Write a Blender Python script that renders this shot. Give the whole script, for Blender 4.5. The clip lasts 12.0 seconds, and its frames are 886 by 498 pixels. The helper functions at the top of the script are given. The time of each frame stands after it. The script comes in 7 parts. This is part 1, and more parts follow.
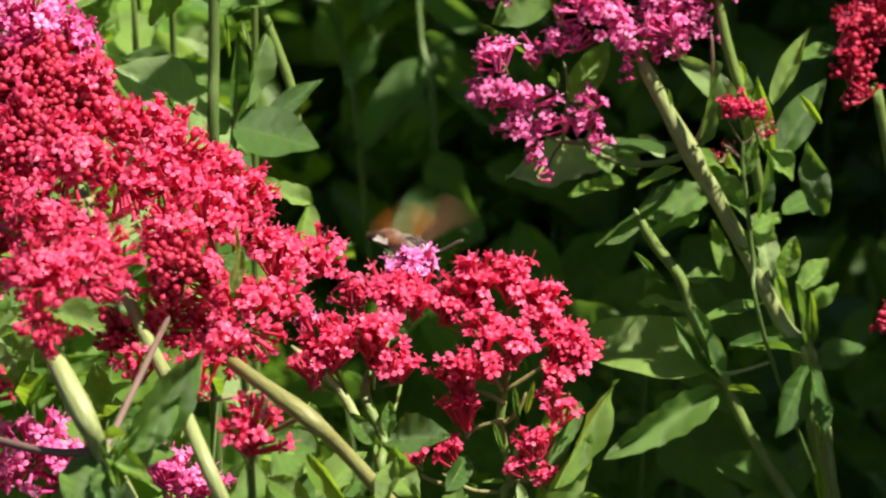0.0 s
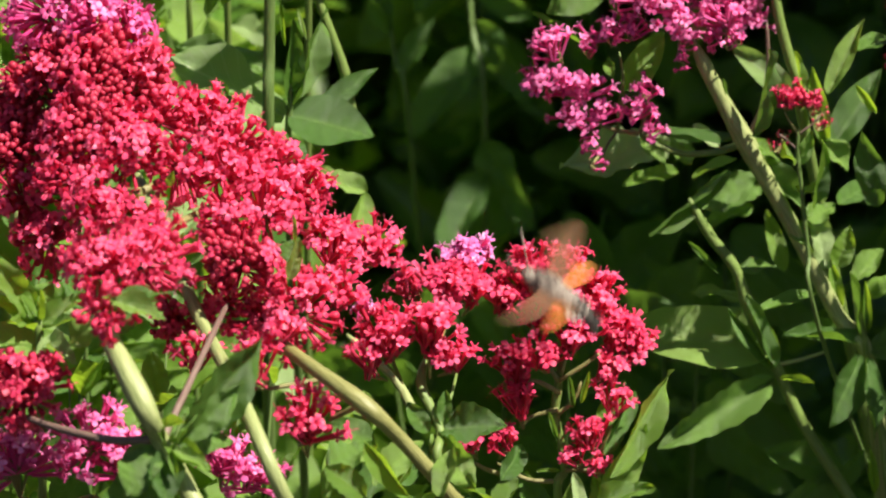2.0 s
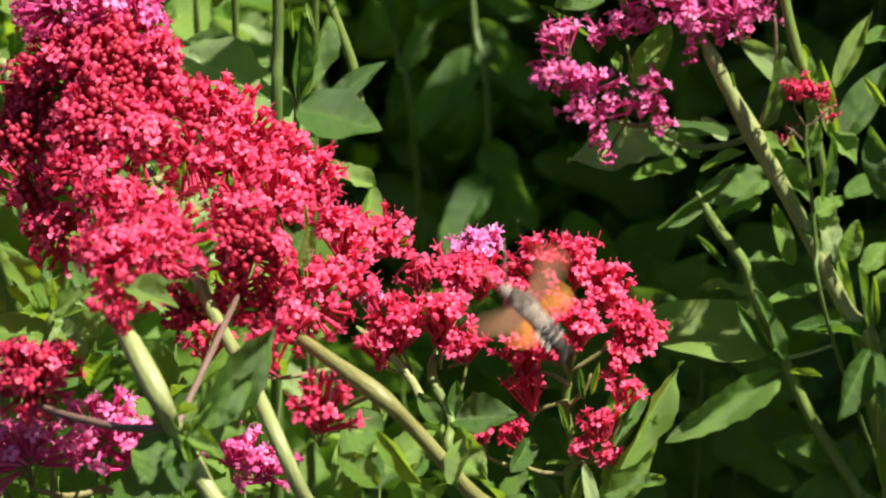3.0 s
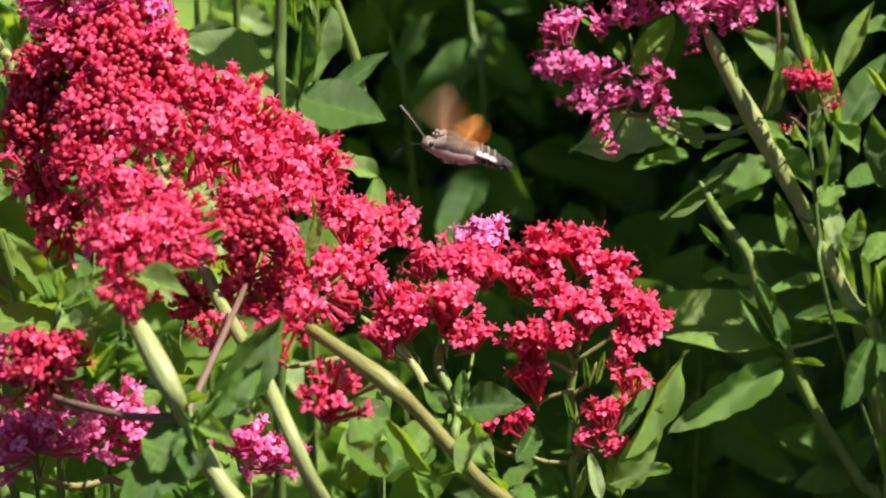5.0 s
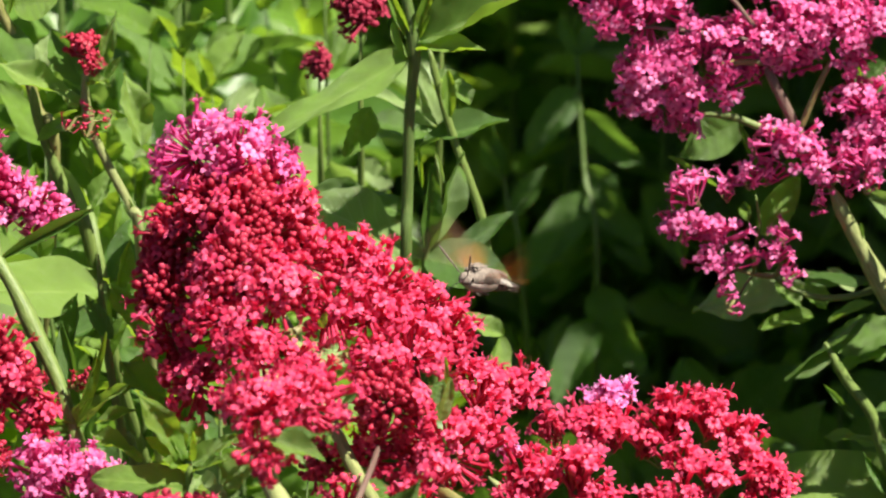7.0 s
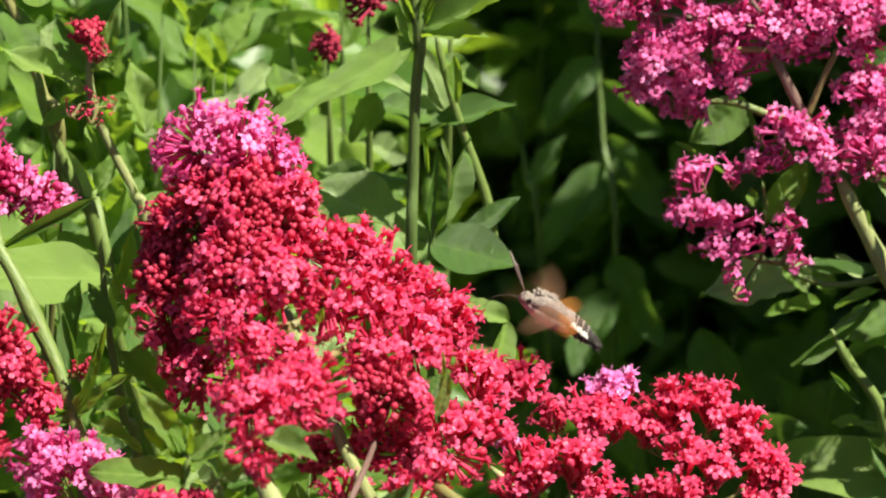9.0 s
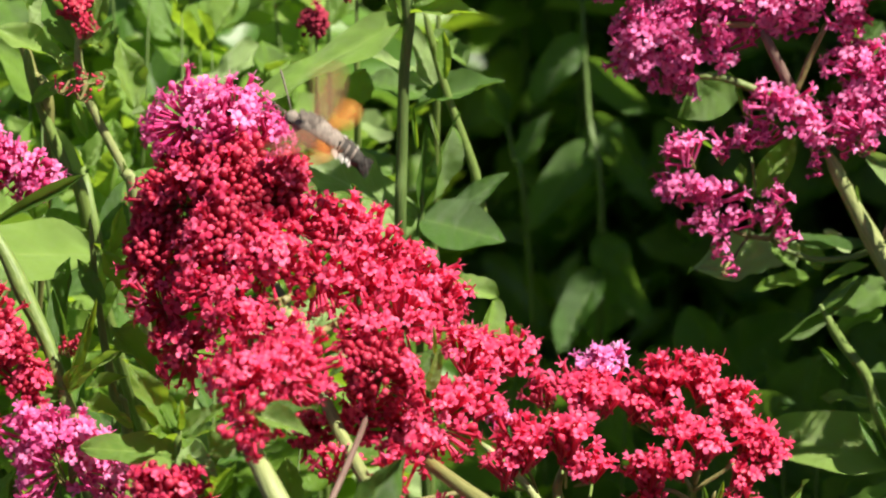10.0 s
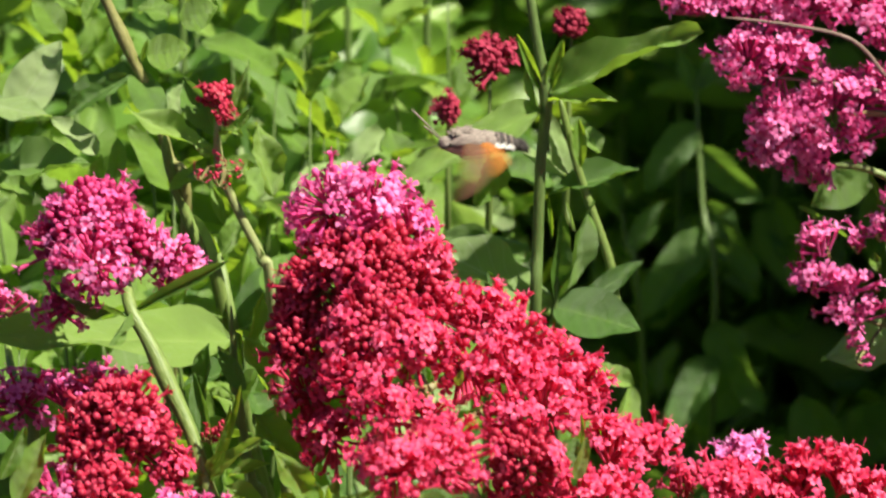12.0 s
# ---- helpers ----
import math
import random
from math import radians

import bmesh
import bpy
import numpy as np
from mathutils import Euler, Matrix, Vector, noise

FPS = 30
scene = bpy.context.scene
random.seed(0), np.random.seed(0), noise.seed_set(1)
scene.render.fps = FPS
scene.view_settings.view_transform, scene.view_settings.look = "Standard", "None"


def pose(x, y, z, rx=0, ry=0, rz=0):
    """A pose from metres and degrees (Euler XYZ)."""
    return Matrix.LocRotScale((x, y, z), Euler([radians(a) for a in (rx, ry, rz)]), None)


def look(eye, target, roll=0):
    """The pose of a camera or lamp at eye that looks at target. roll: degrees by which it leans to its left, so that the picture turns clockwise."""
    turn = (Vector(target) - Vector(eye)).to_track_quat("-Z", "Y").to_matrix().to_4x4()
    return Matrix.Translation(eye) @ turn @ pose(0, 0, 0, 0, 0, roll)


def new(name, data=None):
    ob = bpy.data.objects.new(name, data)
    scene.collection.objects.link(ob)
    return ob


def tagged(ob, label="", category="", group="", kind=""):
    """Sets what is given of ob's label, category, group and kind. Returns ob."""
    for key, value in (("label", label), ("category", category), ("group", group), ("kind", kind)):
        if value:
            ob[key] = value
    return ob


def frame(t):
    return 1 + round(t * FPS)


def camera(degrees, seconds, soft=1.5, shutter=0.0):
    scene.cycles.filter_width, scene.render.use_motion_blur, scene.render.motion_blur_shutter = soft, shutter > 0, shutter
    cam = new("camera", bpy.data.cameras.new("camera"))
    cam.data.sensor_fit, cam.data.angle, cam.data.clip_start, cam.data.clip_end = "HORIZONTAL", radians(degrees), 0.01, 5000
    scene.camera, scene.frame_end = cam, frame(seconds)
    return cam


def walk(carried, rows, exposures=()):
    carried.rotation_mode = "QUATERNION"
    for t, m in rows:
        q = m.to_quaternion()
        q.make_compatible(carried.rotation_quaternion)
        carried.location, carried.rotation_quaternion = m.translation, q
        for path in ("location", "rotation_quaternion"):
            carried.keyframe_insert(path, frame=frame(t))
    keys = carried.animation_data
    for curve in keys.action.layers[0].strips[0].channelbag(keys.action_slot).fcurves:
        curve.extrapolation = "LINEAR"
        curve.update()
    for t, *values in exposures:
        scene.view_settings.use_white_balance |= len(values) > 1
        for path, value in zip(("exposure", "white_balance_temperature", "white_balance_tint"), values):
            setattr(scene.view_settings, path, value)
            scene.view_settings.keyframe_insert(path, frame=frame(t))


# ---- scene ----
cam = camera(13.24, 12.0, soft=2.1, shutter=0.8)
cam.data.dof.use_dof, cam.data.dof.focus_distance, cam.data.dof.aperture_fstop = True, 1.46, 18.0
PATH = [
    (0.0, pose(0.0193, -1.4075, 1.1186, 69.793, 0, 0.741)),
    (0.5, pose(0.0182, -1.4071, 1.1196, 69.811, 0, 0.994)),
    (1.0, pose(0.0179, -1.4065, 1.1214, 69.695, 0, 1.222)),
    (1.5, pose(0.0167, -1.4062, 1.1223, 69.577, 0, 1.387)),
    (2.0, pose(0.0109, -1.4073, 1.1192, 69.602, 0, 1.289)),
    (2.5, pose(0.0058, -1.4096, 1.1128, 69.798, 0, 1.147)),
    (3.0, pose(0.0017, -1.4112, 1.1083, 69.920, 0, 1.067)),
    (5.0, pose(-0.0111, -1.4128, 1.1040, 69.937, 0, 0.623)),
    (5.5, pose(-0.0172, -1.4126, 1.1047, 70.122, 0, 0.552)),
    (6.0, pose(-0.0240, -1.4113, 1.1081, 70.475, 0, 0.702)),
    (6.5, pose(-0.0287, -1.4093, 1.1138, 71.414, 0, 1.366)),
    (7.0, pose(-0.0341, -1.4087, 1.1155, 71.879, 0, 1.735)),
    (7.2, pose(-0.0340, -1.4087, 1.1154, 71.796, 0, 1.842)),
    (9.0, pose(-0.0114, -1.3986, 1.1430, 70.608, 0, 2.709)),
    (9.5, pose(-0.0146, -1.4001, 1.1388, 70.542, 0, 2.434)),
    (10.0, pose(-0.0167, -1.3995, 1.1407, 70.334, 0, 2.329)),
    (10.5, pose(-0.0363, -1.4008, 1.1371, 71.220, 0, 1.814)),
    (11.0, pose(-0.0515, -1.4016, 1.1348, 71.360, 0, 2.370)),
    (11.5, pose(-0.0589, -1.4017, 1.1345, 71.521, 0, 2.585)),
    (12.0, pose(-0.0556, -1.3998, 1.1397, 71.669, 0, 2.974)),
]
walk(cam, PATH)

# ---- daylight ----
SUN_AT = Vector((0.48, -0.22, 0.85)).normalized()
world = bpy.data.worlds.new("daylight")
world.use_nodes = True
scene.world = world
sky = world.node_tree.nodes.new("ShaderNodeTexSky")
sky.sky_type, sky.sun_disc = "NISHITA", False
sky.sun_elevation = math.asin(SUN_AT.z)
sky.sun_rotation = math.atan2(SUN_AT.x, SUN_AT.y)
world.node_tree.links.new(sky.outputs[0], world.node_tree.nodes["Background"].inputs[0])
world.node_tree.nodes["Background"].inputs[1].default_value = 0.034
lamp = bpy.data.lights.new("sun", "SUN")
lamp.energy, lamp.angle, lamp.color = 5.7, radians(0.6), (1.0, 0.945, 0.80)
new("sun", lamp).matrix_world = look(SUN_AT * 10, (0, 0, 0))
scene.view_settings.exposure = 0.93


# ---- materials ----
def nodes_of(name):
    m = bpy.data.materials.new(name)
    m.use_nodes = True
    t = m.node_tree
    return m, t, t.nodes["Principled BSDF"], t.nodes["Material Output"]


def node(t, kind, **values):
    n = t.nodes.new(kind)
    for key, value in values.items():
        if key.startswith("in_"):
            n.inputs[int(key[3:])].default_value = value
    return n


def calc(t, operation, a, b=None):
    n = t.nodes.new("ShaderNodeMath")
    n.operation = operation
    for k, v in enumerate((a, b)):
        if v is None:
            continue
        if isinstance(v, (int, float)):
            n.inputs[k].default_value = v
        else:
            t.links.new(v, n.inputs[k])
    return n.outputs[0]


def ramp(t, fac, *stops):
    n = t.nodes.new("ShaderNodeValToRGB")
    while len(n.color_ramp.elements) < len(stops):
        n.color_ramp.elements.new(0.5)
    for e, (p, c) in zip(n.color_ramp.elements, stops):
        e.position, e.color = p, (*c, 1)
    t.links.new(fac, n.inputs[0])
    return n.outputs[0]


def mixed(t, fac, a, b, blend="MIX"):
    n = t.nodes.new("ShaderNodeMix")
    n.data_type, n.blend_type = "RGBA", blend
    for k, v in ((0, fac), (6, a), (7, b)):
        if isinstance(v, (int, float)):
            n.inputs[k].default_value = v
        elif isinstance(v, tuple):
            n.inputs[k].default_value = (*v, 1)
        else:
            t.links.new(v, n.inputs[k])
    return n.outputs[2]


def noise_of(t, scale, detail=3.0, vector=None):
    n = t.nodes.new("ShaderNodeTexNoise")
    n.inputs["Scale"].default_value, n.inputs["Detail"].default_value = scale, detail
    if vector is not None:
        t.links.new(vector, n.inputs["Vector"])
    return n.outputs[0]


def chance(t):
    """One random value for each object and each loose piece of it."""
    a = t.nodes.new("ShaderNodeObjectInfo").outputs["Random"]
    b = t.nodes.new("ShaderNodeNewGeometry").outputs["Random Per Island"]
    return calc(t, "FRACT", calc(t, "ADD", a, b))


def lit_through(t, bsdf, out, colour, share):
    """Lets part of the light pass through a thin leaf or petal."""
    tr = t.nodes.new("ShaderNodeBsdfTranslucent")
    mix = t.nodes.new("ShaderNodeMixShader")
    mix.inputs[0].default_value = share
    if isinstance(colour, tuple):
        tr.inputs[0].default_value = (*colour, 1)
    else:
        t.links.new(colour, tr.inputs[0])
    t.links.new(bsdf.outputs[0], mix.inputs[1])
    t.links.new(tr.outputs[0], mix.inputs[2])
    t.links.new(mix.outputs[0], out.inputs[0])


def petal_material(name, dark, mid, light, through_colour, rough=0.42):
    m, t, bsdf, out = nodes_of(name)
    base = ramp(t, chance(t), (0.0, dark), (0.45, mid), (1.0, light))
    where = t.nodes.new("ShaderNodeTexCoord").outputs["Object"]
    grain = noise_of(t, 900, 2, where)
    col = mixed(t, calc(t, "MULTIPLY", grain, 0.35), base, light)
    t.links.new(col, bsdf.inputs["Base Color"])
    bsdf.inputs["Roughness"].default_value = rough + 0.08
    bsdf.inputs["Specular IOR Level"].default_value = 0.4
    lit_through(t, bsdf, out, through_colour, 0.34)
    return m


def leaf_material(name, deep, mid, pale, glow, gloss=0.40, share=0.42):
    m, t, bsdf, out = nodes_of(name)
    uv = t.nodes.new("ShaderNodeTexCoord")
    sep = t.nodes.new("ShaderNodeSeparateXYZ")
    t.links.new(uv.outputs["UV"], sep.inputs[0])
    side = calc(t, "ABSOLUTE", calc(t, "SUBTRACT", sep.outputs[0], 0.5))
    rib = calc(t, "LESS_THAN", side, 0.022)
    wave = calc(t, "FRACT", calc(t, "SUBTRACT", calc(t, "MULTIPLY", sep.outputs[1], 7.0), calc(t, "MULTIPLY", side, 4.0)))
    vein = calc(t, "LESS_THAN", calc(t, "ABSOLUTE", calc(t, "SUBTRACT", wave, 0.5)), 0.06)
    lines = calc(t, "MAXIMUM", rib, calc(t, "MULTIPLY", vein, 0.45))
    base = ramp(t, chance(t), (0.0, deep), (0.5, mid), (1.0, pale))
    broad = noise_of(t, 55, 4, uv.outputs["Object"])
    fine = noise_of(t, 700, 3, uv.outputs["Object"])
    base = mixed(t, calc(t, "MULTIPLY", broad, 0.5), base, deep)
    base = mixed(t, calc(t, "MULTIPLY", lines, 0.75), base, pale)
    base = mixed(t, calc(t, "MULTIPLY", calc(t, "GREATER_THAN", noise_of(t, 160, 2, uv.outputs["Object"]), 0.70), 0.35), base, (0.16, 0.13, 0.05))
    t.links.new(base, bsdf.inputs["Base Color"])
    bsdf.inputs["Roughness"].default_value = gloss
    bsdf.inputs["Specular IOR Level"].default_value = 0.75
    bump = t.nodes.new("ShaderNodeBump")
    bump.inputs["Strength"].default_value, bump.inputs["Distance"].default_value = 0.6, 0.0011
    t.links.new(calc(t, "SUBTRACT", calc(t, "MULTIPLY", fine, 0.5), lines), bump.inputs["Height"])
    t.links.new(bump.outputs[0], bsdf.inputs["Normal"])
    lit_through(t, bsdf, out, mixed(t, calc(t, "MULTIPLY", lines, 0.4), glow, deep), share)
    return m


def stem_material(name, shade, mid, pale):
    m, t, bsdf, out = nodes_of(name)
    uv = t.nodes.new("ShaderNodeTexCoord")
    stretch = t.nodes.new("ShaderNodeMapping")
    stretch.inputs["Scale"].default_value = (14.0, 1.0, 1.0)
    t.links.new(uv.outputs["UV"], stretch.inputs[0])
    streak = noise_of(t, 2.0, 4, stretch.outputs[0])
    blot = noise_of(t, 60, 3, uv.outputs["Object"])
    col = ramp(t, streak, (0.3, shade), (0.5, mid), (0.72, pale))
    col = mixed(t, calc(t, "MULTIPLY", blot, 0.45), col, mid)
    t.links.new(col, bsdf.inputs["Base Color"])
    bsdf.inputs["Roughness"].default_value = 0.5
    bump = t.nodes.new("ShaderNodeBump")
    bump.inputs["Strength"].default_value, bump.inputs["Distance"].default_value = 0.5, 0.0006
    t.links.new(streak, bump.inputs["Height"])
    t.links.new(bump.outputs[0], bsdf.inputs["Normal"])
    return m


def plain_material(name, a, b, scale, rough=0.6, bumpy=0.3, distance=0.0005):
    m, t, bsdf, out = nodes_of(name)
    where = t.nodes.new("ShaderNodeTexCoord").outputs["Object"]
    n = noise_of(t, scale, 4, where)
    t.links.new(ramp(t, n, (0.3, a), (0.7, b)), bsdf.inputs["Base Color"])
    bsdf.inputs["Roughness"].default_value = rough
    bump = t.nodes.new("ShaderNodeBump")
    bump.inputs["Strength"].default_value, bump.inputs["Distance"].default_value = bumpy, distance
    t.links.new(n, bump.inputs["Height"])
    t.links.new(bump.outputs[0], bsdf.inputs["Normal"])
    return m


RED = petal_material("red_petal", (0.55, 0.014, 0.062), (0.72, 0.038, 0.135), (0.87, 0.130, 0.290), (0.86, 0.022, 0.090), 0.38)
CRIMSON = petal_material("crimson_bud", (0.36, 0.010, 0.036), (0.52, 0.022, 0.067), (0.70, 0.068, 0.145), (0.58, 0.014, 0.050), 0.40)
SCARLET = petal_material("scarlet_bud", (0.48, 0.013, 0.051), (0.64, 0.028, 0.096), (0.80, 0.088, 0.200), (0.76, 0.018, 0.07), 0.42)
PINK = petal_material("pink_petal", (0.65, 0.048, 0.245), (0.77, 0.112, 0.385), (0.88, 0.30, 0.59), (0.86, 0.090, 0.34))
MAUVE = petal_material("mauve_petal", (0.66, 0.10, 0.38), (0.78, 0.20, 0.54), (0.88, 0.42, 0.74), (0.80, 0.14, 0.45))
ROSE = petal_material("rose_bud", (0.48, 0.016, 0.108), (0.63, 0.038, 0.185), (0.75, 0.092, 0.31), (0.72, 0.05, 0.21), 0.46)
PINK_BUD = petal_material("pink_bud", (0.56, 0.030, 0.18), (0.69, 0.066, 0.28), (0.80, 0.15, 0.44), (0.78, 0.060, 0.26), 0.42)
# darker copy of the crimson bud: the far heads' shade is in this colour
SHADED_RED = petal_material("shaded_bud", (0.24, 0.010, 0.034), (0.34, 0.018, 0.055), (0.46, 0.040, 0.095), (0.30, 0.01, 0.04), 0.6)
LEAF = leaf_material("leaf_green", (0.048, 0.120, 0.015), (0.086, 0.192, 0.023), (0.160, 0.288, 0.048), (0.22, 0.40, 0.04), 0.40, 0.34)
YOUNG = leaf_material("young_leaf", (0.100, 0.205, 0.022), (0.160, 0.290, 0.032), (0.260, 0.400, 0.075), (0.46, 0.68, 0.04))
GREY_LEAF = leaf_material("glaucous_leaf", (0.125, 0.240, 0.036), (0.208, 0.350, 0.060), (0.335, 0.490, 0.112), (0.34, 0.56, 0.05))
PALE_LEAF = leaf_material("pale_leaf", (0.220, 0.340, 0.105), (0.350, 0.480, 0.180), (0.490, 0.610, 0.300), (0.38, 0.56, 0.10), 0.36)
STEM = stem_material("stem_green", (0.080, 0.132, 0.026), (0.145, 0.212, 0.048), (0.240, 0.300, 0.100))
PALE_STEM = stem_material("stem_pale", (0.165, 0.205, 0.070), (0.265, 0.300, 0.115), (0.390, 0.410, 0.195))
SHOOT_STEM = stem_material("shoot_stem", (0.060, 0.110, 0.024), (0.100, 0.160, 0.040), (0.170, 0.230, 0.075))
BROWN_STEM = stem_material("stem_bronze", (0.130, 0.125, 0.038), (0.220, 0.215, 0.072), (0.320, 0.305, 0.125))
PURPLE_STEM = stem_material("stem_purple", (0.090, 0.055, 0.045), (0.165, 0.100, 0.082), (0.250, 0.175, 0.140))
TWIG = stem_material("flower_stalk", (0.160, 0.120, 0.050), (0.210, 0.190, 0.070), (0.300, 0.270, 0.110))
SOIL = plain_material("dark_soil", (0.016, 0.013, 0.009), (0.045, 0.037, 0.026), 24, 1.0, 0.6, 0.02)
SOIL.node_tree.nodes["Principled BSDF"].inputs["Specular IOR Level"].default_value = 0.05
FUR = plain_material("moth_fur", (0.135, 0.108, 0.092), (0.305, 0.252, 0.216), 1200, 0.9, 0.6, 0.0005)
BELLY = plain_material("moth_belly", (0.36, 0.29, 0.25), (0.58, 0.49, 0.44), 1500, 0.9, 0.5, 0.0003)
DARK_FUR = plain_material("moth_black", (0.018, 0.014, 0.012), (0.060, 0.050, 0.045), 700, 0.85, 0.9, 0.0006)
WHITE_FUR = plain_material("moth_white", (0.52, 0.50, 0.46), (0.72, 0.70, 0.66), 700, 0.9, 0.8, 0.0006)
EYE = plain_material("moth_eye", (0.010, 0.008, 0.007), (0.022, 0.016, 0.012), 300, 0.15, 0.1)
FOREWING = petal_material("forewing_brown", (0.20, 0.105, 0.060), (0.27, 0.145, 0.085), (0.34, 0.20, 0.125), (0.48, 0.17, 0.06), 0.8)
HINDWING = petal_material("hindwing_orange", (0.52, 0.19, 0.035), (0.62, 0.25, 0.05), (0.70, 0.32, 0.08), (0.75, 0.24, 0.04), 0.8)

for wing_skin in (FOREWING, HINDWING):
    # thin scaled membrane that lets part of the view through
    t_ = wing_skin.node_tree
    clear = t_.nodes.new("ShaderNodeBsdfTransparent")
    both = t_.nodes.new("ShaderNodeMixShader")
    both.inputs[0].default_value = 0.52
    last = t_.nodes["Material Output"].inputs[0].links[0].from_socket
    t_.links.new(last, both.inputs[1])
    t_.links.new(clear.outputs[0], both.inputs[2])
    t_.links.new(both.outputs[0], t_.nodes["Material Output"].inputs[0])


# ---- small helpers ----
def thing(name, at, label, category, group="", kind=""):
    ob = new(name)
    ob.location = at
    ob.empty_display_size = 0.02
    return tagged(ob, label, category, group, kind)


def world_of(ob):
    m = ob.matrix_basis.copy()
    while ob.parent:
        ob = ob.parent
        m = ob.matrix_basis @ m
    return m


def hold(ob, parent, m):
    """Puts ob under parent at the place m of the world."""
    ob.parent = parent
    ob.matrix_basis = world_of(parent).inverted() @ m
    return ob


def part(name, bm, material, parent, label="", m=None):
    data = bm
    if isinstance(bm, bmesh.types.BMesh):
        data = bpy.data.meshes.new(name)
        bm.to_mesh(data)
        bm.free()
    if material is not None and not data.materials:
        data.materials.append(material)
    ob = new(name, data)
    if label:
        ob["label"] = label
    return hold(ob, parent, m or Matrix.Identity(4))


def smoothed(points, steps=5):
    """A smooth line through the points, with its radii."""
    p = [Vector(q) for q in points]
    p = [p[0] * 2 - p[1]] + p + [p[-1] * 2 - p[-2]]
    out = []
    for a, b, c, d in zip(p, p[1:], p[2:], p[3:]):
        for k in range(steps):
            s = k / steps
            out.append(0.5 * (2 * b + (c - a) * s + (2 * a - 5 * b + 4 * c - d) * s * s + (3 * b - 3 * c + d - a) * s ** 3))
    return out + [p[-2]]


def tube(points, r0, r1, sides=8, knots=()):
    """A tapering round rod along the points; knots: where along it (0 to 1) a node swells."""
    line = smoothed(points)
    bm = bmesh.new()
    uv = bm.loops.layers.uv.new("UVMap")
    rings, n = [], len(line)
    side = Vector((0.31, -0.9, 0.2))
    for k, q in enumerate(line):
        s = k / (n - 1)
        along = (line[min(k + 1, n - 1)] - line[max(k - 1, 0)]).normalized()
        side = (side - along * side.dot(along)).normalized()
        other = along.cross(side)
        r = r0 + (r1 - r0) * s
        r *= min(1.0, 0.3 + (1 - s) * 12)
        r *= 1 + sum(0.35 * math.exp(-((s - c) * 16) ** 2) for c in knots)
        ring = []
        for i in range(sides):
            a = math.tau * i / sides
            ridge = r * (1 + 0.05 * (i % 2))
            ring.append(bm.verts.new(q + side * math.cos(a) * ridge + other * math.sin(a) * ridge))
        rings.append(ring)
    for k in range(n - 1):
        for i in range(sides):
            j = (i + 1) % sides
            f = bm.faces.new((rings[k][i], rings[k][j], rings[k + 1][j], rings[k + 1][i]))
            f.smooth = True
            for loop, (u, v) in zip(f.loops, ((i, k), (i + 1, k), (i + 1, k + 1), (i, k + 1))):
                loop[uv].uv = (u / sides, v * 0.4)
    bm.faces.new(rings[0][::-1])
    bm.faces.new(rings[-1])
    return bm


def stem(parent, points, r0, r1, material=None, knots=(), name="stem", label=""):
    return part(name, tube(points, r0, r1, 9, knots), material or STEM, parent, label)


def leaf_mesh(slim, cup, droop, wavy, toothed, seed, rows=24, cols=8):
    """An oval pointed leaf of length 1 and width 1 along +Y, its upper face to +Z."""
    rnd = random.Random(seed)
    bm = bmesh.new()
    uv = bm.loops.layers.uv.new("UVMap")
    bend, twist, p0, p1 = droop, rnd.uniform(-0.5, 0.5), rnd.uniform(0, 6), rnd.uniform(0, 6)
    grid = []
    for i in range(rows + 1):
        s = i / rows
        half = 0.5 * (s ** slim) * (1 - s) ** 0.85 / 0.46 + 0.02 * (1 - s)
        half = min(half, 0.5) if s < 0.7 else half
        row = []
        for j in range(cols + 1):
            a = 2 * j / cols - 1
            w = half * (1 + (toothed * 0.10 * (i * 12 // rows % 2) if abs(a) > 0.95 else 0))
            x = a * w
            y = s - 0.10 * bend * s * s
            z = cup * abs(a) ** 1.4 * half - bend * s * s * 0.42
            z += wavy * 0.105 * math.sin(9 * s + p0 + 2 * a) * abs(a) + 0.017 * math.sin(math.tau * (6 * s - 2.6 * abs(a) * half)) * (1 - abs(a) ** 3) * min(1.0, 4 * abs(a)) + twist * x * s * 0.5
            z += wavy * 0.02 * math.sin(23 * s + p1) * a * a - 0.015 * math.exp(-(a * 6) ** 2)
            row.append(bm.verts.new((x, y, z)))
        grid.append(row)
    for i in range(rows):
        for j in range(cols):
            f = bm.faces.new((grid[i][j], grid[i][j + 1], grid[i + 1][j + 1], grid[i + 1][j]))
            f.smooth = True
            for loop, (u, v) in zip(f.loops, ((j, i), (j + 1, i), (j + 1, i + 1), (j, i + 1))):
                loop[uv].uv = (u / cols, v / rows)
    data = bpy.data.meshes.new("leaf")
    bm.to_mesh(data)
    bm.free()
    return data


SHAPES = [(0.60, 0.30, 0.15, 0.5, 0), (0.75, 0.55, 0.45, 0.8, 1), (0.55, 0.15, 0.75, 1.0, 0), (0.85, 0.80, -0.15, 0.6, 0),
          (0.65, 0.40, 0.30, 1.3, 1), (0.50, 0.10, -0.25, 0.7, 0), (0.70, 0.25, 0.95, 0.6, 0), (0.60, 0.65, 0.10, 1.1, 1)]
LEAVES = {}
for mat_ in (LEAF, YOUNG, GREY_LEAF, PALE_LEAF):
    LEAVES[mat_.name] = [leaf_mesh(*shape, seed) for seed, shape in enumerate(SHAPES)]
    for data_ in LEAVES[mat_.name]:
        data_.materials.append(mat_)


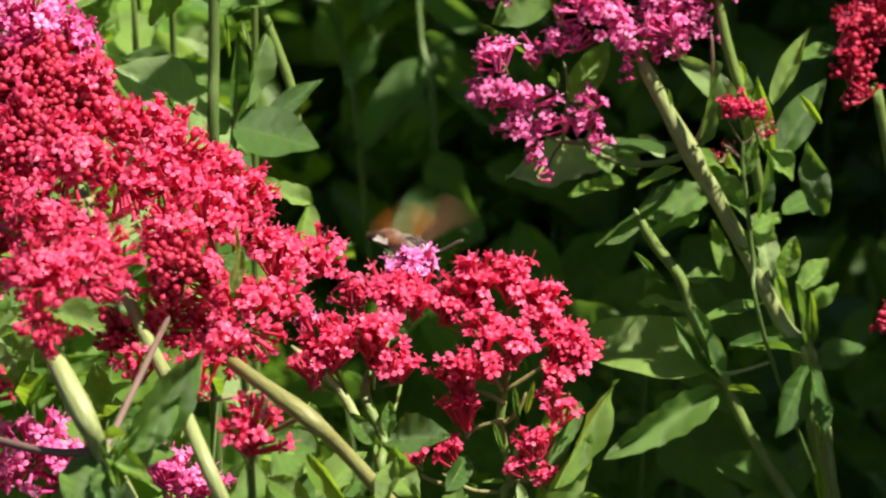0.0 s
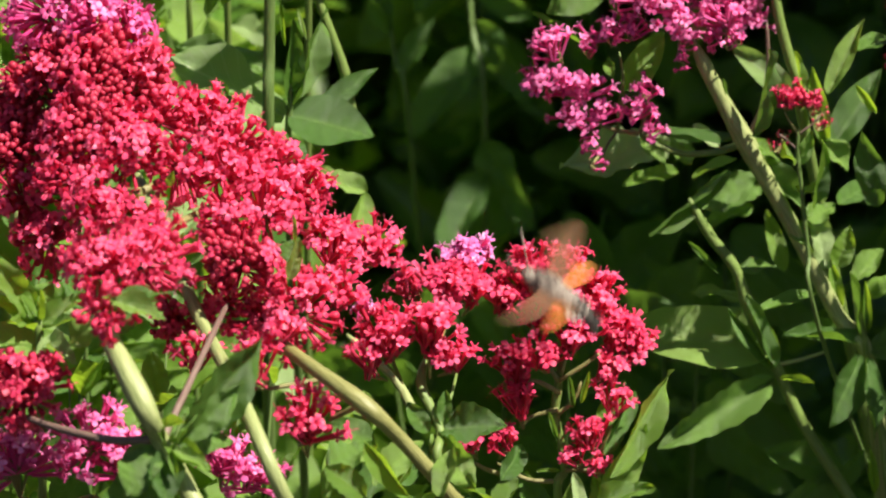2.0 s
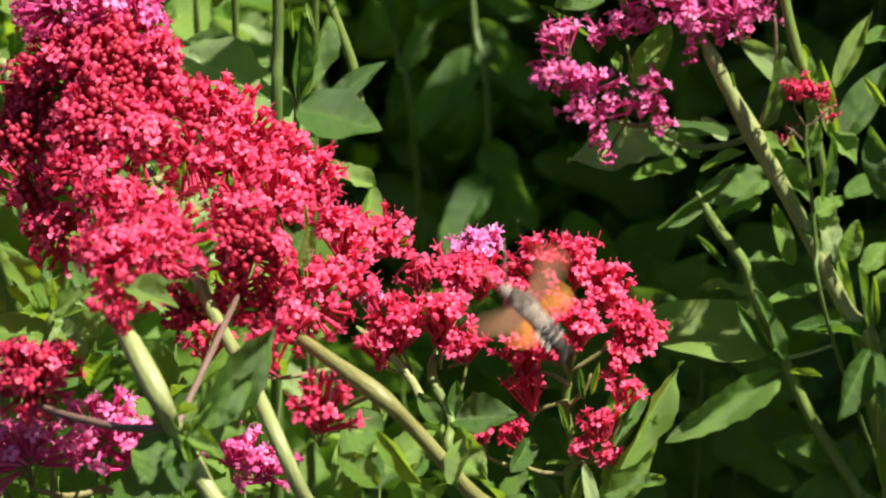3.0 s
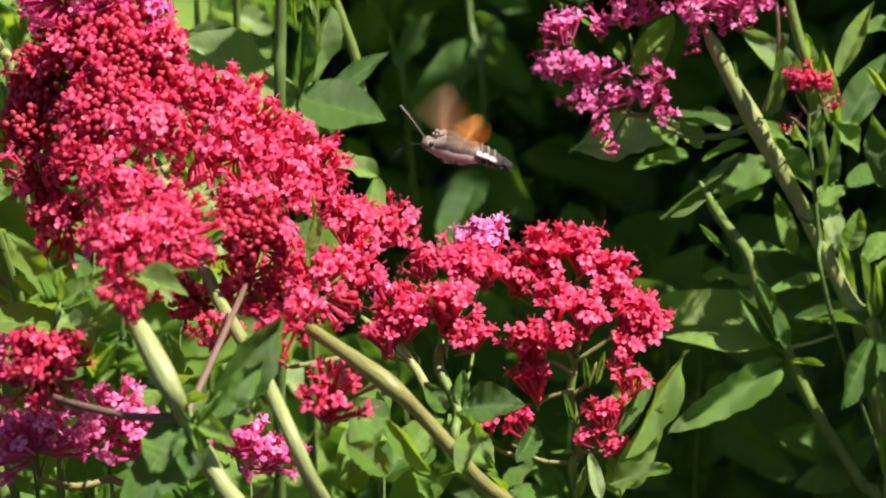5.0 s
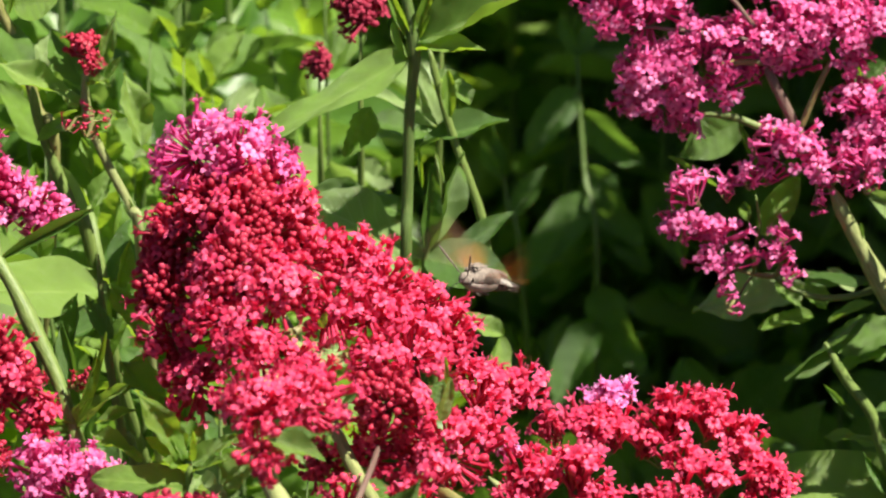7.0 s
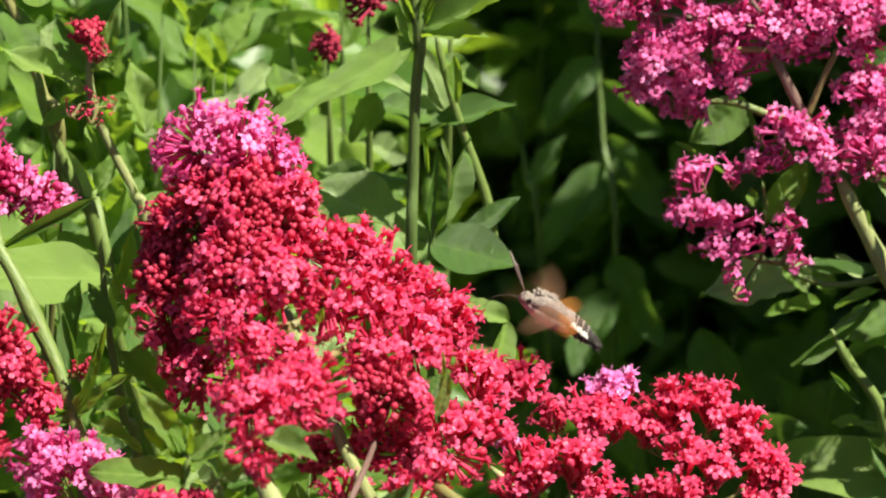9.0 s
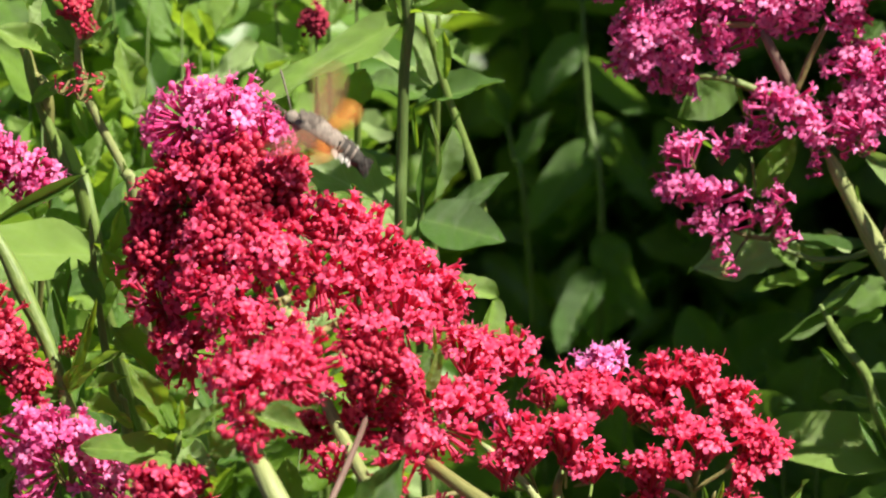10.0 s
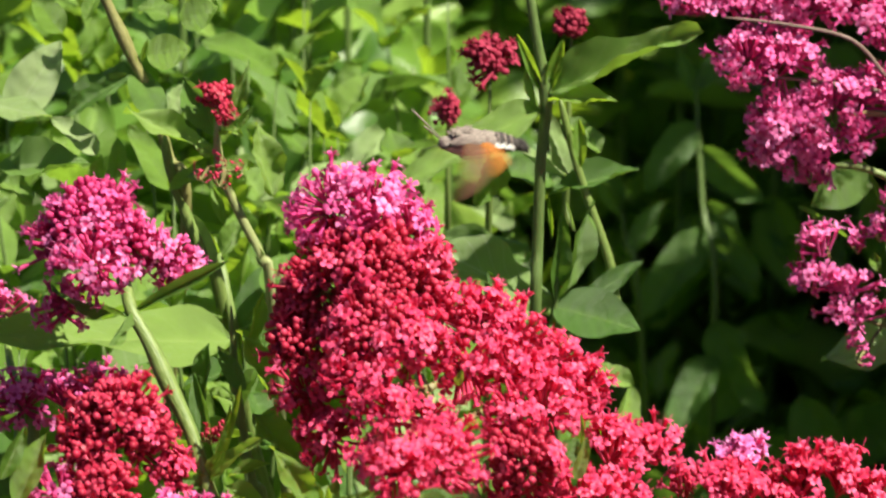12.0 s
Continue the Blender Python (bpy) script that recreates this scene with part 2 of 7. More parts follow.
def leaf(parent, base, tip, width, face=(0.0, -0.6, 0.8), shape=0, material=None, label=""):
    """A leaf from base to tip, its upper side turned to face."""
    base, tip = Vector(base), Vector(tip)
    y = tip - base
    size = y.length
    y.normalize()
    z = Vector(face)
    z = (z - y * z.dot(y)).normalized()
    x = y.cross(z)
    m = Matrix.Translation(base) @ Matrix((x, y, z)).transposed().to_4x4() @ Matrix.Diagonal((width, size, (width + size) / 2, 1))
    return part("leaf", LEAVES[(material or LEAF).name][shape], None, parent, label, m)


# ---- florets ----
def petal_tube(length, throat, spread, lift, seed):
    """A star floret: a slender tube from the origin along +Z, five rounded spreading lobes and a stamen. The last list tells lobes (0) from tube (1)."""
    rnd = random.Random(seed)
    v, f, slot = [], [], []
    for z, r in ((0.0, 0.50), (0.72, 0.68), (1.0, throat)):
        for k in range(5):
            a = math.tau * k / 5
            v.append((r * math.cos(a) * 1e-3, r * math.sin(a) * 1e-3, z * length))
    for ring in (0, 5):
        for k in range(5):
            j = (k + 1) % 5
            f.append((ring + k, ring + j, ring + 5 + j, ring + 5 + k))
            slot.append(1)
    for k in range(5):
        a = math.tau * (k + 0.5) / 5 + rnd.uniform(-0.12, 0.12)
        out, across = Vector((math.cos(a), math.sin(a), 0)), Vector((-math.sin(a), math.cos(a), 0))
        reach = spread * rnd.uniform(0.82, 1.14)
        up, curl = lift + rnd.uniform(-0.3, 0.45), rnd.uniform(0.0, 0.55)
        n = len(v)
        for d, w in ((0.46, 0.74), (0.86, 0.66), (1.0, 0.0)):
            for t in ((-1, 1) if w else (0,)):
                q = out * (throat * 0.8 + reach * d) + across * (t * w * spread * 0.60)
                h = up * d - curl * d * d + (0.10 if t else 0.0)
                v.append((q.x * 1e-3, q.y * 1e-3, length + h * reach * 1e-3))
        f.append((10 + k, 10 + (k + 1) % 5, n + 1, n))
        f.append((n, n + 1, n + 3, n + 2))
        f.append((n + 2, n + 3, n + 4))
        slot += [0, 0, 0]
    n = len(v)
    for z, r in ((0.9, 0.13), (1.0, 0.17)):
        for k in range(3):
            a = math.tau * k / 3
            top = length + 2.6e-3 if z == 1.0 else length * z
            v.append(((0.6 * (z == 1.0) + r * math.cos(a)) * 1e-3, r * math.sin(a) * 1e-3, top))
    for k in range(3):
        j = (k + 1) % 3
        f.append((n + k, n + j, n + 3 + j, n + 3 + k))
    f.append((n + 3, n + 4, n + 5))
    slot += [0] * 4
    return v, f, slot


def bud_tube(length, bulb):
    """A closed floret: a thin tube that ends in a rounded knob."""
    v, f = [], []
    for z, r in ((0.0, 0.3), (length - 2.6e-3 * bulb, 0.45), (length - 1.7e-3 * bulb, 1.05 * bulb), (length - 0.6e-3 * bulb, 1.15 * bulb), (length, 0.55 * bulb)):
        for k in range(6):
            a = math.tau * k / 6
            v.append((r * math.cos(a) * 1e-3, r * math.sin(a) * 1e-3, z))
    for ring in range(4):
        for k in range(6):
            j = (k + 1) % 6
            f.append((ring * 6 + k, ring * 6 + j, ring * 6 + 6 + j, ring * 6 + 6 + k))
    f.append(tuple(range(24, 30)))
    return v, f, [1] * len(f)


OPEN = [petal_tube(0.0108, 1.0, 2.2, 0.30, 1), petal_tube(0.0096, 1.05, 2.5, 0.05, 2), petal_tube(0.0120, 0.95, 1.9, 0.75, 3), petal_tube(0.0102, 1.0, 2.4, 0.15, 4), petal_tube(0.0112, 1.0, 2.0, 0.60, 5), petal_tube(0.0098, 1.05, 2.3, -0.15, 6)]
BUD = [bud_tube(0.0082, 1.16), bud_tube(0.0094, 1.30), bud_tube(0.0074, 1.00)]
MADE = {}


def shared(kind, k, petal, bud):
    key = (kind, k, petal.name, bud.name)
    if key not in MADE:
        v, f, slot = (OPEN if kind == "floret" else BUD)[k]
        data = bpy.data.meshes.new(kind)
        data.from_pydata(v, [], f)
        data.polygons.foreach_set("use_smooth", [True] * len(f))
        data.materials.append(petal)
        data.materials.append(bud)
        data.polygons.foreach_set("material_index", slot)
        MADE[key] = data
    return MADE[key]


COUNT = {}


def cluster(parent, centre, r, axis, petal, bud, opened=0.7, density=1.0, reach=1.9, deep=0.75, seed=0, stand=0.30, fan=0.78, stretch=1.08):
    """A dense round cyme: florets that fan out from a foot and end on a dome of radius r round centre."""
    rnd = random.Random(seed * 7919 + 13)
    centre, axis = Vector(centre), Vector(axis).normalized()
    origin = centre - axis * r * deep
    stretch = min(stretch, max(0.8, r / 0.0085))
    density *= 1.75 if opened < 0.26 else 1.0
    n = max(5, int(density * (0.30 + 0.24 * (1 - opened)) * (r * 1000) ** 2 * (1 - math.cos(reach)) / 2 + (12 if opened < 0.3 else 4)))
    side = axis.orthogonal().normalized()
    other = axis.cross(side)
    v, f, joined = [], [], ([], [], [])
    top = parent
    items = []

    def rod(a, b, thick):
        x = (b - a).orthogonal().normalized() * thick
        y = (b - a).cross(x).normalized() * thick
        i = len(v)
        for q in (a, b):
            v.extend([q + x, q - x * 0.5 + y * 0.87, q - x * 0.5 - y * 0.87])
        f.extend([(i, i + 1, i + 4, i + 3), (i + 1, i + 2, i + 5, i + 4), (i + 2, i, i + 3, i + 5)])

    # small fans of florets, each from a foot of its own; their stalks are the cluster's mesh
    per = min(8 + int(8 * (1 - opened)), max(4, n // 2))
    fans = max(1, round(n / per))
    for k in range(fans):
        c = 1 - (k + 0.5) / fans * (1 - math.cos(reach))
        a = k * 2.39996 + rnd.uniform(-0.5, 0.5)
        s = math.sqrt(max(0, 1 - c * c))
        way = axis * c + (side * math.cos(a) + other * math.sin(a)) * s
        room = r * rnd.uniform(0.80, 1.07) - 0.0118 * stretch
        lean = (way + Vector((0, 0, stand)) + Vector((rnd.gauss(0, 0.12), rnd.gauss(0, 0.12), 0))).normalized()
        x, y = lean.orthogonal().normalized(), lean.cross(lean.orthogonal()).normalized()
        foot = centre + way * max(0.0, room) + lean * min(0.0, room)
        rod(origin, foot, 0.00055)
        full = min(1.0, max(0.0, opened + rnd.uniform(-0.25, 0.25)))
        for q in range(per):
            spread, turn = fan * math.sqrt((q + 0.5) / per), q * 2.39996 + rnd.uniform(-0.3, 0.3)
            aside = x * math.cos(turn) + y * math.sin(turn)
            line = (lean + aside * math.tan(spread) * 0.62).normalized()
            is_open = rnd.random() < full
            k2 = rnd.randrange(6 if is_open else 3)
            size = rnd.uniform(0.84, 1.16) * min(1.0, max(0.75 if opened > 0.3 else 0.45, r / 0.0080))
            base = foot + line * rnd.uniform(-0.0006, 0.0030) + aside * (0.0026 * math.sqrt((q + 0.5) / per))
            rod(foot, base, 0.00035)
            items.append((base, line, is_open, k2, size))
    data = bpy.data.meshes.new("cyme")
    data.from_pydata([q - centre for q in v], [], f)
    data.materials.append(TWIG)
    body = part("cyme", data, None, parent, "", Matrix.Translation(centre))
    inverse = world_of(body).inverted()
    for base, line, is_open, k, size in items:
        turn = line.to_track_quat("Z", "Y").to_matrix().to_4x4() @ Matrix.Rotation(rnd.uniform(0, 6.28), 4, "Z")
        m = inverse @ Matrix.Translation(base) @ turn @ Matrix.Diagonal((size, size, size * stretch, 1))
        kind = "floret" if is_open else "flower_bud"
        if line.y < 0.25 and COUNT.get((top.name, kind), 0) < 300:
            COUNT[(top.name, kind)] = COUNT.get((top.name, kind), 0) + 1
            ob = new(kind, shared(kind, k, petal, bud))
            ob.parent = body
            ob.matrix_basis = m
        else:
            vs, fs, slot = (OPEN if is_open else BUD)[k]
            q = np.array(vs) @ np.array(m.to_3x3()).T + np.array(m.translation)
            i = len(joined[0])
            joined[0].extend(q.tolist())
            joined[1].extend([tuple(i + j for j in face) for face in fs])
            joined[2].extend(slot)
    if joined[0]:
        data = bpy.data.meshes.new("floret_mass")
        data.from_pydata(joined[0], [], joined[1])
        data.polygons.foreach_set("use_smooth", [True] * len(joined[1]))
        data.materials.append(petal)
        data.materials.append(bud)
        data.polygons.foreach_set("material_index", joined[2])
        ob = new("floret_mass", data)
        ob.parent = body
        tagged(ob, kind="stuff")
    return body


UP = (0.0, -0.35, 0.94)


# ---- ground ----
def ground_sheet():
    bm = bmesh.new()
    n = 48
    span = [math.copysign(abs(2 * k / n - 1) ** 3 * 400 + abs(2 * k / n - 1) * 1.2, 2 * k / n - 1) for k in range(n + 1)]
    grid = [[bm.verts.new((x, y, 0.012 * noise.noise((x * 9, y * 9, 0)) if abs(x) < 4 and abs(y) < 4 else 0.0)) for x in span] for y in span]
    for i in range(n):
        for j in range(n):
            bm.faces.new((grid[i][j], grid[i][j + 1], grid[i + 1][j + 1], grid[i + 1][j])).smooth = True
    data = bpy.data.meshes.new("ground")
    bm.to_mesh(data)
    bm.free()
    data.materials.append(SOIL)
    tagged(new("ground", data), "dark bare soil under the valerian plants", "ground", kind="structure")


ground_sheet()
FLOWER = "flowering plant"


def stalk(base, label, group=""):
    return thing("valerian_stalk", base, label, FLOWER, group)


# ---- the large red flower head and its stalks ----
def red_dome():
    s = stalk((-0.03, 0.02, 0.0), "red valerian with a large domed crimson head on pale stems")
    stem(s, [(-0.03, 0.02, 0.0), (-0.03, -0.05, 0.3), (-0.0558, -0.1767, 0.5238), (-0.0713, -0.2126, 0.5859), (-0.0833, -0.1946, 0.6061), (-0.0917, -0.1581, 0.6041), (-0.1073, -0.1044, 0.6055), (-0.1245, -0.0696, 0.6280), (-0.1411, -0.0177, 0.6391)], 0.0030, 0.0022, PALE_STEM)
    mass = [
        ((-0.1704, -0.0179, 0.6970), 0.0160, (-0.2, -0.4, 0.9), PINK, PINK_BUD, 0.8), ((-0.1542, -0.0172, 0.6991), 0.0138, (0, -0.4, 0.9), PINK, PINK_BUD, 0.75), ((-0.1413, -0.0208, 0.6890), 0.0138, (0.3, -0.4, 0.8), PINK, ROSE, 0.7), ((-0.1540, -0.0381, 0.6999), 0.0089, (0.0, -0.7, 0.7), PINK, ROSE, 0.3),
        ((-0.1671, -0.0234, 0.6819), 0.0138, (-0.3, -0.7, 0.6), RED, CRIMSON, 0.1), ((-0.1487, -0.0328, 0.6853), 0.0138, (0.0, -0.8, 0.6), RED, CRIMSON, 0.1), ((-0.1348, -0.0256, 0.6759), 0.0138, (0.5, -0.6, 0.6), RED, CRIMSON, 0.15), ((-0.1799, -0.0315, 0.6596), 0.0155, (-0.7, -0.6, 0.4), RED, CRIMSON, 0.12),
        ((-0.1700, -0.0377, 0.6718), 0.0189, (-0.5, -0.6, 0.6), RED, CRIMSON, 0.10), ((-0.1517, -0.0458, 0.6790), 0.0200, (0, -0.6, 0.8), RED, CRIMSON, 0.08), ((-0.1401, -0.0373, 0.6729), 0.0182, (0.4, -0.5, 0.7), RED, CRIMSON, 0.12), ((-0.1530, -0.0672, 0.6639), 0.0189, (0, -0.9, 0.4), RED, CRIMSON, 0.12),
        ((-0.1806, -0.0454, 0.6507), 0.0138, (-0.8, -0.5, 0.2), RED, CRIMSON, 0.25), ((-0.1367, -0.0737, 0.6606), 0.0166, (0.1, -0.9, 0.4), RED, SCARLET, 0.55), ((-0.1555, -0.0770, 0.6517), 0.0144, (0, -0.9, 0.2), RED, SCARLET, 0.6), ((-0.1252, -0.0508, 0.6651), 0.0144, (0.4, -0.6, 0.7), RED, SCARLET, 0.35),
        ((-0.1112, -0.0424, 0.6590), 0.0155, (0.3, -0.6, 0.8), RED, SCARLET, 0.6), ((-0.0984, -0.0449, 0.6520), 0.0160, (0.4, -0.5, 0.8), RED, SCARLET, 0.7), ((-0.0862, -0.0384, 0.6408), 0.0155, (0.6, -0.5, 0.7), RED, SCARLET, 0.75), ((-0.1019, -0.0671, 0.6496), 0.0144, (0.2, -0.8, 0.5), RED, SCARLET, 0.7),
        ((-0.1760, -0.0614, 0.6360), 0.0144, (-0.6, -0.6, 0.2), RED, CRIMSON, 0.5), ((-0.1661, -0.0758, 0.6256), 0.0138, (-0.3, -0.8, 0.0), RED, CRIMSON, 0.45), ((-0.1168, -0.0758, 0.6548), 0.0122, (0.1, -0.9, 0.4), RED, SCARLET, 0.6),
    ]
    for k, (c, r, axis, petal, bud, opened) in enumerate(mass):
        cluster(s, c, r, axis, petal, bud, opened, 1.0, 2.0, 0.8, k)
    for a, b in (((-0.1346, -0.0744, 0.6587), (-0.1541, -0.0293, 0.6657)), ((-0.1293, -0.0881, 0.6502), (-0.1067, -0.0358, 0.6478)), ((-0.1209, -0.1025, 0.6401), (-0.0916, -0.0402, 0.6357)), ((-0.1293, -0.0881, 0.6502), (-0.1601, -0.0599, 0.6401))):
        stem(s, [a, [(p + q) / 2 for p, q in zip(a, b)], b], 0.0016, 0.0010, TWIG, (), "branch")
    leaf(s, (-0.1337, -0.1096, 0.6496), (-0.1276, -0.1120, 0.6576), 0.010, (0, -1, 0.3), 4, GREY_LEAF)
    leaf(s, (-0.1180, -0.1063, 0.6589), (-0.1154, -0.1092, 0.6654), 0.004, (0, -1, 0.3), 0, YOUNG)


def red_slope():
    s = stalk((0.06, -0.02, 0.0), "red valerian with bright scarlet clusters on a bronze stem")
    stem(s, [(0.06, -0.02, 0.0), (0.06, -0.04, 0.3), (0.0166, -0.1299, 0.5062), (-0.0137, -0.1629, 0.5619), (-0.0313, -0.1698, 0.5867), (-0.0449, -0.1746, 0.6026), (-0.0703, -0.1456, 0.6093), (-0.0870, -0.0865, 0.5963)], 0.0029, 0.0023, BROWN_STEM, (0.714,))
    mass = [
        ((-0.0868, -0.0627, 0.6324), 0.0166, (0.2, -0.8, 0.5), RED, SCARLET, 0.75), ((-0.0754, -0.0413, 0.6327), 0.0115, (0.5, -0.5, 0.7), RED, SCARLET, 0.7), ((-0.0989, -0.0822, 0.6372), 0.0122, (0, -0.9, 0.4), RED, SCARLET, 0.7),
        ((-0.0928, -0.0973, 0.6251), 0.0160, (0, -0.9, 0.3), RED, CRIMSON, 0.2), ((-0.0992, -0.0883, 0.6059), 0.0111, (0, -0.9, 0.1), RED, SCARLET, 0.4), ((-0.0737, -0.0936, 0.6059), 0.0178, (0.1, -0.9, 0.3), RED, SCARLET, 0.7), ((-0.0866, -0.0897, 0.6021), 0.0122, (0, -0.9, 0.1), RED, SCARLET, 0.5),
        ((-0.0619, -0.0598, 0.6111), 0.0160, (0.2, -0.7, 0.7), RED, SCARLET, 0.8), ((-0.0474, -0.0490, 0.6117), 0.0133, (0.5, -0.4, 0.8), RED, SCARLET, 0.75), ((-0.0581, -0.0735, 0.6027), 0.0133, (0.2, -0.8, 0.4), RED, SCARLET, 0.8),
        ((-0.0659, -0.1601, 0.5840), 0.0147, (0.0, -0.6, 0.7), RED, SCARLET, 0.85), ((-0.0844, -0.1485, 0.6013), 0.0093, (-0.2, -0.6, 0.6), RED, SCARLET, 0.7), ((-0.1084, -0.1187, 0.5956), 0.0089, (0, -0.6, 0.6), RED, SCARLET, 0.7),
        ((-0.0764, -0.1389, 0.6131), 0.0089, (0, -0.8, 0.3), RED, SCARLET, 0.6), ((-0.0492, -0.0611, 0.5929), 0.0062, (0.2, -0.5, 0.8), MAUVE, ROSE, 0.9),
    ]
    for k, (c, r, axis, petal, bud, opened) in enumerate(mass):
        cluster(s, c, r, axis, petal, bud, opened, 1.0 if k < 7 else 0.66, 1.9 if k < 7 else 1.65, 0.8 if k < 7 else 1.2, 40 + k, 0.3 if k < 7 else 1.1, 0.78 if k < 7 else 0.56, 1.08 if k < 7 else 1.4)
    for a, b in (((-0.0451, -0.1700, 0.6007), (-0.0579, -0.1582, 0.5892)), ((-0.0591, -0.1346, 0.5957), (-0.0811, -0.1406, 0.5937)), ((-0.0941, -0.0743, 0.6005), (-0.0635, -0.0534, 0.5995)), ((-0.0774, -0.0754, 0.5828), (-0.0589, -0.0610, 0.5933))):
        stem(s, [a, [(p + q) / 2 for p, q in zip(a, b)], b], 0.0011, 0.0008, TWIG, (), "branch")
    leaf(s, (-0.0745, -0.1084, 0.6238), (-0.0701, -0.1078, 0.6401), 0.006, (0.4, -1, 0.3), 0, GREY_LEAF)
    leaf(s, (-0.0725, -0.1038, 0.6364), (-0.0726, -0.1050, 0.6478), 0.002, (0.4, -1, 0.3), 0, YOUNG)
    leaf(s, (-0.1147, -0.1070, 0.6275), (-0.1122, -0.1072, 0.6418), 0.005, (-0.4, -1, 0.3), 3, YOUNG)
    leaf(s, (-0.1106, -0.1067, 0.6285), (-0.1044, -0.1049, 0.6334), 0.004, (0, -1, 0.6), 3, LEAF)
    leaf(s, (-0.0807, -0.0793, 0.6161), (-0.0745, -0.0750, 0.6280), 0.012, (-0.4, -1, 0.3), 1, LEAF)
    leaf(s, (-0.0633, -0.1385, 0.5704), (-0.0351, -0.1309, 0.5621), 0.011, (0, -0.5, 0.9), 2, GREY_LEAF)
    leaf(s, (-0.0426, -0.1478, 0.5594), (-0.0245, -0.1369, 0.5748), 0.0138, (-0.3, -0.8, 0.5), 1, GREY_LEAF)
    leaf(s, (-0.0586, -0.1503, 0.5671), (-0.0429, -0.1376, 0.5728), 0.0155, (-0.3, -0.6, 0.7), 4, LEAF)
    leaf(s, (-0.0287, -0.1903, 0.5741), (-0.0436, -0.1836, 0.5925), 0.0102, (-0.6, -0.5, 0.6), 3, YOUNG)
    leaf(s, (-0.0172, -0.1812, 0.5700), (-0.0135, -0.1652, 0.5848), 0.0133, (-0.6, -0.6, 0.5), 0, GREY_LEAF)
    leaf(s, (-0.0435, -0.1904, 0.5740), (-0.0583, -0.1864, 0.5850), 0.0133, (-0.5, -0.4, 0.8), 1, YOUNG)
    leaf(s, (-0.0346, -0.1435, 0.5565), (-0.0285, -0.1404, 0.5651), 0.007, (-0.5, -0.8, 0.3), 3, YOUNG)


def left_low_head():
    s = stalk((-0.08, -0.14, 0.0), "red valerian with scarlet clusters on a thick cream stem")
    stem(s, [(-0.08, -0.14, 0.0), (-0.08, -0.18, 0.35), (-0.0833, -0.2324, 0.5462), (-0.1018, -0.2179, 0.5860), (-0.1125, -0.2114, 0.6041), (-0.1173, -0.2166, 0.6188), (-0.1341, -0.1882, 0.6383), (-0.1431, -0.1386, 0.6285)], 0.0034, 0.0030, PALE_STEM, (0.735,))
    stem(s, [(-0.1116, -0.2114, 0.6041), (-0.1068, -0.1978, 0.6120), (-0.0979, -0.1616, 0.6238), (-0.0963, -0.1209, 0.6186)], 0.0014, 0.0010, PURPLE_STEM, (), "branch")
    stem(s, [(-0.1145, -0.2114, 0.6040), (-0.1299, -0.2114, 0.6040), (-0.1486, -0.2009, 0.6036), (-0.1616, -0.1904, 0.6033)], 0.0016, 0.0011, PURPLE_STEM, (), "branch")
    mass = [
        ((-0.1227, -0.1629, 0.6496), 0.0166, (0.2, -0.8, 0.5), RED, SCARLET, 0.8), ((-0.1364, -0.1729, 0.6512), 0.0138, (-0.2, -0.8, 0.4), RED, SCARLET, 0.75), ((-0.1179, -0.1421, 0.6482), 0.0122, (0.4, -0.7, 0.6), RED, SCARLET, 0.8), ((-0.1328, -0.1962, 0.6456), 0.0093, (0.0, -0.7, 0.1), RED, SCARLET, 0.4),
        ((-0.1415, -0.1098, 0.6492), 0.0111, (0.0, -0.8, 0.5), RED, SCARLET, 0.9), ((-0.1292, -0.1112, 0.6454), 0.0100, (0.0, -0.8, 0.5), RED, SCARLET, 0.9), ((-0.1196, -0.0858, 0.5981), 0.0093, (0.0, -0.8, 0.5), RED, CRIMSON, 0.2),
        ((-0.1630, -0.1781, 0.6077), 0.0155, (0.0, -0.6, 0.7), RED, CRIMSON, 0.25),
    ]
    for k, (c, r, axis, petal, bud, opened) in enumerate(mass):
        cluster(s, c, r, axis, petal, bud, opened, 1.0, 1.9, 0.8, 70 + k)
    for a, b, w, face, shape, m in (
        ((-0.1048, -0.2021, 0.6001), (-0.0783, -0.1900, 0.6335), 0.0189, (0.3, -0.9, 0.3), 7, LEAF), ((-0.1116, -0.2114, 0.6041), (-0.0943, -0.2238, 0.5991), 0.0100, (-0.2, -0.6, 0.8), 1, YOUNG), ((-0.1087, -0.2107, 0.6059), (-0.0844, -0.2014, 0.6021), 0.0166, (0, -0.7, 0.7), 2, LEAF),
        ((-0.1145, -0.2120, 0.6022), (-0.1249, -0.2265, 0.5918), 0.0178, (-0.3, -0.8, 0.5), 2, LEAF), ((-0.1106, -0.2127, 0.6004), (-0.1095, -0.2278, 0.5882), 0.0155, (0.2, -0.9, 0.4), 1, LEAF), ((-0.1135, -0.2100, 0.6077), (-0.1029, -0.2186, 0.6134), 0.0067, (0, -0.6, 0.8), 3, YOUNG),
        ((-0.1320, -0.1948, 0.6496), (-0.1098, -0.2060, 0.6479), 0.0100, (0, -0.5, 0.9), 1, GREY_LEAF), ((-0.1311, -0.1956, 0.6474), (-0.1070, -0.1836, 0.6512), 0.0084, (0, -0.6, 0.8), 2, LEAF),
    ):
        leaf(s, a, b, w, face, shape, m)
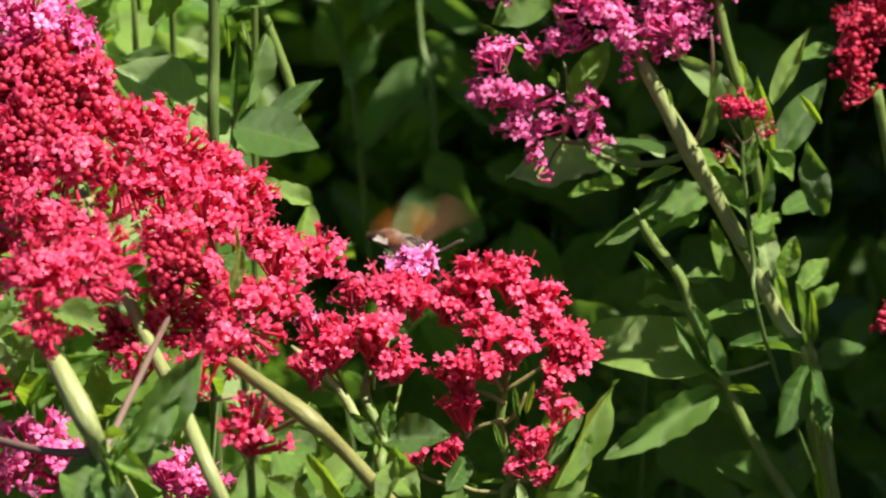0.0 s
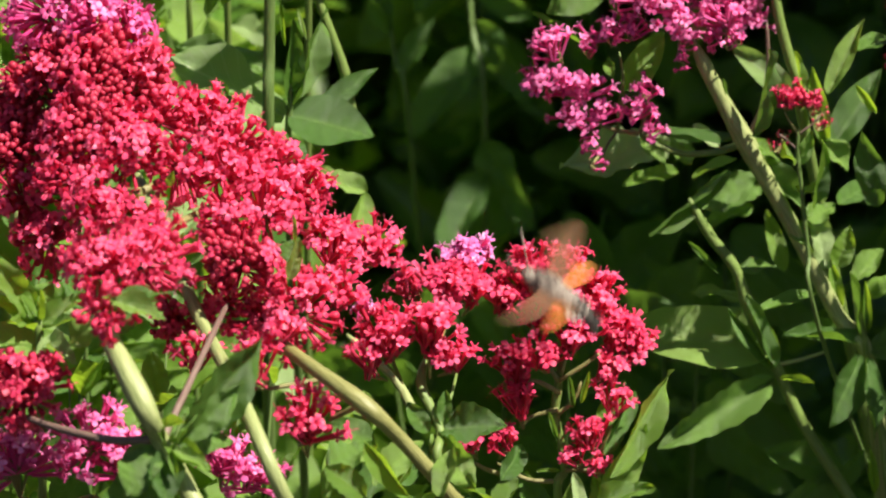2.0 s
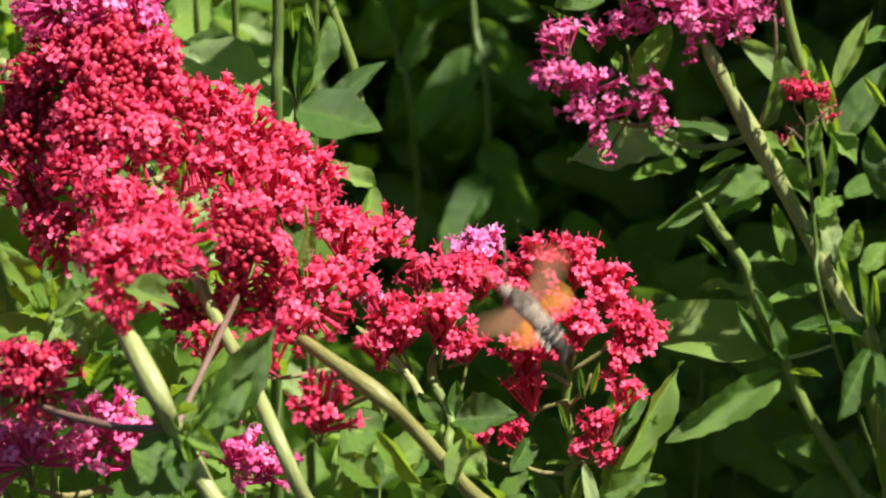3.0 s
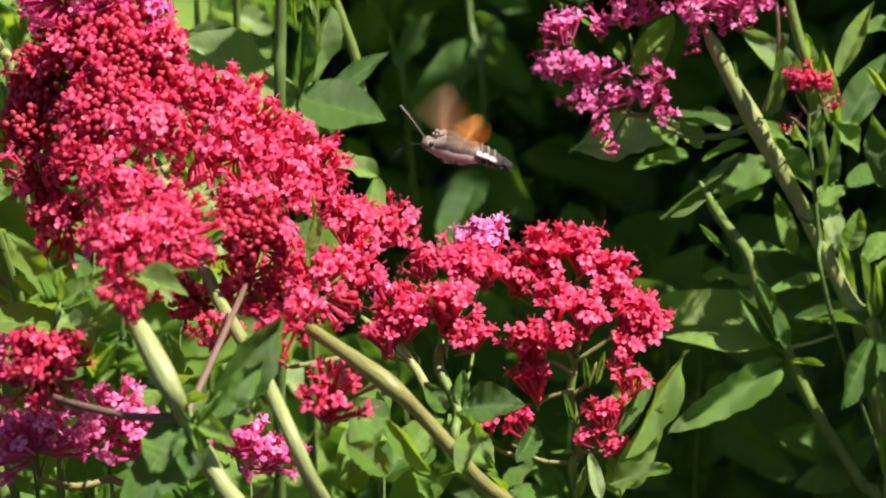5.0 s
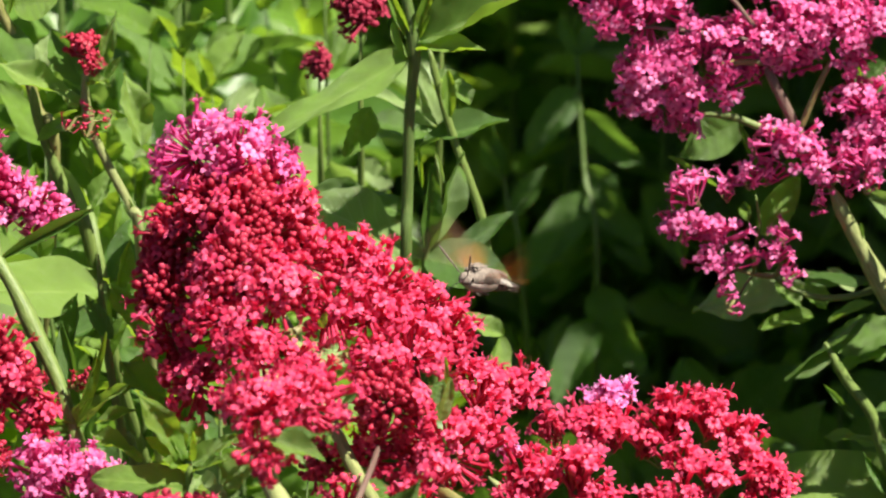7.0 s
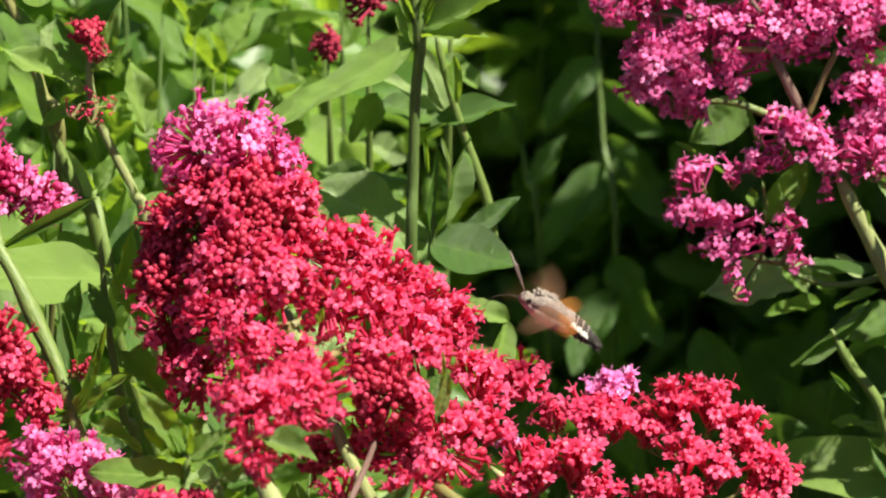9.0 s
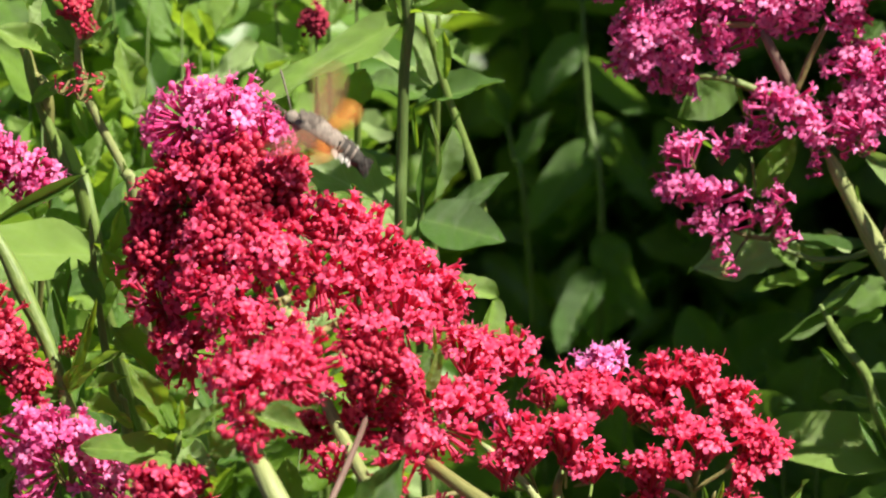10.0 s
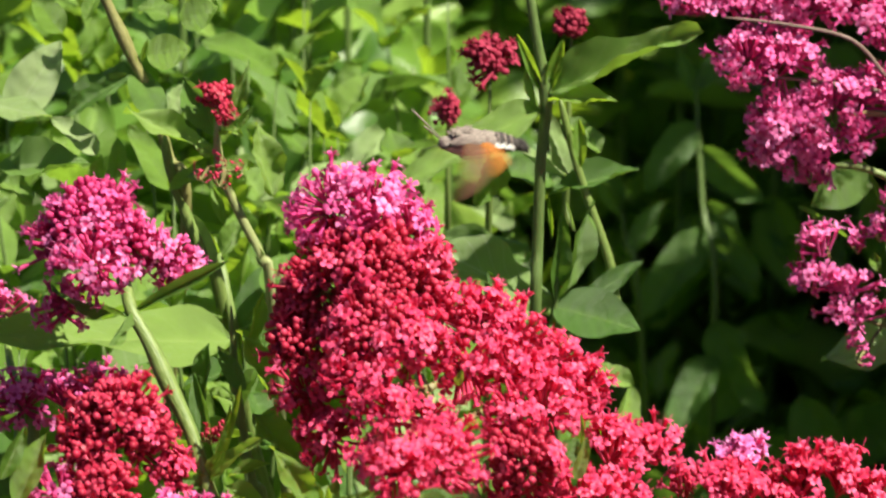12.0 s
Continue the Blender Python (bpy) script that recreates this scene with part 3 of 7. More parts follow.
    for a, b, w, face, shape, m in (
        ((-0.1090, -0.2130, 0.6000), (-0.1320, -0.2230, 0.5740), 0.0218, (-0.2, -0.8, 0.55), 5, LEAF),
        ((-0.1080, -0.2170, 0.6030), (-0.0970, -0.2230, 0.6010), 0.0058, (0, -0.6, 0.8), 1, YOUNG),
        ((-0.1090, -0.2170, 0.6020), (-0.1060, -0.2230, 0.5950), 0.0043, (0.1, -0.8, 0.5), 3, YOUNG),
        ((-0.1060, -0.2160, 0.6040), (-0.0830, -0.2090, 0.6250), 0.0120, (0.6, -0.65, 0.45), 4, LEAF),
        ((-0.1100, -0.2170, 0.6050), (-0.1130, -0.2130, 0.6120), 0.0027, (0, -0.9, 0.4), 3, YOUNG),
        ((-0.1070, -0.2170, 0.6070), (-0.1030, -0.2130, 0.6150), 0.0027, (0, -0.9, 0.4), 3, PALE_LEAF),
    ):
        leaf(s, a, b, w, face, shape, m)


def centre_heads():
    s = stalk((0.05, 0.03, 0.0), "red valerian with loose scarlet clusters and a mauve tuft")
    stem(s, [(0.05, 0.03, 0.0), (0.02, 0.01, 0.4), (-0.0178, -0.0882, 0.5331), (-0.0200, -0.0809, 0.5532), (-0.0277, -0.0697, 0.5693), (-0.0188, -0.0399, 0.5782)], 0.0022, 0.0014, STEM, (0.75,))
    stem(s, [(-0.0302, -0.0333, 0.5376), (-0.0395, -0.0188, 0.5483), (-0.0585, -0.0129, 0.5645)], 0.0020, 0.0016, PALE_STEM, (), "branch")
    stem(s, [(-0.0200, -0.0809, 0.5532), (-0.0150, -0.0658, 0.5654), (-0.0140, -0.0150, 0.5589)], 0.0007, 0.0005, STEM, (), "branch")
    mass = [
        ((-0.0113, -0.0036, 0.5902), 0.0115, (0.1, -0.4, 0.9), MAUVE, ROSE, 0.92), ((-0.0175, -0.0040, 0.5891), 0.0075, (0, -0.4, 0.9), MAUVE, ROSE, 0.9), ((-0.0194, -0.0175, 0.5812), 0.0160, (0, -0.6, 0.8), RED, SCARLET, 0.85), ((-0.0095, -0.0171, 0.5823), 0.0111, (0.2, -0.6, 0.7), RED, SCARLET, 0.85), ((-0.0330, -0.0066, 0.5817), 0.0093, (-0.2, -0.4, 0.9), RED, SCARLET, 0.5),
        ((-0.0393, -0.0711, 0.5801), 0.0151, (-0.2, -0.6, 0.8), RED, SCARLET, 0.85), ((-0.0244, -0.0703, 0.5822), 0.0151, (0, -0.6, 0.8), RED, SCARLET, 0.85), ((-0.0468, -0.0729, 0.5751), 0.0100, (-0.4, -0.6, 0.6), RED, SCARLET, 0.85), ((-0.0158, -0.0725, 0.5762), 0.0084, (0.4, -0.6, 0.6), RED, SCARLET, 0.8),
    ]
    for k, (c, r, axis, petal, bud, opened) in enumerate(mass):
        cluster(s, c, r, axis, petal, bud, opened, 0.95, 1.5, 1.5, 90 + k, 1.4, 0.52, 1.45)
    for a, b, w, face, shape, m in (
        ((-0.0200, -0.0809, 0.5532), (0.0046, -0.0890, 0.5602), 0.0189, (0, -0.7, 0.7), 1, LEAF), ((-0.0226, -0.0815, 0.5515), (-0.0059, -0.0981, 0.5353), 0.0166, (-0.3, -0.8, 0.5), 4, GREY_LEAF), ((-0.0189, -0.0805, 0.5542), (-0.0179, -0.0758, 0.5672), 0.0084, (0, -0.9, 0.4), 3, LEAF),
        ((-0.0243, -0.0813, 0.5521), (-0.0328, -0.0773, 0.5631), 0.0089, (0, -0.9, 0.4), 0, LEAF), ((-0.0278, -0.1044, 0.5471), (-0.0546, -0.1152, 0.5467), 0.0155, (0, -0.5, 0.9), 2, LEAF), ((-0.0451, -0.0916, 0.5530), (-0.0621, -0.0895, 0.5589), 0.0133, (0, -0.7, 0.7), 0, LEAF),
        ((0.0029, -0.0324, 0.5109), (0.0128, -0.0179, 0.5216), 0.0122, (0.3, -0.9, 0.4), 1, LEAF),
    ):
        leaf(s, a, b, w, face, shape, m)


def right_head():
    s = stalk((0.09, 0.04, 0.0), "red valerian with a broad scarlet head over small side clusters")
    stem(s, [(0.09, 0.04, 0.0), (0.06, 0.02, 0.35), (0.0270, -0.0200, 0.4900), (0.0280, -0.0200, 0.5100), (0.0260, -0.0200, 0.5230), (0.0240, -0.0200, 0.5360), (0.0250, -0.0200, 0.5480), (0.0260, -0.0200, 0.5600)], 0.0019, 0.0013, STEM, (0.8,))
    mass = [
        ((0.0130, 0.0000, 0.5810), 0.0132, (-0.1, -0.4, 0.9), RED, SCARLET, 0.88),
        ((0.0280, 0.0000, 0.5810), 0.0137, (0.1, -0.4, 0.9), RED, SCARLET, 0.88),
        ((0.0030, -0.0020, 0.5740), 0.0105, (-0.4, -0.5, 0.8), RED, SCARLET, 0.88),
        ((0.0390, -0.0040, 0.5720), 0.0125, (0.4, -0.5, 0.8), RED, SCARLET, 0.88),
        ((0.0180, -0.0140, 0.5690), 0.0117, (-0.1, -0.6, 0.8), RED, SCARLET, 0.88),
        ((0.0300, -0.0240, 0.5660), 0.0103, (0.1, -0.7, 0.7), RED, SCARLET, 0.88),
        ((0.0190, -0.0300, 0.5600), 0.0089, (-0.1, -0.7, 0.6), RED, SCARLET, 0.88),
        ((0.0470, -0.0100, 0.5630), 0.0109, (0.5, -0.5, 0.7), RED, SCARLET, 0.88),
        ((0.0550, -0.0080, 0.5550), 0.0091, (0.7, -0.4, 0.6), RED, SCARLET, 0.88),
        ((0.0440, -0.0140, 0.5500), 0.0086, (0.5, -0.6, 0.5), RED, SCARLET, 0.88),
        ((0.0070, -0.0220, 0.5530), 0.0112, (-0.4, -0.6, 0.6), RED, SCARLET, 0.88),
        ((0.0100, -0.0260, 0.5380), 0.0094, (-0.1, -0.6, 0.8), RED, SCARLET, 0.88),
        ((0.0030, -0.0300, 0.5250), 0.0074, (0.1, -0.6, 0.8), RED, SCARLET, 0.88),
        ((-0.0090, -0.0300, 0.5250), 0.0080, (-0.2, -0.6, 0.8), RED, SCARLET, 0.88),
        ((0.0470, -0.0220, 0.5370), 0.0081, (0.6, -0.4, 0.7), RED, SCARLET, 0.88),
        ((0.0380, -0.0280, 0.5270), 0.0080, (-0.1, -0.6, 0.8), RED, SCARLET, 0.88),
        ((0.0320, -0.0280, 0.5190), 0.0063, (-0.4, -0.6, 0.6), RED, SCARLET, 0.88),
        ((0.0410, -0.0280, 0.5150), 0.0063, (0.2, -0.6, 0.6), RED, SCARLET, 0.88),
    ]
    for k, (c, r, axis, petal, bud, opened) in enumerate(mass):
        cluster(s, c, r, axis, petal, bud, opened, 1.05 if k < 11 else 1.1, 1.5, 1.5, 110 + k, 1.4, 0.52, 1.45 if k < 11 else 1.2)
    stem(s, [(0.0250, -0.0220, 0.5350), (0.0310, -0.0220, 0.5410), (0.0340, -0.0220, 0.5490)], 0.0010, 0.0007, TWIG, (), "branch")
    stem(s, [(0.0250, -0.0220, 0.5370), (0.0150, -0.0220, 0.5340), (0.0100, -0.0220, 0.5290)], 0.0010, 0.0007, TWIG, (), "branch")
    stem(s, [(0.0260, -0.0220, 0.5440), (0.0160, -0.0220, 0.5490), (0.0080, -0.0220, 0.5470)], 0.0010, 0.0007, TWIG, (), "branch")
    stem(s, [(0.0280, -0.0220, 0.5110), (0.0330, -0.0220, 0.5110), (0.0390, -0.0220, 0.5110)], 0.0010, 0.0007, TWIG, (), "branch")
    stem(s, [(0.0330, -0.0220, 0.5110), (0.0390, -0.0220, 0.5170), (0.0390, -0.0220, 0.5200)], 0.0010, 0.0007, TWIG, (), "branch")
    stem(s, [(0.0390, -0.0220, 0.5110), (0.0440, -0.0220, 0.5240), (0.0460, -0.0220, 0.5310)], 0.0010, 0.0007, TWIG, (), "branch")
    stem(s, [(0.0270, -0.0220, 0.5060), (0.0130, -0.0220, 0.5070), (0.0010, -0.0220, 0.5140)], 0.0010, 0.0007, TWIG, (), "branch")
    stem(s, [(0.0060, -0.0220, 0.5080), (-0.0030, -0.0220, 0.5110), (-0.0080, -0.0220, 0.5140)], 0.0010, 0.0007, TWIG, (), "branch")
    stem(s, [(0.0250, -0.0220, 0.5490), (0.0350, -0.0220, 0.5560), (0.0410, -0.0220, 0.5610)], 0.0010, 0.0007, TWIG, (), "branch")
    stem(s, [(0.0250, -0.0220, 0.5490), (0.0180, -0.0220, 0.5610), (0.0140, -0.0220, 0.5750)], 0.0010, 0.0007, TWIG, (), "branch")
    stem(s, [(0.0260, -0.0220, 0.5520), (0.0290, -0.0220, 0.5660), (0.0290, -0.0220, 0.5750)], 0.0010, 0.0007, TWIG, (), "branch")
    for a, b, w, face, shape, m in (
        ((0.0450, -0.0450, 0.5180), (0.0700, -0.0150, 0.5520), 0.0125, (0.4, -0.8, 0.4), 7, YOUNG),
        ((0.0450, -0.0300, 0.4990), (0.0590, -0.0300, 0.5350), 0.0145, (0.25, -0.85, 0.45), 5, GREY_LEAF),
        ((0.0390, -0.0450, 0.5070), (0.0620, -0.0500, 0.5180), 0.0110, (0.1, -0.6, 0.8), 4, YOUNG),
        ((0.0410, -0.0150, 0.5270), (0.0520, -0.0050, 0.5430), 0.0108, (0.5, -0.6, 0.6), 0, YOUNG),
        ((0.0430, -0.0250, 0.5190), (0.0580, -0.0050, 0.5400), 0.0090, (0.5, -0.6, 0.6), 1, LEAF),
        ((0.0270, -0.0250, 0.4920), (0.0310, -0.0250, 0.5080), 0.0058, (0, -0.9, 0.4), 3, GREY_LEAF),
        ((0.0350, -0.0550, 0.5050), (0.0310, -0.0450, 0.5210), 0.0067, (0.3, -0.9, 0.3), 0, PALE_LEAF),
        ((0.0440, -0.0350, 0.4970), (0.0390, -0.0250, 0.5110), 0.0090, (-0.5, -0.6, 0.6), 4, YOUNG),
        ((0.0310, -0.0250, 0.5390), (0.0290, -0.0250, 0.5530), 0.0040, (0, -0.9, 0.4), 3, LEAF),
        ((0.0340, -0.0250, 0.5410), (0.0370, -0.0250, 0.5550), 0.0036, (0, -0.9, 0.4), 3, YOUNG),
        ((0.0240, -0.0250, 0.4920), (0.0080, -0.0150, 0.5080), 0.0116, (-0.5, -0.6, 0.6), 1, LEAF),
        ((0.0220, -0.0250, 0.4920), (-0.0000, -0.0250, 0.4950), 0.0112, (0, -0.6, 0.8), 5, LEAF),
        ((0.0250, -0.0250, 0.5250), (0.0210, -0.0250, 0.5380), 0.0031, (0, -0.9, 0.4), 3, LEAF),
        ((0.0260, -0.0250, 0.5120), (0.0160, -0.0250, 0.5120), 0.0022, (0, -0.6, 0.8), 0, YOUNG),
    ):
        leaf(s, a, b, w, face, shape, m)


def pink_low():
    for base, cs, seed in (((-0.14, -0.10, 0), (((-0.1476, -0.1205, 0.5614), 0.0155), ((-0.1372, -0.1229, 0.5546), 0.0100), ((-0.1718, -0.1420, 0.5606), 0.0166)), 130), ((-0.08, -0.06, 0), (((-0.1015, -0.1049, 0.5458), 0.0129), ((-0.0899, -0.1059, 0.5429), 0.0100)), 135),
                           ((-0.2, -0.08, 0), (((-0.2102, -0.0903, 0.5858), 0.0200), ((-0.1944, -0.0931, 0.5780), 0.0111), ((-0.2240, -0.0874, 0.5937), 0.0133)), 138)):
        s = stalk(base, "pink valerian head low among leaves", "low pink heads")
        c0 = Vector(cs[0][0])
        stem(s, [base, (base[0], base[1], 0.3), c0 - Vector((0, 0, 0.02))], 0.003, 0.002)
        for k, (c, r) in enumerate(cs):
            cluster(s, c, r, UP, PINK, PINK_BUD, 0.85, 1.0, 1.9, 0.8, seed + k)
            if k:
                stem(s, [c0 - Vector((0, 0, 0.02)), (c0 + Vector(c)) / 2 - Vector((0, 0, 0.018)), Vector(c) - Vector((0, 0, 0.01))], 0.0015, 0.001, TWIG, (), "branch")


def left_heads():
    s = stalk((-0.18, -0.02, 0.0), "crimson and pink valerian head with bracts on a slender green stem", "heads at the edge")
    stem(s, [(-0.18, -0.02, 0.0), (-0.185, -0.05, 0.4), (-0.2070, -0.0720, 0.5760), (-0.2100, -0.0680, 0.5910), (-0.2140, -0.0650, 0.6010), (-0.2210, -0.0560, 0.6190), (-0.2300, -0.0480, 0.6350), (-0.2380, -0.0420, 0.6500), (-0.2450, -0.0360, 0.6600), (-0.2480, -0.0280, 0.6660), (-0.2530, -0.0180, 0.6730)], 0.0030, 0.0025, STEM, (0.62,))
    mass = [
        ((-0.2601, -0.0207, 0.6892), 0.0204, (0, -0.6, 0.8), PINK, ROSE, 0.10), ((-0.2708, -0.0230, 0.6830), 0.0155, (-0.4, -0.6, 0.5), PINK, ROSE, 0.25), ((-0.2480, -0.0229, 0.6833), 0.0142, (0.4, -0.6, 0.5), PINK, ROSE, 0.2), ((-0.2580, -0.0449, 0.6814), 0.0147, (0, -0.9, 0.2), PINK, ROSE, 0.5),
        ((-0.2714, -0.0315, 0.6596), 0.0107, (-0.3, -0.7, 0.1), PINK, ROSE, 0.5), ((-0.2317, -0.0163, 0.6723), 0.0111, (0.5, -0.6, 0.5), PINK, ROSE, 0.55),
    ]
    for k, (c, r, axis, petal, bud, opened) in enumerate(mass):
        cluster(s, c, r, axis, petal, bud, opened, 1.0, 2.0, 0.8, 150 + k)
    for a, b, w, face, shape, m in (
        ((-0.2460, -0.0350, 0.6590), (-0.2740, -0.0550, 0.6680), 0.0105, (0.1, -0.6, -0.7), 2, LEAF),
        ((-0.2440, -0.0350, 0.6600), (-0.2090, -0.0250, 0.6770), 0.0075, (0.3, -0.7, 0.5), 3, LEAF),
        ((-0.2430, -0.0550, 0.6660), (-0.2490, -0.0750, 0.6610), 0.0044, (0, -0.8, -0.3), 3, LEAF),
    ):
        leaf(s, a, b, w, face, shape, m)
    for a, b, w, face, shape, m in (
        ((-0.2140, -0.0650, 0.6040), (-0.2430, -0.0650, 0.6120), 0.0061, (0.1, -0.5, 0.85), 3, GREY_LEAF),
        ((-0.2140, -0.0650, 0.6020), (-0.2330, -0.0750, 0.6010), 0.0074, (0.1, -0.5, 0.85), 1, LEAF),
        ((-0.2130, -0.0650, 0.6030), (-0.1930, -0.0750, 0.6250), 0.0070, (-0.3, -0.7, 0.6), 7, GREY_LEAF),
        ((-0.2120, -0.0650, 0.6070), (-0.2010, -0.0650, 0.6420), 0.0057, (0.3, -0.8, 0.5), 3, YOUNG),
        ((-0.2120, -0.0690, 0.6090), (-0.2050, -0.0650, 0.6340), 0.0039, (0.3, -0.9, 0.3), 3, YOUNG),
        ((-0.2130, -0.0450, 0.5990), (-0.2210, -0.0350, 0.6350), 0.0096, (-0.2, -0.9, 0.3), 3, LEAF),
        ((-0.2080, -0.0650, 0.6010), (-0.1870, -0.0750, 0.5960), 0.0083, (0.1, -0.5, 0.85), 4, YOUNG),
        ((-0.2060, -0.0650, 0.6050), (-0.1900, -0.0650, 0.6120), 0.0061, (0.1, -0.5, 0.85), 1, YOUNG),
        ((-0.2150, -0.0650, 0.5960), (-0.2220, -0.0650, 0.5860), 0.0015, (0, -0.9, 0.4), 3, GREY_LEAF),
        ((-0.2140, -0.0650, 0.5960), (-0.2180, -0.0650, 0.5840), 0.0015, (0, -0.9, 0.4), 3, GREY_LEAF),
        ((-0.2130, -0.0650, 0.5960), (-0.2140, -0.0650, 0.5830), 0.0015, (0, -0.9, 0.4), 3, PALE_LEAF),
        ((-0.2120, -0.0650, 0.5960), (-0.2090, -0.0650, 0.5850), 0.0015, (0, -0.9, 0.4), 3, GREY_LEAF),
        ((-0.2110, -0.0650, 0.5970), (-0.2040, -0.0650, 0.5860), 0.0020, (0, -0.9, 0.4), 3, PALE_LEAF),
        ((-0.2150, -0.0650, 0.6000), (-0.2300, -0.0650, 0.5910), 0.0057, (0.1, -0.5, 0.85), 2, LEAF),
    ):
        leaf(s, a, b, w, face, shape, m)
    cluster(s, (-0.2120, -0.0600, 0.6220), 0.0045, UP, RED, CRIMSON, 0.1, 1.0, 1.9, 0.8, 158)
    s = stalk((-0.24, -0.06, 0.0), "dark crimson valerian head mostly in bud", "heads at the edge")
    stem(s, [(-0.24, -0.06, 0.0), (-0.24, -0.06, 0.4), (-0.2474, -0.0839, 0.6034), (-0.2477, -0.0781, 0.6192)], 0.003, 0.0024)
    for k, (c, r, axis, petal, bud, opened) in enumerate([
        ((-0.2479, -0.0745, 0.6292), 0.0195, (0, -0.6, 0.8), CRIMSON, CRIMSON, 0.06), ((-0.2351, -0.0759, 0.6254), 0.0122, (0.5, -0.6, 0.5), RED, CRIMSON, 0.15), ((-0.2584, -0.0775, 0.6210), 0.0133, (-0.4, -0.7, 0.4), CRIMSON, CRIMSON, 0.1), ((-0.2276, -0.0709, 0.6100), 0.0084, (0.5, -0.6, 0.5), RED, CRIMSON, 0.2),
        ((-0.2482, -0.0925, 0.6091), 0.0155, (0, -0.8, 0.5), CRIMSON, CRIMSON, 0.1), ((-0.2650, -0.0933, 0.6068), 0.0111, (0, -0.8, 0.5), PINK, ROSE, 0.6)]):
        cluster(s, c, r, axis, petal, bud, opened, 1.0, 2.0, 0.8, 160 + k)
    s = stalk((-0.30, 0.0, 0.0), "bright pink valerian heads beside the crimson one", "heads at the edge")
    stem(s, [(-0.30, 0.0, 0.0), (-0.29, 0.0, 0.4), (-0.2868, -0.0225, 0.5967), (-0.2871, -0.0180, 0.6091)], 0.003, 0.0022)
    for k, (c, r) in enumerate([((-0.2900, -0.0258, 0.6167), 0.0138), ((-0.2725, -0.0254, 0.6181), 0.0129), ((-0.2583, -0.0234, 0.6234), 0.0100), ((-0.3062, 0.0438, 0.6327), 0.0071)]):
        cluster(s, c, r, UP, PINK, ROSE, 0.85, 1.0, 1.9, 0.8, 170 + k)
    stem(s, [(-0.2871, -0.0180, 0.6091), (-0.2997, 0.0075, 0.6207), (-0.3068, 0.0427, 0.6295)], 0.0018, 0.0012, STEM, (), "branch")
    for a, b, w, face, shape, m in (((-0.2802, -0.1034, 0.6083), (-0.2703, -0.0944, 0.6330), 0.0144, (-0.3, -0.9, 0.3), 0, YOUNG), ((-0.2867, -0.1006, 0.6161), (-0.2777, -0.0938, 0.6348), 0.0100, (0.3, -0.9, 0.3), 3, YOUNG)):
        leaf(s, a, b, w, face, shape, m)


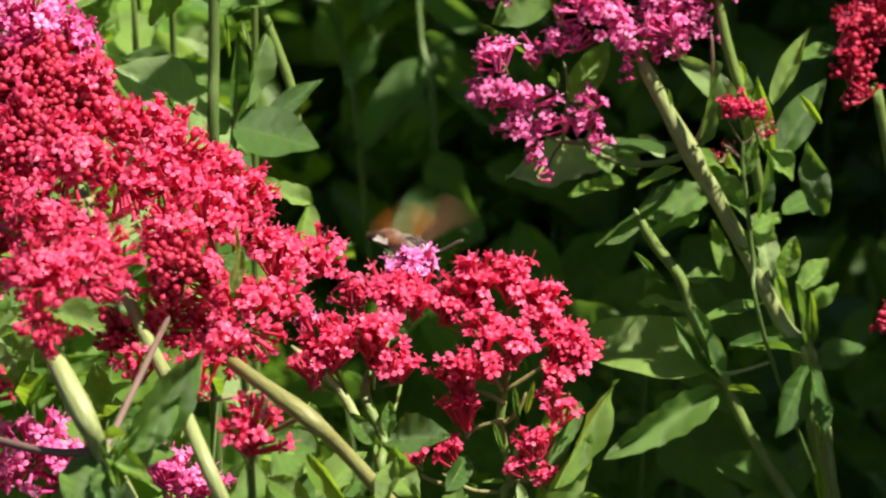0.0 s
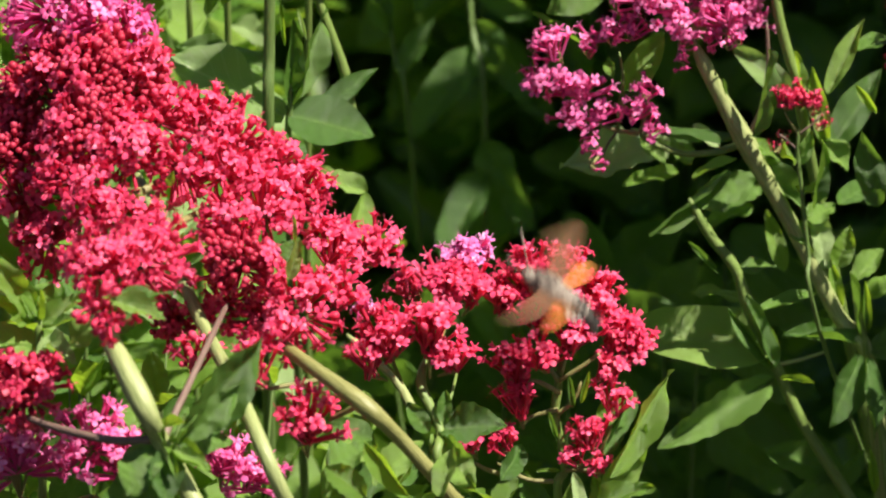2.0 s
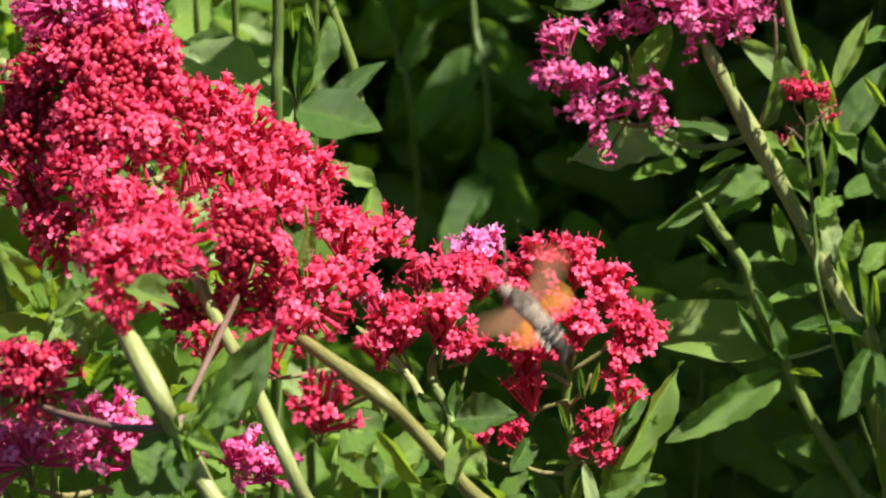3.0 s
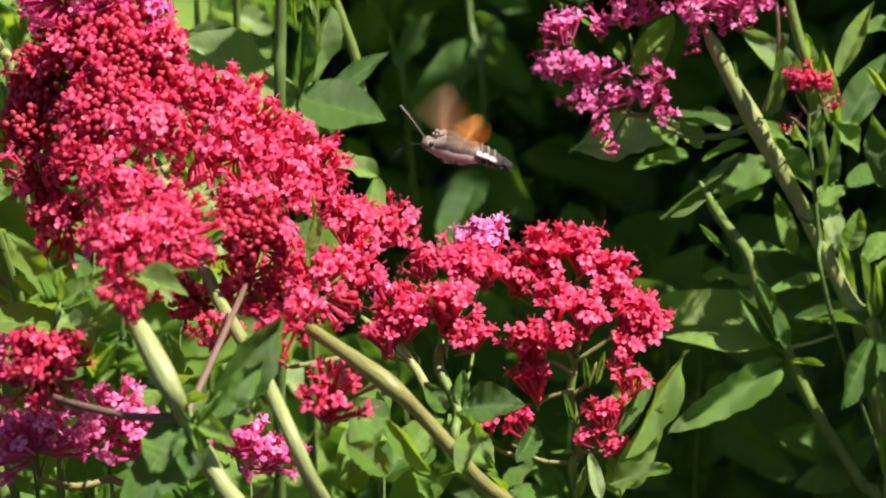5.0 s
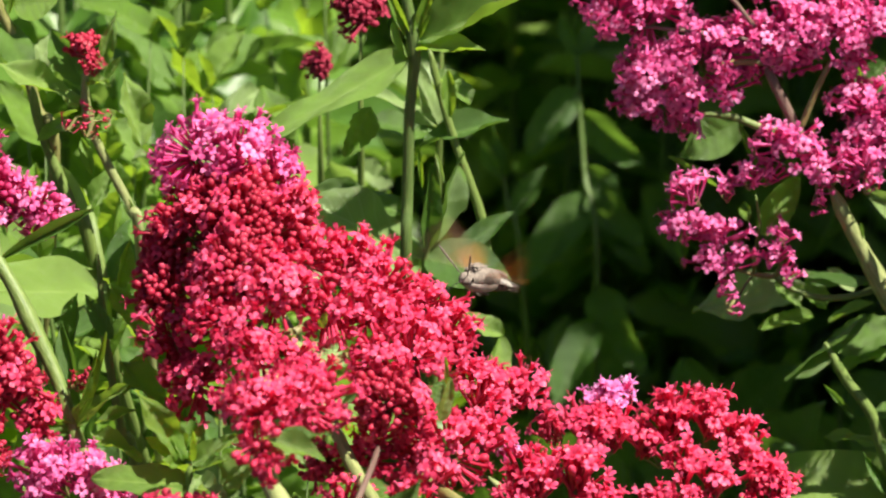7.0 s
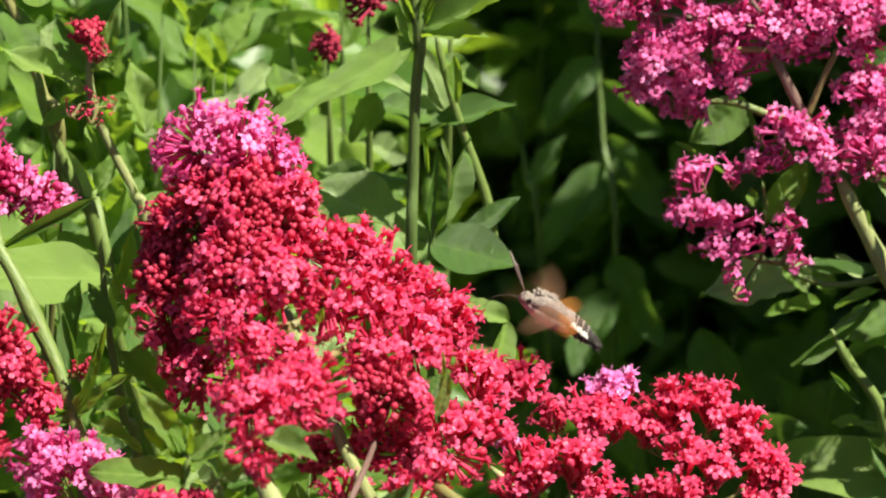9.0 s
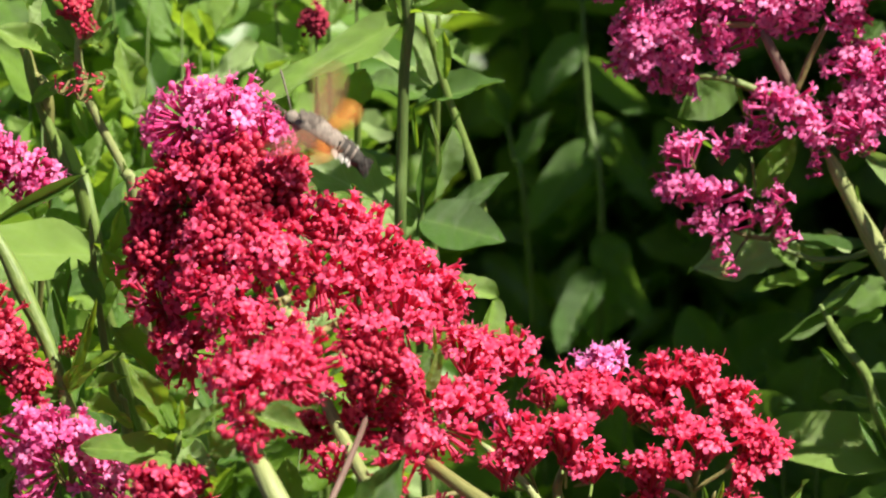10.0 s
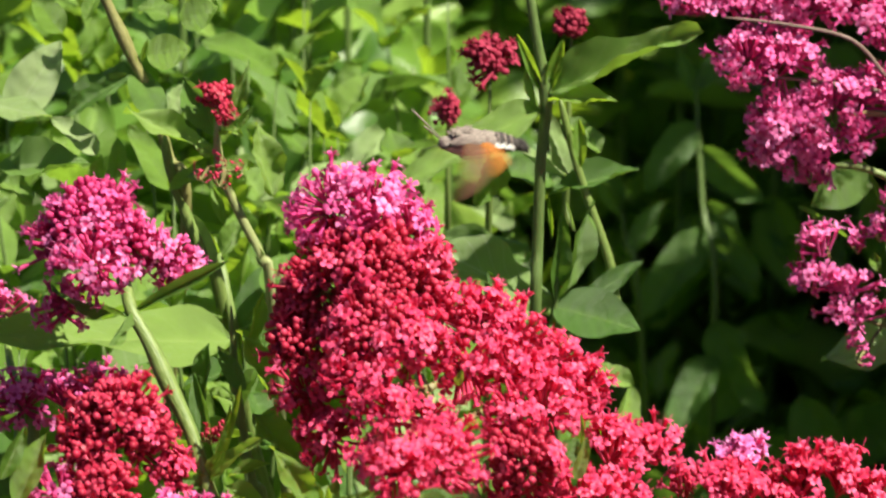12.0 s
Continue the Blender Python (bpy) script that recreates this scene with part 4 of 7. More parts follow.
# ---- the pink plant ----
def pink_plant():
    s = stalk((0.18, 0.16, 0.0), "pink valerian with branching heads on a stout ribbed stem")
    stem(s, [(0.18, 0.16, 0.0), (0.175, 0.15, 0.35), (0.1600, 0.1050, 0.4990), (0.1440, 0.1050, 0.5290), (0.1240, 0.1050, 0.5680), (0.1030, 0.1050, 0.6060), (0.0910, 0.1050, 0.6280), (0.0800, 0.1050, 0.6500)], 0.0036, 0.0030, PALE_STEM, (0.715,))
    stem(s, [(0.1030, 0.1110, 0.6030), (0.0920, 0.1110, 0.5990), (0.0780, 0.1110, 0.5980), (0.0660, 0.1110, 0.6020), (0.0590, 0.1110, 0.6070)], 0.0014, 0.0011, STEM, (), "branch")
    stem(s, [(0.0590, 0.1110, 0.6070), (0.0500, 0.1110, 0.6080), (0.0440, 0.1110, 0.6100), (0.0350, 0.1110, 0.6130)], 0.0011, 0.0007, TWIG, (), "branch")
    stem(s, [(0.0590, 0.1110, 0.6070), (0.0610, 0.1110, 0.6120), (0.0610, 0.1110, 0.6170)], 0.0010, 0.0007, TWIG, (), "branch")
    stem(s, [(0.0500, 0.1110, 0.6080), (0.0510, 0.1110, 0.6210), (0.0520, 0.1110, 0.6310), (0.0500, 0.1110, 0.6430)], 0.0009, 0.0006, STEM, (), "branch")
    stem(s, [(0.0500, 0.1110, 0.6080), (0.0460, 0.1110, 0.6020), (0.0430, 0.1110, 0.5950)], 0.0006, 0.0005, PURPLE_STEM, (), "branch")
    stem(s, [(0.0440, 0.1110, 0.6100), (0.0330, 0.1110, 0.6210), (0.0230, 0.1110, 0.6310)], 0.0008, 0.0006, TWIG, (), "branch")
    stem(s, [(0.1050, 0.1110, 0.6060), (0.1100, 0.1110, 0.6200), (0.1120, 0.1110, 0.6360), (0.1110, 0.1110, 0.6560)], 0.0011, 0.0008, PURPLE_STEM, (), "branch")
    stem(s, [(0.0800, 0.1110, 0.6490), (0.0760, 0.1110, 0.6570), (0.0670, 0.1110, 0.6630), (0.0580, 0.1110, 0.6650)], 0.0015, 0.0010, TWIG, (), "branch")
    stem(s, [(0.0800, 0.1110, 0.6490), (0.0900, 0.1110, 0.6540), (0.0960, 0.1110, 0.6570)], 0.0015, 0.0010, TWIG, (), "branch")
    stem(s, [(0.0800, 0.1110, 0.6490), (0.0750, 0.1110, 0.6430), (0.0740, 0.1110, 0.6390)], 0.0006, 0.0005, PURPLE_STEM, (), "branch")
    stem(s, [(0.0800, 0.1110, 0.6470), (0.0740, 0.1110, 0.6540), (0.0670, 0.1110, 0.6700), (0.0620, 0.1110, 0.6800), (0.0520, 0.1110, 0.7000)], 0.0029, 0.0020, PURPLE_STEM, (), "branch")
    stem(s, [(0.0670, 0.1110, 0.6700), (0.0750, 0.1110, 0.6910), (0.0800, 0.1110, 0.7020)], 0.0015, 0.0011, TWIG, (), "branch")
    stem(s, [(0.0670, 0.1110, 0.6680), (0.0520, 0.1110, 0.6720), (0.0380, 0.1110, 0.6770), (0.0210, 0.1110, 0.6780)], 0.0020, 0.0012, STEM, (), "branch")
    stem(s, [(0.0520, 0.1110, 0.7000), (0.0400, 0.1110, 0.7000), (0.0280, 0.1110, 0.6980)], 0.0015, 0.0010, TWIG, (), "branch")
    stem(s, [(0.0520, 0.1110, 0.7000), (0.0470, 0.1110, 0.7090), (0.0120, 0.1110, 0.7140), (-0.0050, 0.1110, 0.7150)], 0.0010, 0.0007, PURPLE_STEM, (), "branch")
    stem(s, [(0.0800, 0.1110, 0.6470), (0.0880, 0.1110, 0.6570), (0.0940, 0.1110, 0.6720)], 0.0017, 0.0010, TWIG, (), "branch")
    stem(s, [(0.0480, 0.1110, 0.7150), (0.0330, 0.1110, 0.7310), (0.0080, 0.1110, 0.7370), (-0.0200, 0.1110, 0.7400)], 0.0010, 0.0006, PURPLE_STEM, (), "branch")
    mass = [
        ((0.0230, 0.0990, 0.6460), 0.0088, (-0.4, -0.5, 0.7), PINK, PINK_BUD, 0.9),
        ((0.0170, 0.0990, 0.6330), 0.0075, (-0.7, -0.5, 0.3), PINK, PINK_BUD, 0.9),
        ((0.0270, 0.0990, 0.6310), 0.0088, (-0.3, -0.8, 0.4), PINK, PINK_BUD, 0.9),
        ((0.0380, 0.0990, 0.6480), 0.0066, (0, -0.5, 0.9), PINK, PINK_BUD, 0.9),
        ((0.0350, 0.0990, 0.6290), 0.0092, (0, -0.8, 0.4), PINK, PINK_BUD, 0.9),
        ((0.0300, 0.0990, 0.6190), 0.0075, (-0.4, -0.7, 0.1), PINK, PINK_BUD, 0.9),
        ((0.0420, 0.0990, 0.6180), 0.0070, (0.1, -0.8, 0.3), PINK, PINK_BUD, 0.9),
        ((0.0380, 0.0990, 0.6070), 0.0055, (-0.1, -0.6, -0.4), PINK, PINK_BUD, 0.6),
        ((0.0620, 0.0990, 0.6290), 0.0066, (0.2, -0.5, 0.8), PINK, PINK_BUD, 0.9),
        ((0.0580, 0.0990, 0.6210), 0.0070, (0, -0.8, 0.4), PINK, PINK_BUD, 0.9),
        ((0.0650, 0.0990, 0.6140), 0.0035, (0.7, -0.5, 0), PINK, PINK_BUD, 0.6),
        ((0.0470, 0.0990, 0.6540), 0.0075, (0, -0.5, 0.9), PINK, PINK_BUD, 0.9),
        ((0.0550, 0.0990, 0.6550), 0.0070, (0.3, -0.5, 0.8), PINK, PINK_BUD, 0.9),
        ((0.0420, 0.0990, 0.5980), 0.0033, (-0.1, -0.4, -0.9), PINK, PINK_BUD, 0.6),
        ((0.0570, 0.0990, 0.6690), 0.0083, (-0.4, -0.5, 0.7), PINK, PINK_BUD, 0.9),
        ((0.0650, 0.0990, 0.6670), 0.0092, (0, -0.7, 0.6), PINK, PINK_BUD, 0.9),
        ((0.0730, 0.0990, 0.6590), 0.0079, (0.1, -0.7, 0.4), PINK, PINK_BUD, 0.9),
        ((0.0770, 0.0990, 0.6510), 0.0057, (0.3, -0.7, 0), PINK, PINK_BUD, 0.6),
        ((0.0730, 0.0990, 0.6410), 0.0029, (-0.1, -0.4, -0.9), PINK, PINK_BUD, 0.6),
        ((0.0930, 0.0990, 0.6580), 0.0092, (-0.1, -0.6, 0.6), PINK, PINK_BUD, 0.9),
        ((0.0890, 0.0990, 0.6530), 0.0053, (-0.2, -0.8, 0), PINK, PINK_BUD, 0.6),
        ((0.0970, 0.0990, 0.6530), 0.0044, (0.6, -0.5, 0), PINK, PINK_BUD, 0.6),
        ((0.0920, 0.1170, 0.6800), 0.0119, (-0.2, -0.5, 0.8), PINK, PINK_BUD, 0.85),
        ((0.0990, 0.1170, 0.6680), 0.0119, (0.1, -0.7, 0.5), PINK, PINK_BUD, 0.85),
        ((0.0900, 0.1170, 0.6600), 0.0088, (-0.3, -0.7, 0.3), PINK, PINK_BUD, 0.85),
        ((0.1000, 0.1170, 0.6570), 0.0104, (0.2, -0.8, 0.2), PINK, PINK_BUD, 0.85),
        ((0.1110, 0.1170, 0.6770), 0.0129, (0.5, -0.5, 0.6), PINK, PINK_BUD, 0.85),
        ((-0.0090, 0.1170, 0.7200), 0.0145, (-0.4, -0.5, 0.6), PINK, PINK_BUD, 0.85),
        ((0.0030, 0.1170, 0.7150), 0.0119, (0, -0.8, 0.4), PINK, PINK_BUD, 0.85),
        ((0.0100, 0.1170, 0.7210), 0.0109, (0.3, -0.5, 0.7), PINK, PINK_BUD, 0.85),
        ((0.0050, 0.1170, 0.6930), 0.0129, (-0.5, -0.7, 0.3), PINK, PINK_BUD, 0.85),
        ((0.0030, 0.1170, 0.6830), 0.0114, (-0.6, -0.6, 0), PINK, PINK_BUD, 0.85),
        ((0.0170, 0.1170, 0.6980), 0.0129, (0, -0.8, 0.5), PINK, PINK_BUD, 0.85),
        ((0.0270, 0.1170, 0.7030), 0.0140, (0, -0.6, 0.8), PINK, PINK_BUD, 0.85),
        ((0.0380, 0.1170, 0.7030), 0.0129, (0.3, -0.6, 0.7), PINK, PINK_BUD, 0.85),
        ((0.0220, 0.1170, 0.6830), 0.0114, (0, -0.9, 0), PINK, PINK_BUD, 0.85),
        ((0.0380, 0.1170, 0.6880), 0.0104, (0.4, -0.8, 0.1), PINK, PINK_BUD, 0.85),
        ((0.0120, 0.1170, 0.6730), 0.0057, (-0.2, -0.5, -0.6), PINK, PINK_BUD, 0.5),
        ((0.0190, 0.1170, 0.6710), 0.0031, (0, -0.4, -0.9), PINK, PINK_BUD, 0.5),
        ((0.0520, 0.1170, 0.7060), 0.0119, (-0.4, -0.6, 0.5), PINK, PINK_BUD, 0.85),
        ((0.0610, 0.1170, 0.7130), 0.0129, (-0.1, -0.6, 0.8), PINK, PINK_BUD, 0.85),
        ((0.0730, 0.1170, 0.7110), 0.0140, (0.1, -0.8, 0.5), PINK, PINK_BUD, 0.85),
        ((0.0830, 0.1170, 0.7130), 0.0129, (0.4, -0.5, 0.7), PINK, PINK_BUD, 0.85),
        ((0.0870, 0.1170, 0.7030), 0.0078, (0.5, -0.7, 0), PINK, PINK_BUD, 0.85),
        ((0.0680, 0.1170, 0.6980), 0.0078, (0, -0.8, -0.2), PINK, PINK_BUD, 0.85),
        ((0.0990, 0.1170, 0.7130), 0.0119, (0.2, -0.6, 0.6), PINK, PINK_BUD, 0.85),
        ((0.0520, 0.1170, 0.6970), 0.0072, (-0.2, -0.7, -0.3), PINK, PINK_BUD, 0.85),
        ((-0.0310, 0.1250, 0.7400), 0.0094, (-0.4, -0.6, 0.5), PINK, PINK_BUD, 0.75),
        ((-0.0170, 0.1250, 0.7430), 0.0109, (0, -0.7, 0.5), PINK, PINK_BUD, 0.75),
        ((-0.0010, 0.1250, 0.7400), 0.0120, (0, -0.7, 0.6), PINK, PINK_BUD, 0.75),
        ((0.0180, 0.1250, 0.7400), 0.0130, (0, -0.6, 0.7), PINK, PINK_BUD, 0.75),
        ((0.0340, 0.1250, 0.7420), 0.0135, (0.2, -0.6, 0.7), PINK, PINK_BUD, 0.75),
        ((0.0450, 0.1250, 0.7350), 0.0109, (0.4, -0.6, 0.5), PINK, PINK_BUD, 0.75),
        ((0.0080, 0.1250, 0.7490), 0.0130, (0, -0.5, 0.8), PINK, PINK_BUD, 0.75),
    ]
    for k, (c, r, axis, petal, bud, opened) in enumerate(mass):
        cluster(s, c, r, axis, petal, bud, opened, 1.0 if k < 22 else 1.1, 1.7 if k < 22 else 1.9, 1.0, 200 + k, 0.5, 0.66, 1.0)
    for a, b, w, face, shape, m in (
        ((0.0740, 0.1450, 0.5900), (0.0250, 0.1350, 0.5850), 0.0245, (-0.15, -0.75, 0.6), 4, PALE_LEAF),
        ((0.0760, 0.1200, 0.5870), (0.0520, 0.1050, 0.5870), 0.0088, (0, -0.6, 0.8), 0, YOUNG),
        ((0.1000, 0.1050, 0.5980), (0.0820, 0.1050, 0.5890), 0.0073, (-0.3, -0.5, 0.8), 3, GREY_LEAF),
        ((0.0970, 0.1050, 0.5930), (0.0640, 0.1050, 0.5650), 0.0078, (-0.5, -0.4, -0.6), 3, LEAF),
        ((0.1010, 0.1050, 0.6090), (0.0680, 0.1050, 0.6130), 0.0037, (0, -0.5, -0.8), 3, LEAF),
        ((0.1060, 0.0950, 0.6110), (0.1130, 0.0950, 0.6490), 0.0088, (0.8, -0.6, -0.2), 7, LEAF),
        ((0.0940, 0.1050, 0.6200), (0.0930, 0.1050, 0.6330), 0.0029, (0.7, -0.7, 0.1), 3, LEAF),
        ((0.1240, 0.1250, 0.6190), (0.0980, 0.1350, 0.6390), 0.0137, (-0.2, -0.7, 0.6), 0, PALE_LEAF),
        ((0.1040, 0.1050, 0.6070), (0.1210, 0.1050, 0.5980), 0.0083, (0, -0.6, 0.8), 2, YOUNG),
        ((0.1060, 0.1100, 0.5990), (0.1330, 0.1050, 0.5740), 0.0127, (0.3, -0.7, 0.5), 1, LEAF),
        ((0.1140, 0.1350, 0.5780), (0.0800, 0.1250, 0.5700), 0.0191, (0.1, -0.8, 0.5), 4, LEAF),
        ((0.1090, 0.1350, 0.5650), (0.0850, 0.1250, 0.5640), 0.0073, (0.1, -0.4, 0.9), 2, GREY_LEAF),
        ((0.0530, 0.1170, 0.6240), (0.0690, 0.1250, 0.6480), 0.0161, (0.1, -0.9, 0.3), 0, YOUNG),
        ((0.0480, 0.1150, 0.6300), (0.0450, 0.1200, 0.6380), 0.0059, (-0.5, -0.6, 0.6), 1, YOUNG),
        ((0.0340, 0.1150, 0.6450), (0.0140, 0.1250, 0.6540), 0.0037, (0.1, -0.4, 0.9), 3, GREY_LEAF),
        ((0.1220, 0.1150, 0.5440), (0.1140, 0.1250, 0.5690), 0.0093, (0, -0.9, 0.4), 0, YOUNG),
        ((0.0600, 0.1250, 0.6010), (0.0710, 0.1150, 0.5920), 0.0098, (0, -0.6, 0.8), 1, GREY_LEAF),
        ((0.0820, 0.1250, 0.5890), (0.0730, 0.1350, 0.5990), 0.0108, (0, -0.9, 0.4), 4, GREY_LEAF),
        ((0.0930, 0.1170, 0.5990), (0.0820, 0.1250, 0.6070), 0.0073, (0, -0.6, 0.8), 0, PALE_LEAF),
    ):
        leaf(s, a, b, w, face, shape, m)
    for a, b, w, face, shape, m in (
        ((0.0450, 0.1550, 0.6630), (0.0200, 0.1500, 0.6480), 0.0210, (0.3, -0.8, 0.2), 5, LEAF),
        ((0.0500, 0.1150, 0.6550), (0.0440, 0.1250, 0.6680), 0.0049, (0, -0.9, 0.4), 3, GREY_LEAF),
        ((0.0670, 0.1050, 0.6620), (0.0740, 0.1050, 0.6750), 0.0029, (0, -0.9, 0.4), 3, YOUNG),
        ((0.1060, 0.1550, 0.6890), (0.0900, 0.1450, 0.6720), 0.0147, (0.2, -0.8, 0.4), 0, LEAF),
        ((0.0970, 0.1450, 0.6740), (0.0930, 0.1450, 0.6900), 0.0039, (0, -0.9, 0.4), 3, YOUNG),
    ):
        leaf(s, a, b, w, face, shape, m)


def right_stem_plant():
    s = stalk((0.20, 0.22, 0.0), "valerian stem with large dark leaves and no flower")
    stem(s, [(0.20, 0.22, 0.0), (0.19, 0.2, 0.3), (0.1620, 0.1000, 0.4310), (0.1520, 0.1000, 0.4460), (0.1310, 0.1000, 0.4800), (0.1200, 0.1000, 0.5040), (0.1130, 0.1000, 0.5190), (0.1050, 0.1000, 0.5370), (0.1000, 0.1000, 0.5510), (0.0890, 0.1000, 0.5660), (0.0800, 0.1000, 0.5820)], 0.0026, 0.0022, STEM, (0.66,))
    stem(s, [(0.1190, 0.1000, 0.5070), (0.1300, 0.1000, 0.5100), (0.1410, 0.1000, 0.5140)], 0.0010, 0.0006, PALE_STEM, (), "branch")
    for a, b, w, face, shape, m in (
        ((0.1200, 0.1000, 0.5150), (0.0520, 0.1200, 0.5150), 0.0330, (0.1, -0.75, 0.65), 0, GREY_LEAF),
        ((0.1180, 0.1000, 0.5010), (0.0680, 0.0800, 0.4760), 0.0176, (0.35, -0.75, 0.5), 7, LEAF),
        ((0.1170, 0.0960, 0.5070), (0.0980, 0.1000, 0.5330), 0.0073, (-0.5, -0.6, 0.6), 3, LEAF),
        ((0.1180, 0.0940, 0.5080), (0.1060, 0.0960, 0.5410), 0.0078, (0.5, -0.6, 0.6), 0, LEAF),
        ((0.1040, 0.1100, 0.5330), (0.0810, 0.1200, 0.5370), 0.0066, (0.1, -0.4, 0.9), 2, GREY_LEAF),
        ((0.1110, 0.1000, 0.5320), (0.1400, 0.1200, 0.5340), 0.0093, (0.1, -0.4, 0.9), 0, LEAF),
        ((0.0930, 0.1000, 0.5490), (0.0800, 0.1000, 0.5630), 0.0044, (0, -0.9, 0.4), 3, LEAF),
        ((0.1200, 0.0950, 0.5030), (0.1340, 0.0900, 0.5030), 0.0044, (0, -0.6, 0.8), 3, YOUNG),
        ((0.1210, 0.1100, 0.5150), (0.1570, 0.1300, 0.5140), 0.0107, (0.3, -0.6, 0.7), 1, LEAF),
        ((0.1020, 0.1300, 0.5390), (0.1220, 0.1300, 0.5440), 0.0098, (0.1, -0.4, 0.9), 2, LEAF),
        ((0.1480, 0.1100, 0.4520), (0.1160, 0.1000, 0.4690), 0.0230, (0.3, -0.8, 0.4), 1, LEAF),
        ((0.1480, 0.1100, 0.4500), (0.1260, 0.0950, 0.4440), 0.0190, (0.4, -0.8, 0.3), 4, LEAF),
        ((0.1490, 0.1200, 0.4430), (0.1600, 0.1200, 0.4590), 0.0112, (0.5, -0.6, 0.6), 0, LEAF),
    ):
        leaf(s, a, b, w, face, shape, m)
    s = stalk((0.22, 0.2, 0.0), "leafy valerian shoot with a whorl of broad dark leaves")
    stem(s, [(0.22, 0.2, 0.0), (0.21, 0.19, 0.3), (0.1720, 0.1000, 0.4380), (0.1650, 0.1000, 0.4750), (0.1570, 0.1000, 0.5110), (0.1530, 0.1000, 0.5320), (0.1490, 0.1000, 0.5500)], 0.0024, 0.0012, STEM, (0.78,))
    for a, b, w, face, shape, m in (
        ((0.1540, 0.0900, 0.5160), (0.1400, 0.0700, 0.4900), 0.0205, (0.4, -0.85, 0.2), 0, LEAF),
        ((0.1560, 0.0900, 0.5150), (0.1600, 0.0700, 0.4860), 0.0161, (0.65, -0.75, 0.1), 0, LEAF),
        ((0.1560, 0.1000, 0.5170), (0.1210, 0.0900, 0.5290), 0.0102, (0.1, -0.4, 0.9), 1, LEAF),
        ((0.1530, 0.1000, 0.5200), (0.1480, 0.1000, 0.5490), 0.0078, (0.7, -0.7, 0.1), 3, LEAF),
        ((0.1570, 0.1000, 0.5220), (0.1550, 0.1000, 0.5460), 0.0054, (0, -0.9, 0.4), 3, YOUNG),
        ((0.1460, 0.1100, 0.5270), (0.1420, 0.1200, 0.5460), 0.0088, (0, -0.9, 0.4), 3, YOUNG),
        ((0.1580, 0.1000, 0.5140), (0.1800, 0.1000, 0.5220), 0.0146, (0.5, -0.6, 0.6), 2, LEAF),
        ((0.1610, 0.0800, 0.4570), (0.1580, 0.0800, 0.4780), 0.0063, (0, -0.9, 0.4), 3, YOUNG),
        ((0.1390, 0.1050, 0.5490), (0.1320, 0.1100, 0.5770), 0.0151, (0.2, -0.7, 0.6), 1, PALE_LEAF),
        ((0.1430, 0.1000, 0.5520), (0.1480, 0.1000, 0.5700), 0.0117, (0.1, -0.9, 0.4), 0, YOUNG),
        ((0.1510, 0.1100, 0.5410), (0.1640, 0.1200, 0.5550), 0.0122, (0, -0.6, 0.8), 1, GREY_LEAF),
        ((0.1570, 0.1100, 0.5330), (0.1690, 0.1200, 0.5450), 0.0098, (0, -0.6, 0.8), 2, YOUNG),
    ):
        leaf(s, a, b, w, face, shape, m)
    s = stalk((0.20, 0.24, 0.0), "valerian shoot with small red buds among pale leaves")
    stem(s, [(0.20, 0.24, 0.0), (0.2, 0.2, 0.3), (0.1360, 0.0900, 0.5260), (0.1300, 0.0900, 0.5610), (0.1260, 0.0900, 0.5910), (0.1240, 0.0900, 0.6060), (0.1240, 0.0900, 0.6170)], 0.0010, 0.0008, SHOOT_STEM, ())
    stem(s, [(0.2, 0.2, 0.3), (0.1300, 0.1120, 0.6010), (0.1270, 0.1120, 0.6250), (0.1220, 0.1120, 0.6370), (0.1170, 0.1120, 0.6540), (0.1130, 0.1120, 0.6720)], 0.0025, 0.0020, STEM, (), "branch")
    stem(s, [(0.1240, 0.0900, 0.6140), (0.1200, 0.0900, 0.6200), (0.1180, 0.0900, 0.6240)], 0.0006, 0.0004, TWIG, (), "branch")
    stem(s, [(0.1240, 0.0900, 0.6140), (0.1290, 0.0900, 0.6180), (0.1330, 0.0900, 0.6220)], 0.0005, 0.0004, PURPLE_STEM, (), "branch")
    stem(s, [(0.1250, 0.0900, 0.6060), (0.1190, 0.0900, 0.6120), (0.1160, 0.0900, 0.6140)], 0.0005, 0.0004, PURPLE_STEM, (), "branch")
    mass = [
        ((0.1190, 0.0900, 0.6290), 0.0058, (-0.3, -0.5, 0.8), RED, SCARLET, 0.15),
        ((0.1240, 0.0900, 0.6300), 0.0063, (0, -0.5, 0.9), RED, SCARLET, 0.15),
        ((0.1300, 0.0900, 0.6290), 0.0053, (0.3, -0.5, 0.8), RED, SCARLET, 0.15),
        ((0.1340, 0.0900, 0.6230), 0.0027, (0.6, -0.4, 0.4), RED, SCARLET, 0.15),
        ((0.1160, 0.0900, 0.6140), 0.0027, (-0.5, -0.4, 0.3), RED, SCARLET, 0.15),
    ]
    for k, (c, r, axis, petal, bud, opened) in enumerate(mass):
        cluster(s, c, r, axis, petal, bud, opened, 0.7, 1.6, 1.2, 260 + k, 0.6, 0.6, 1.0)
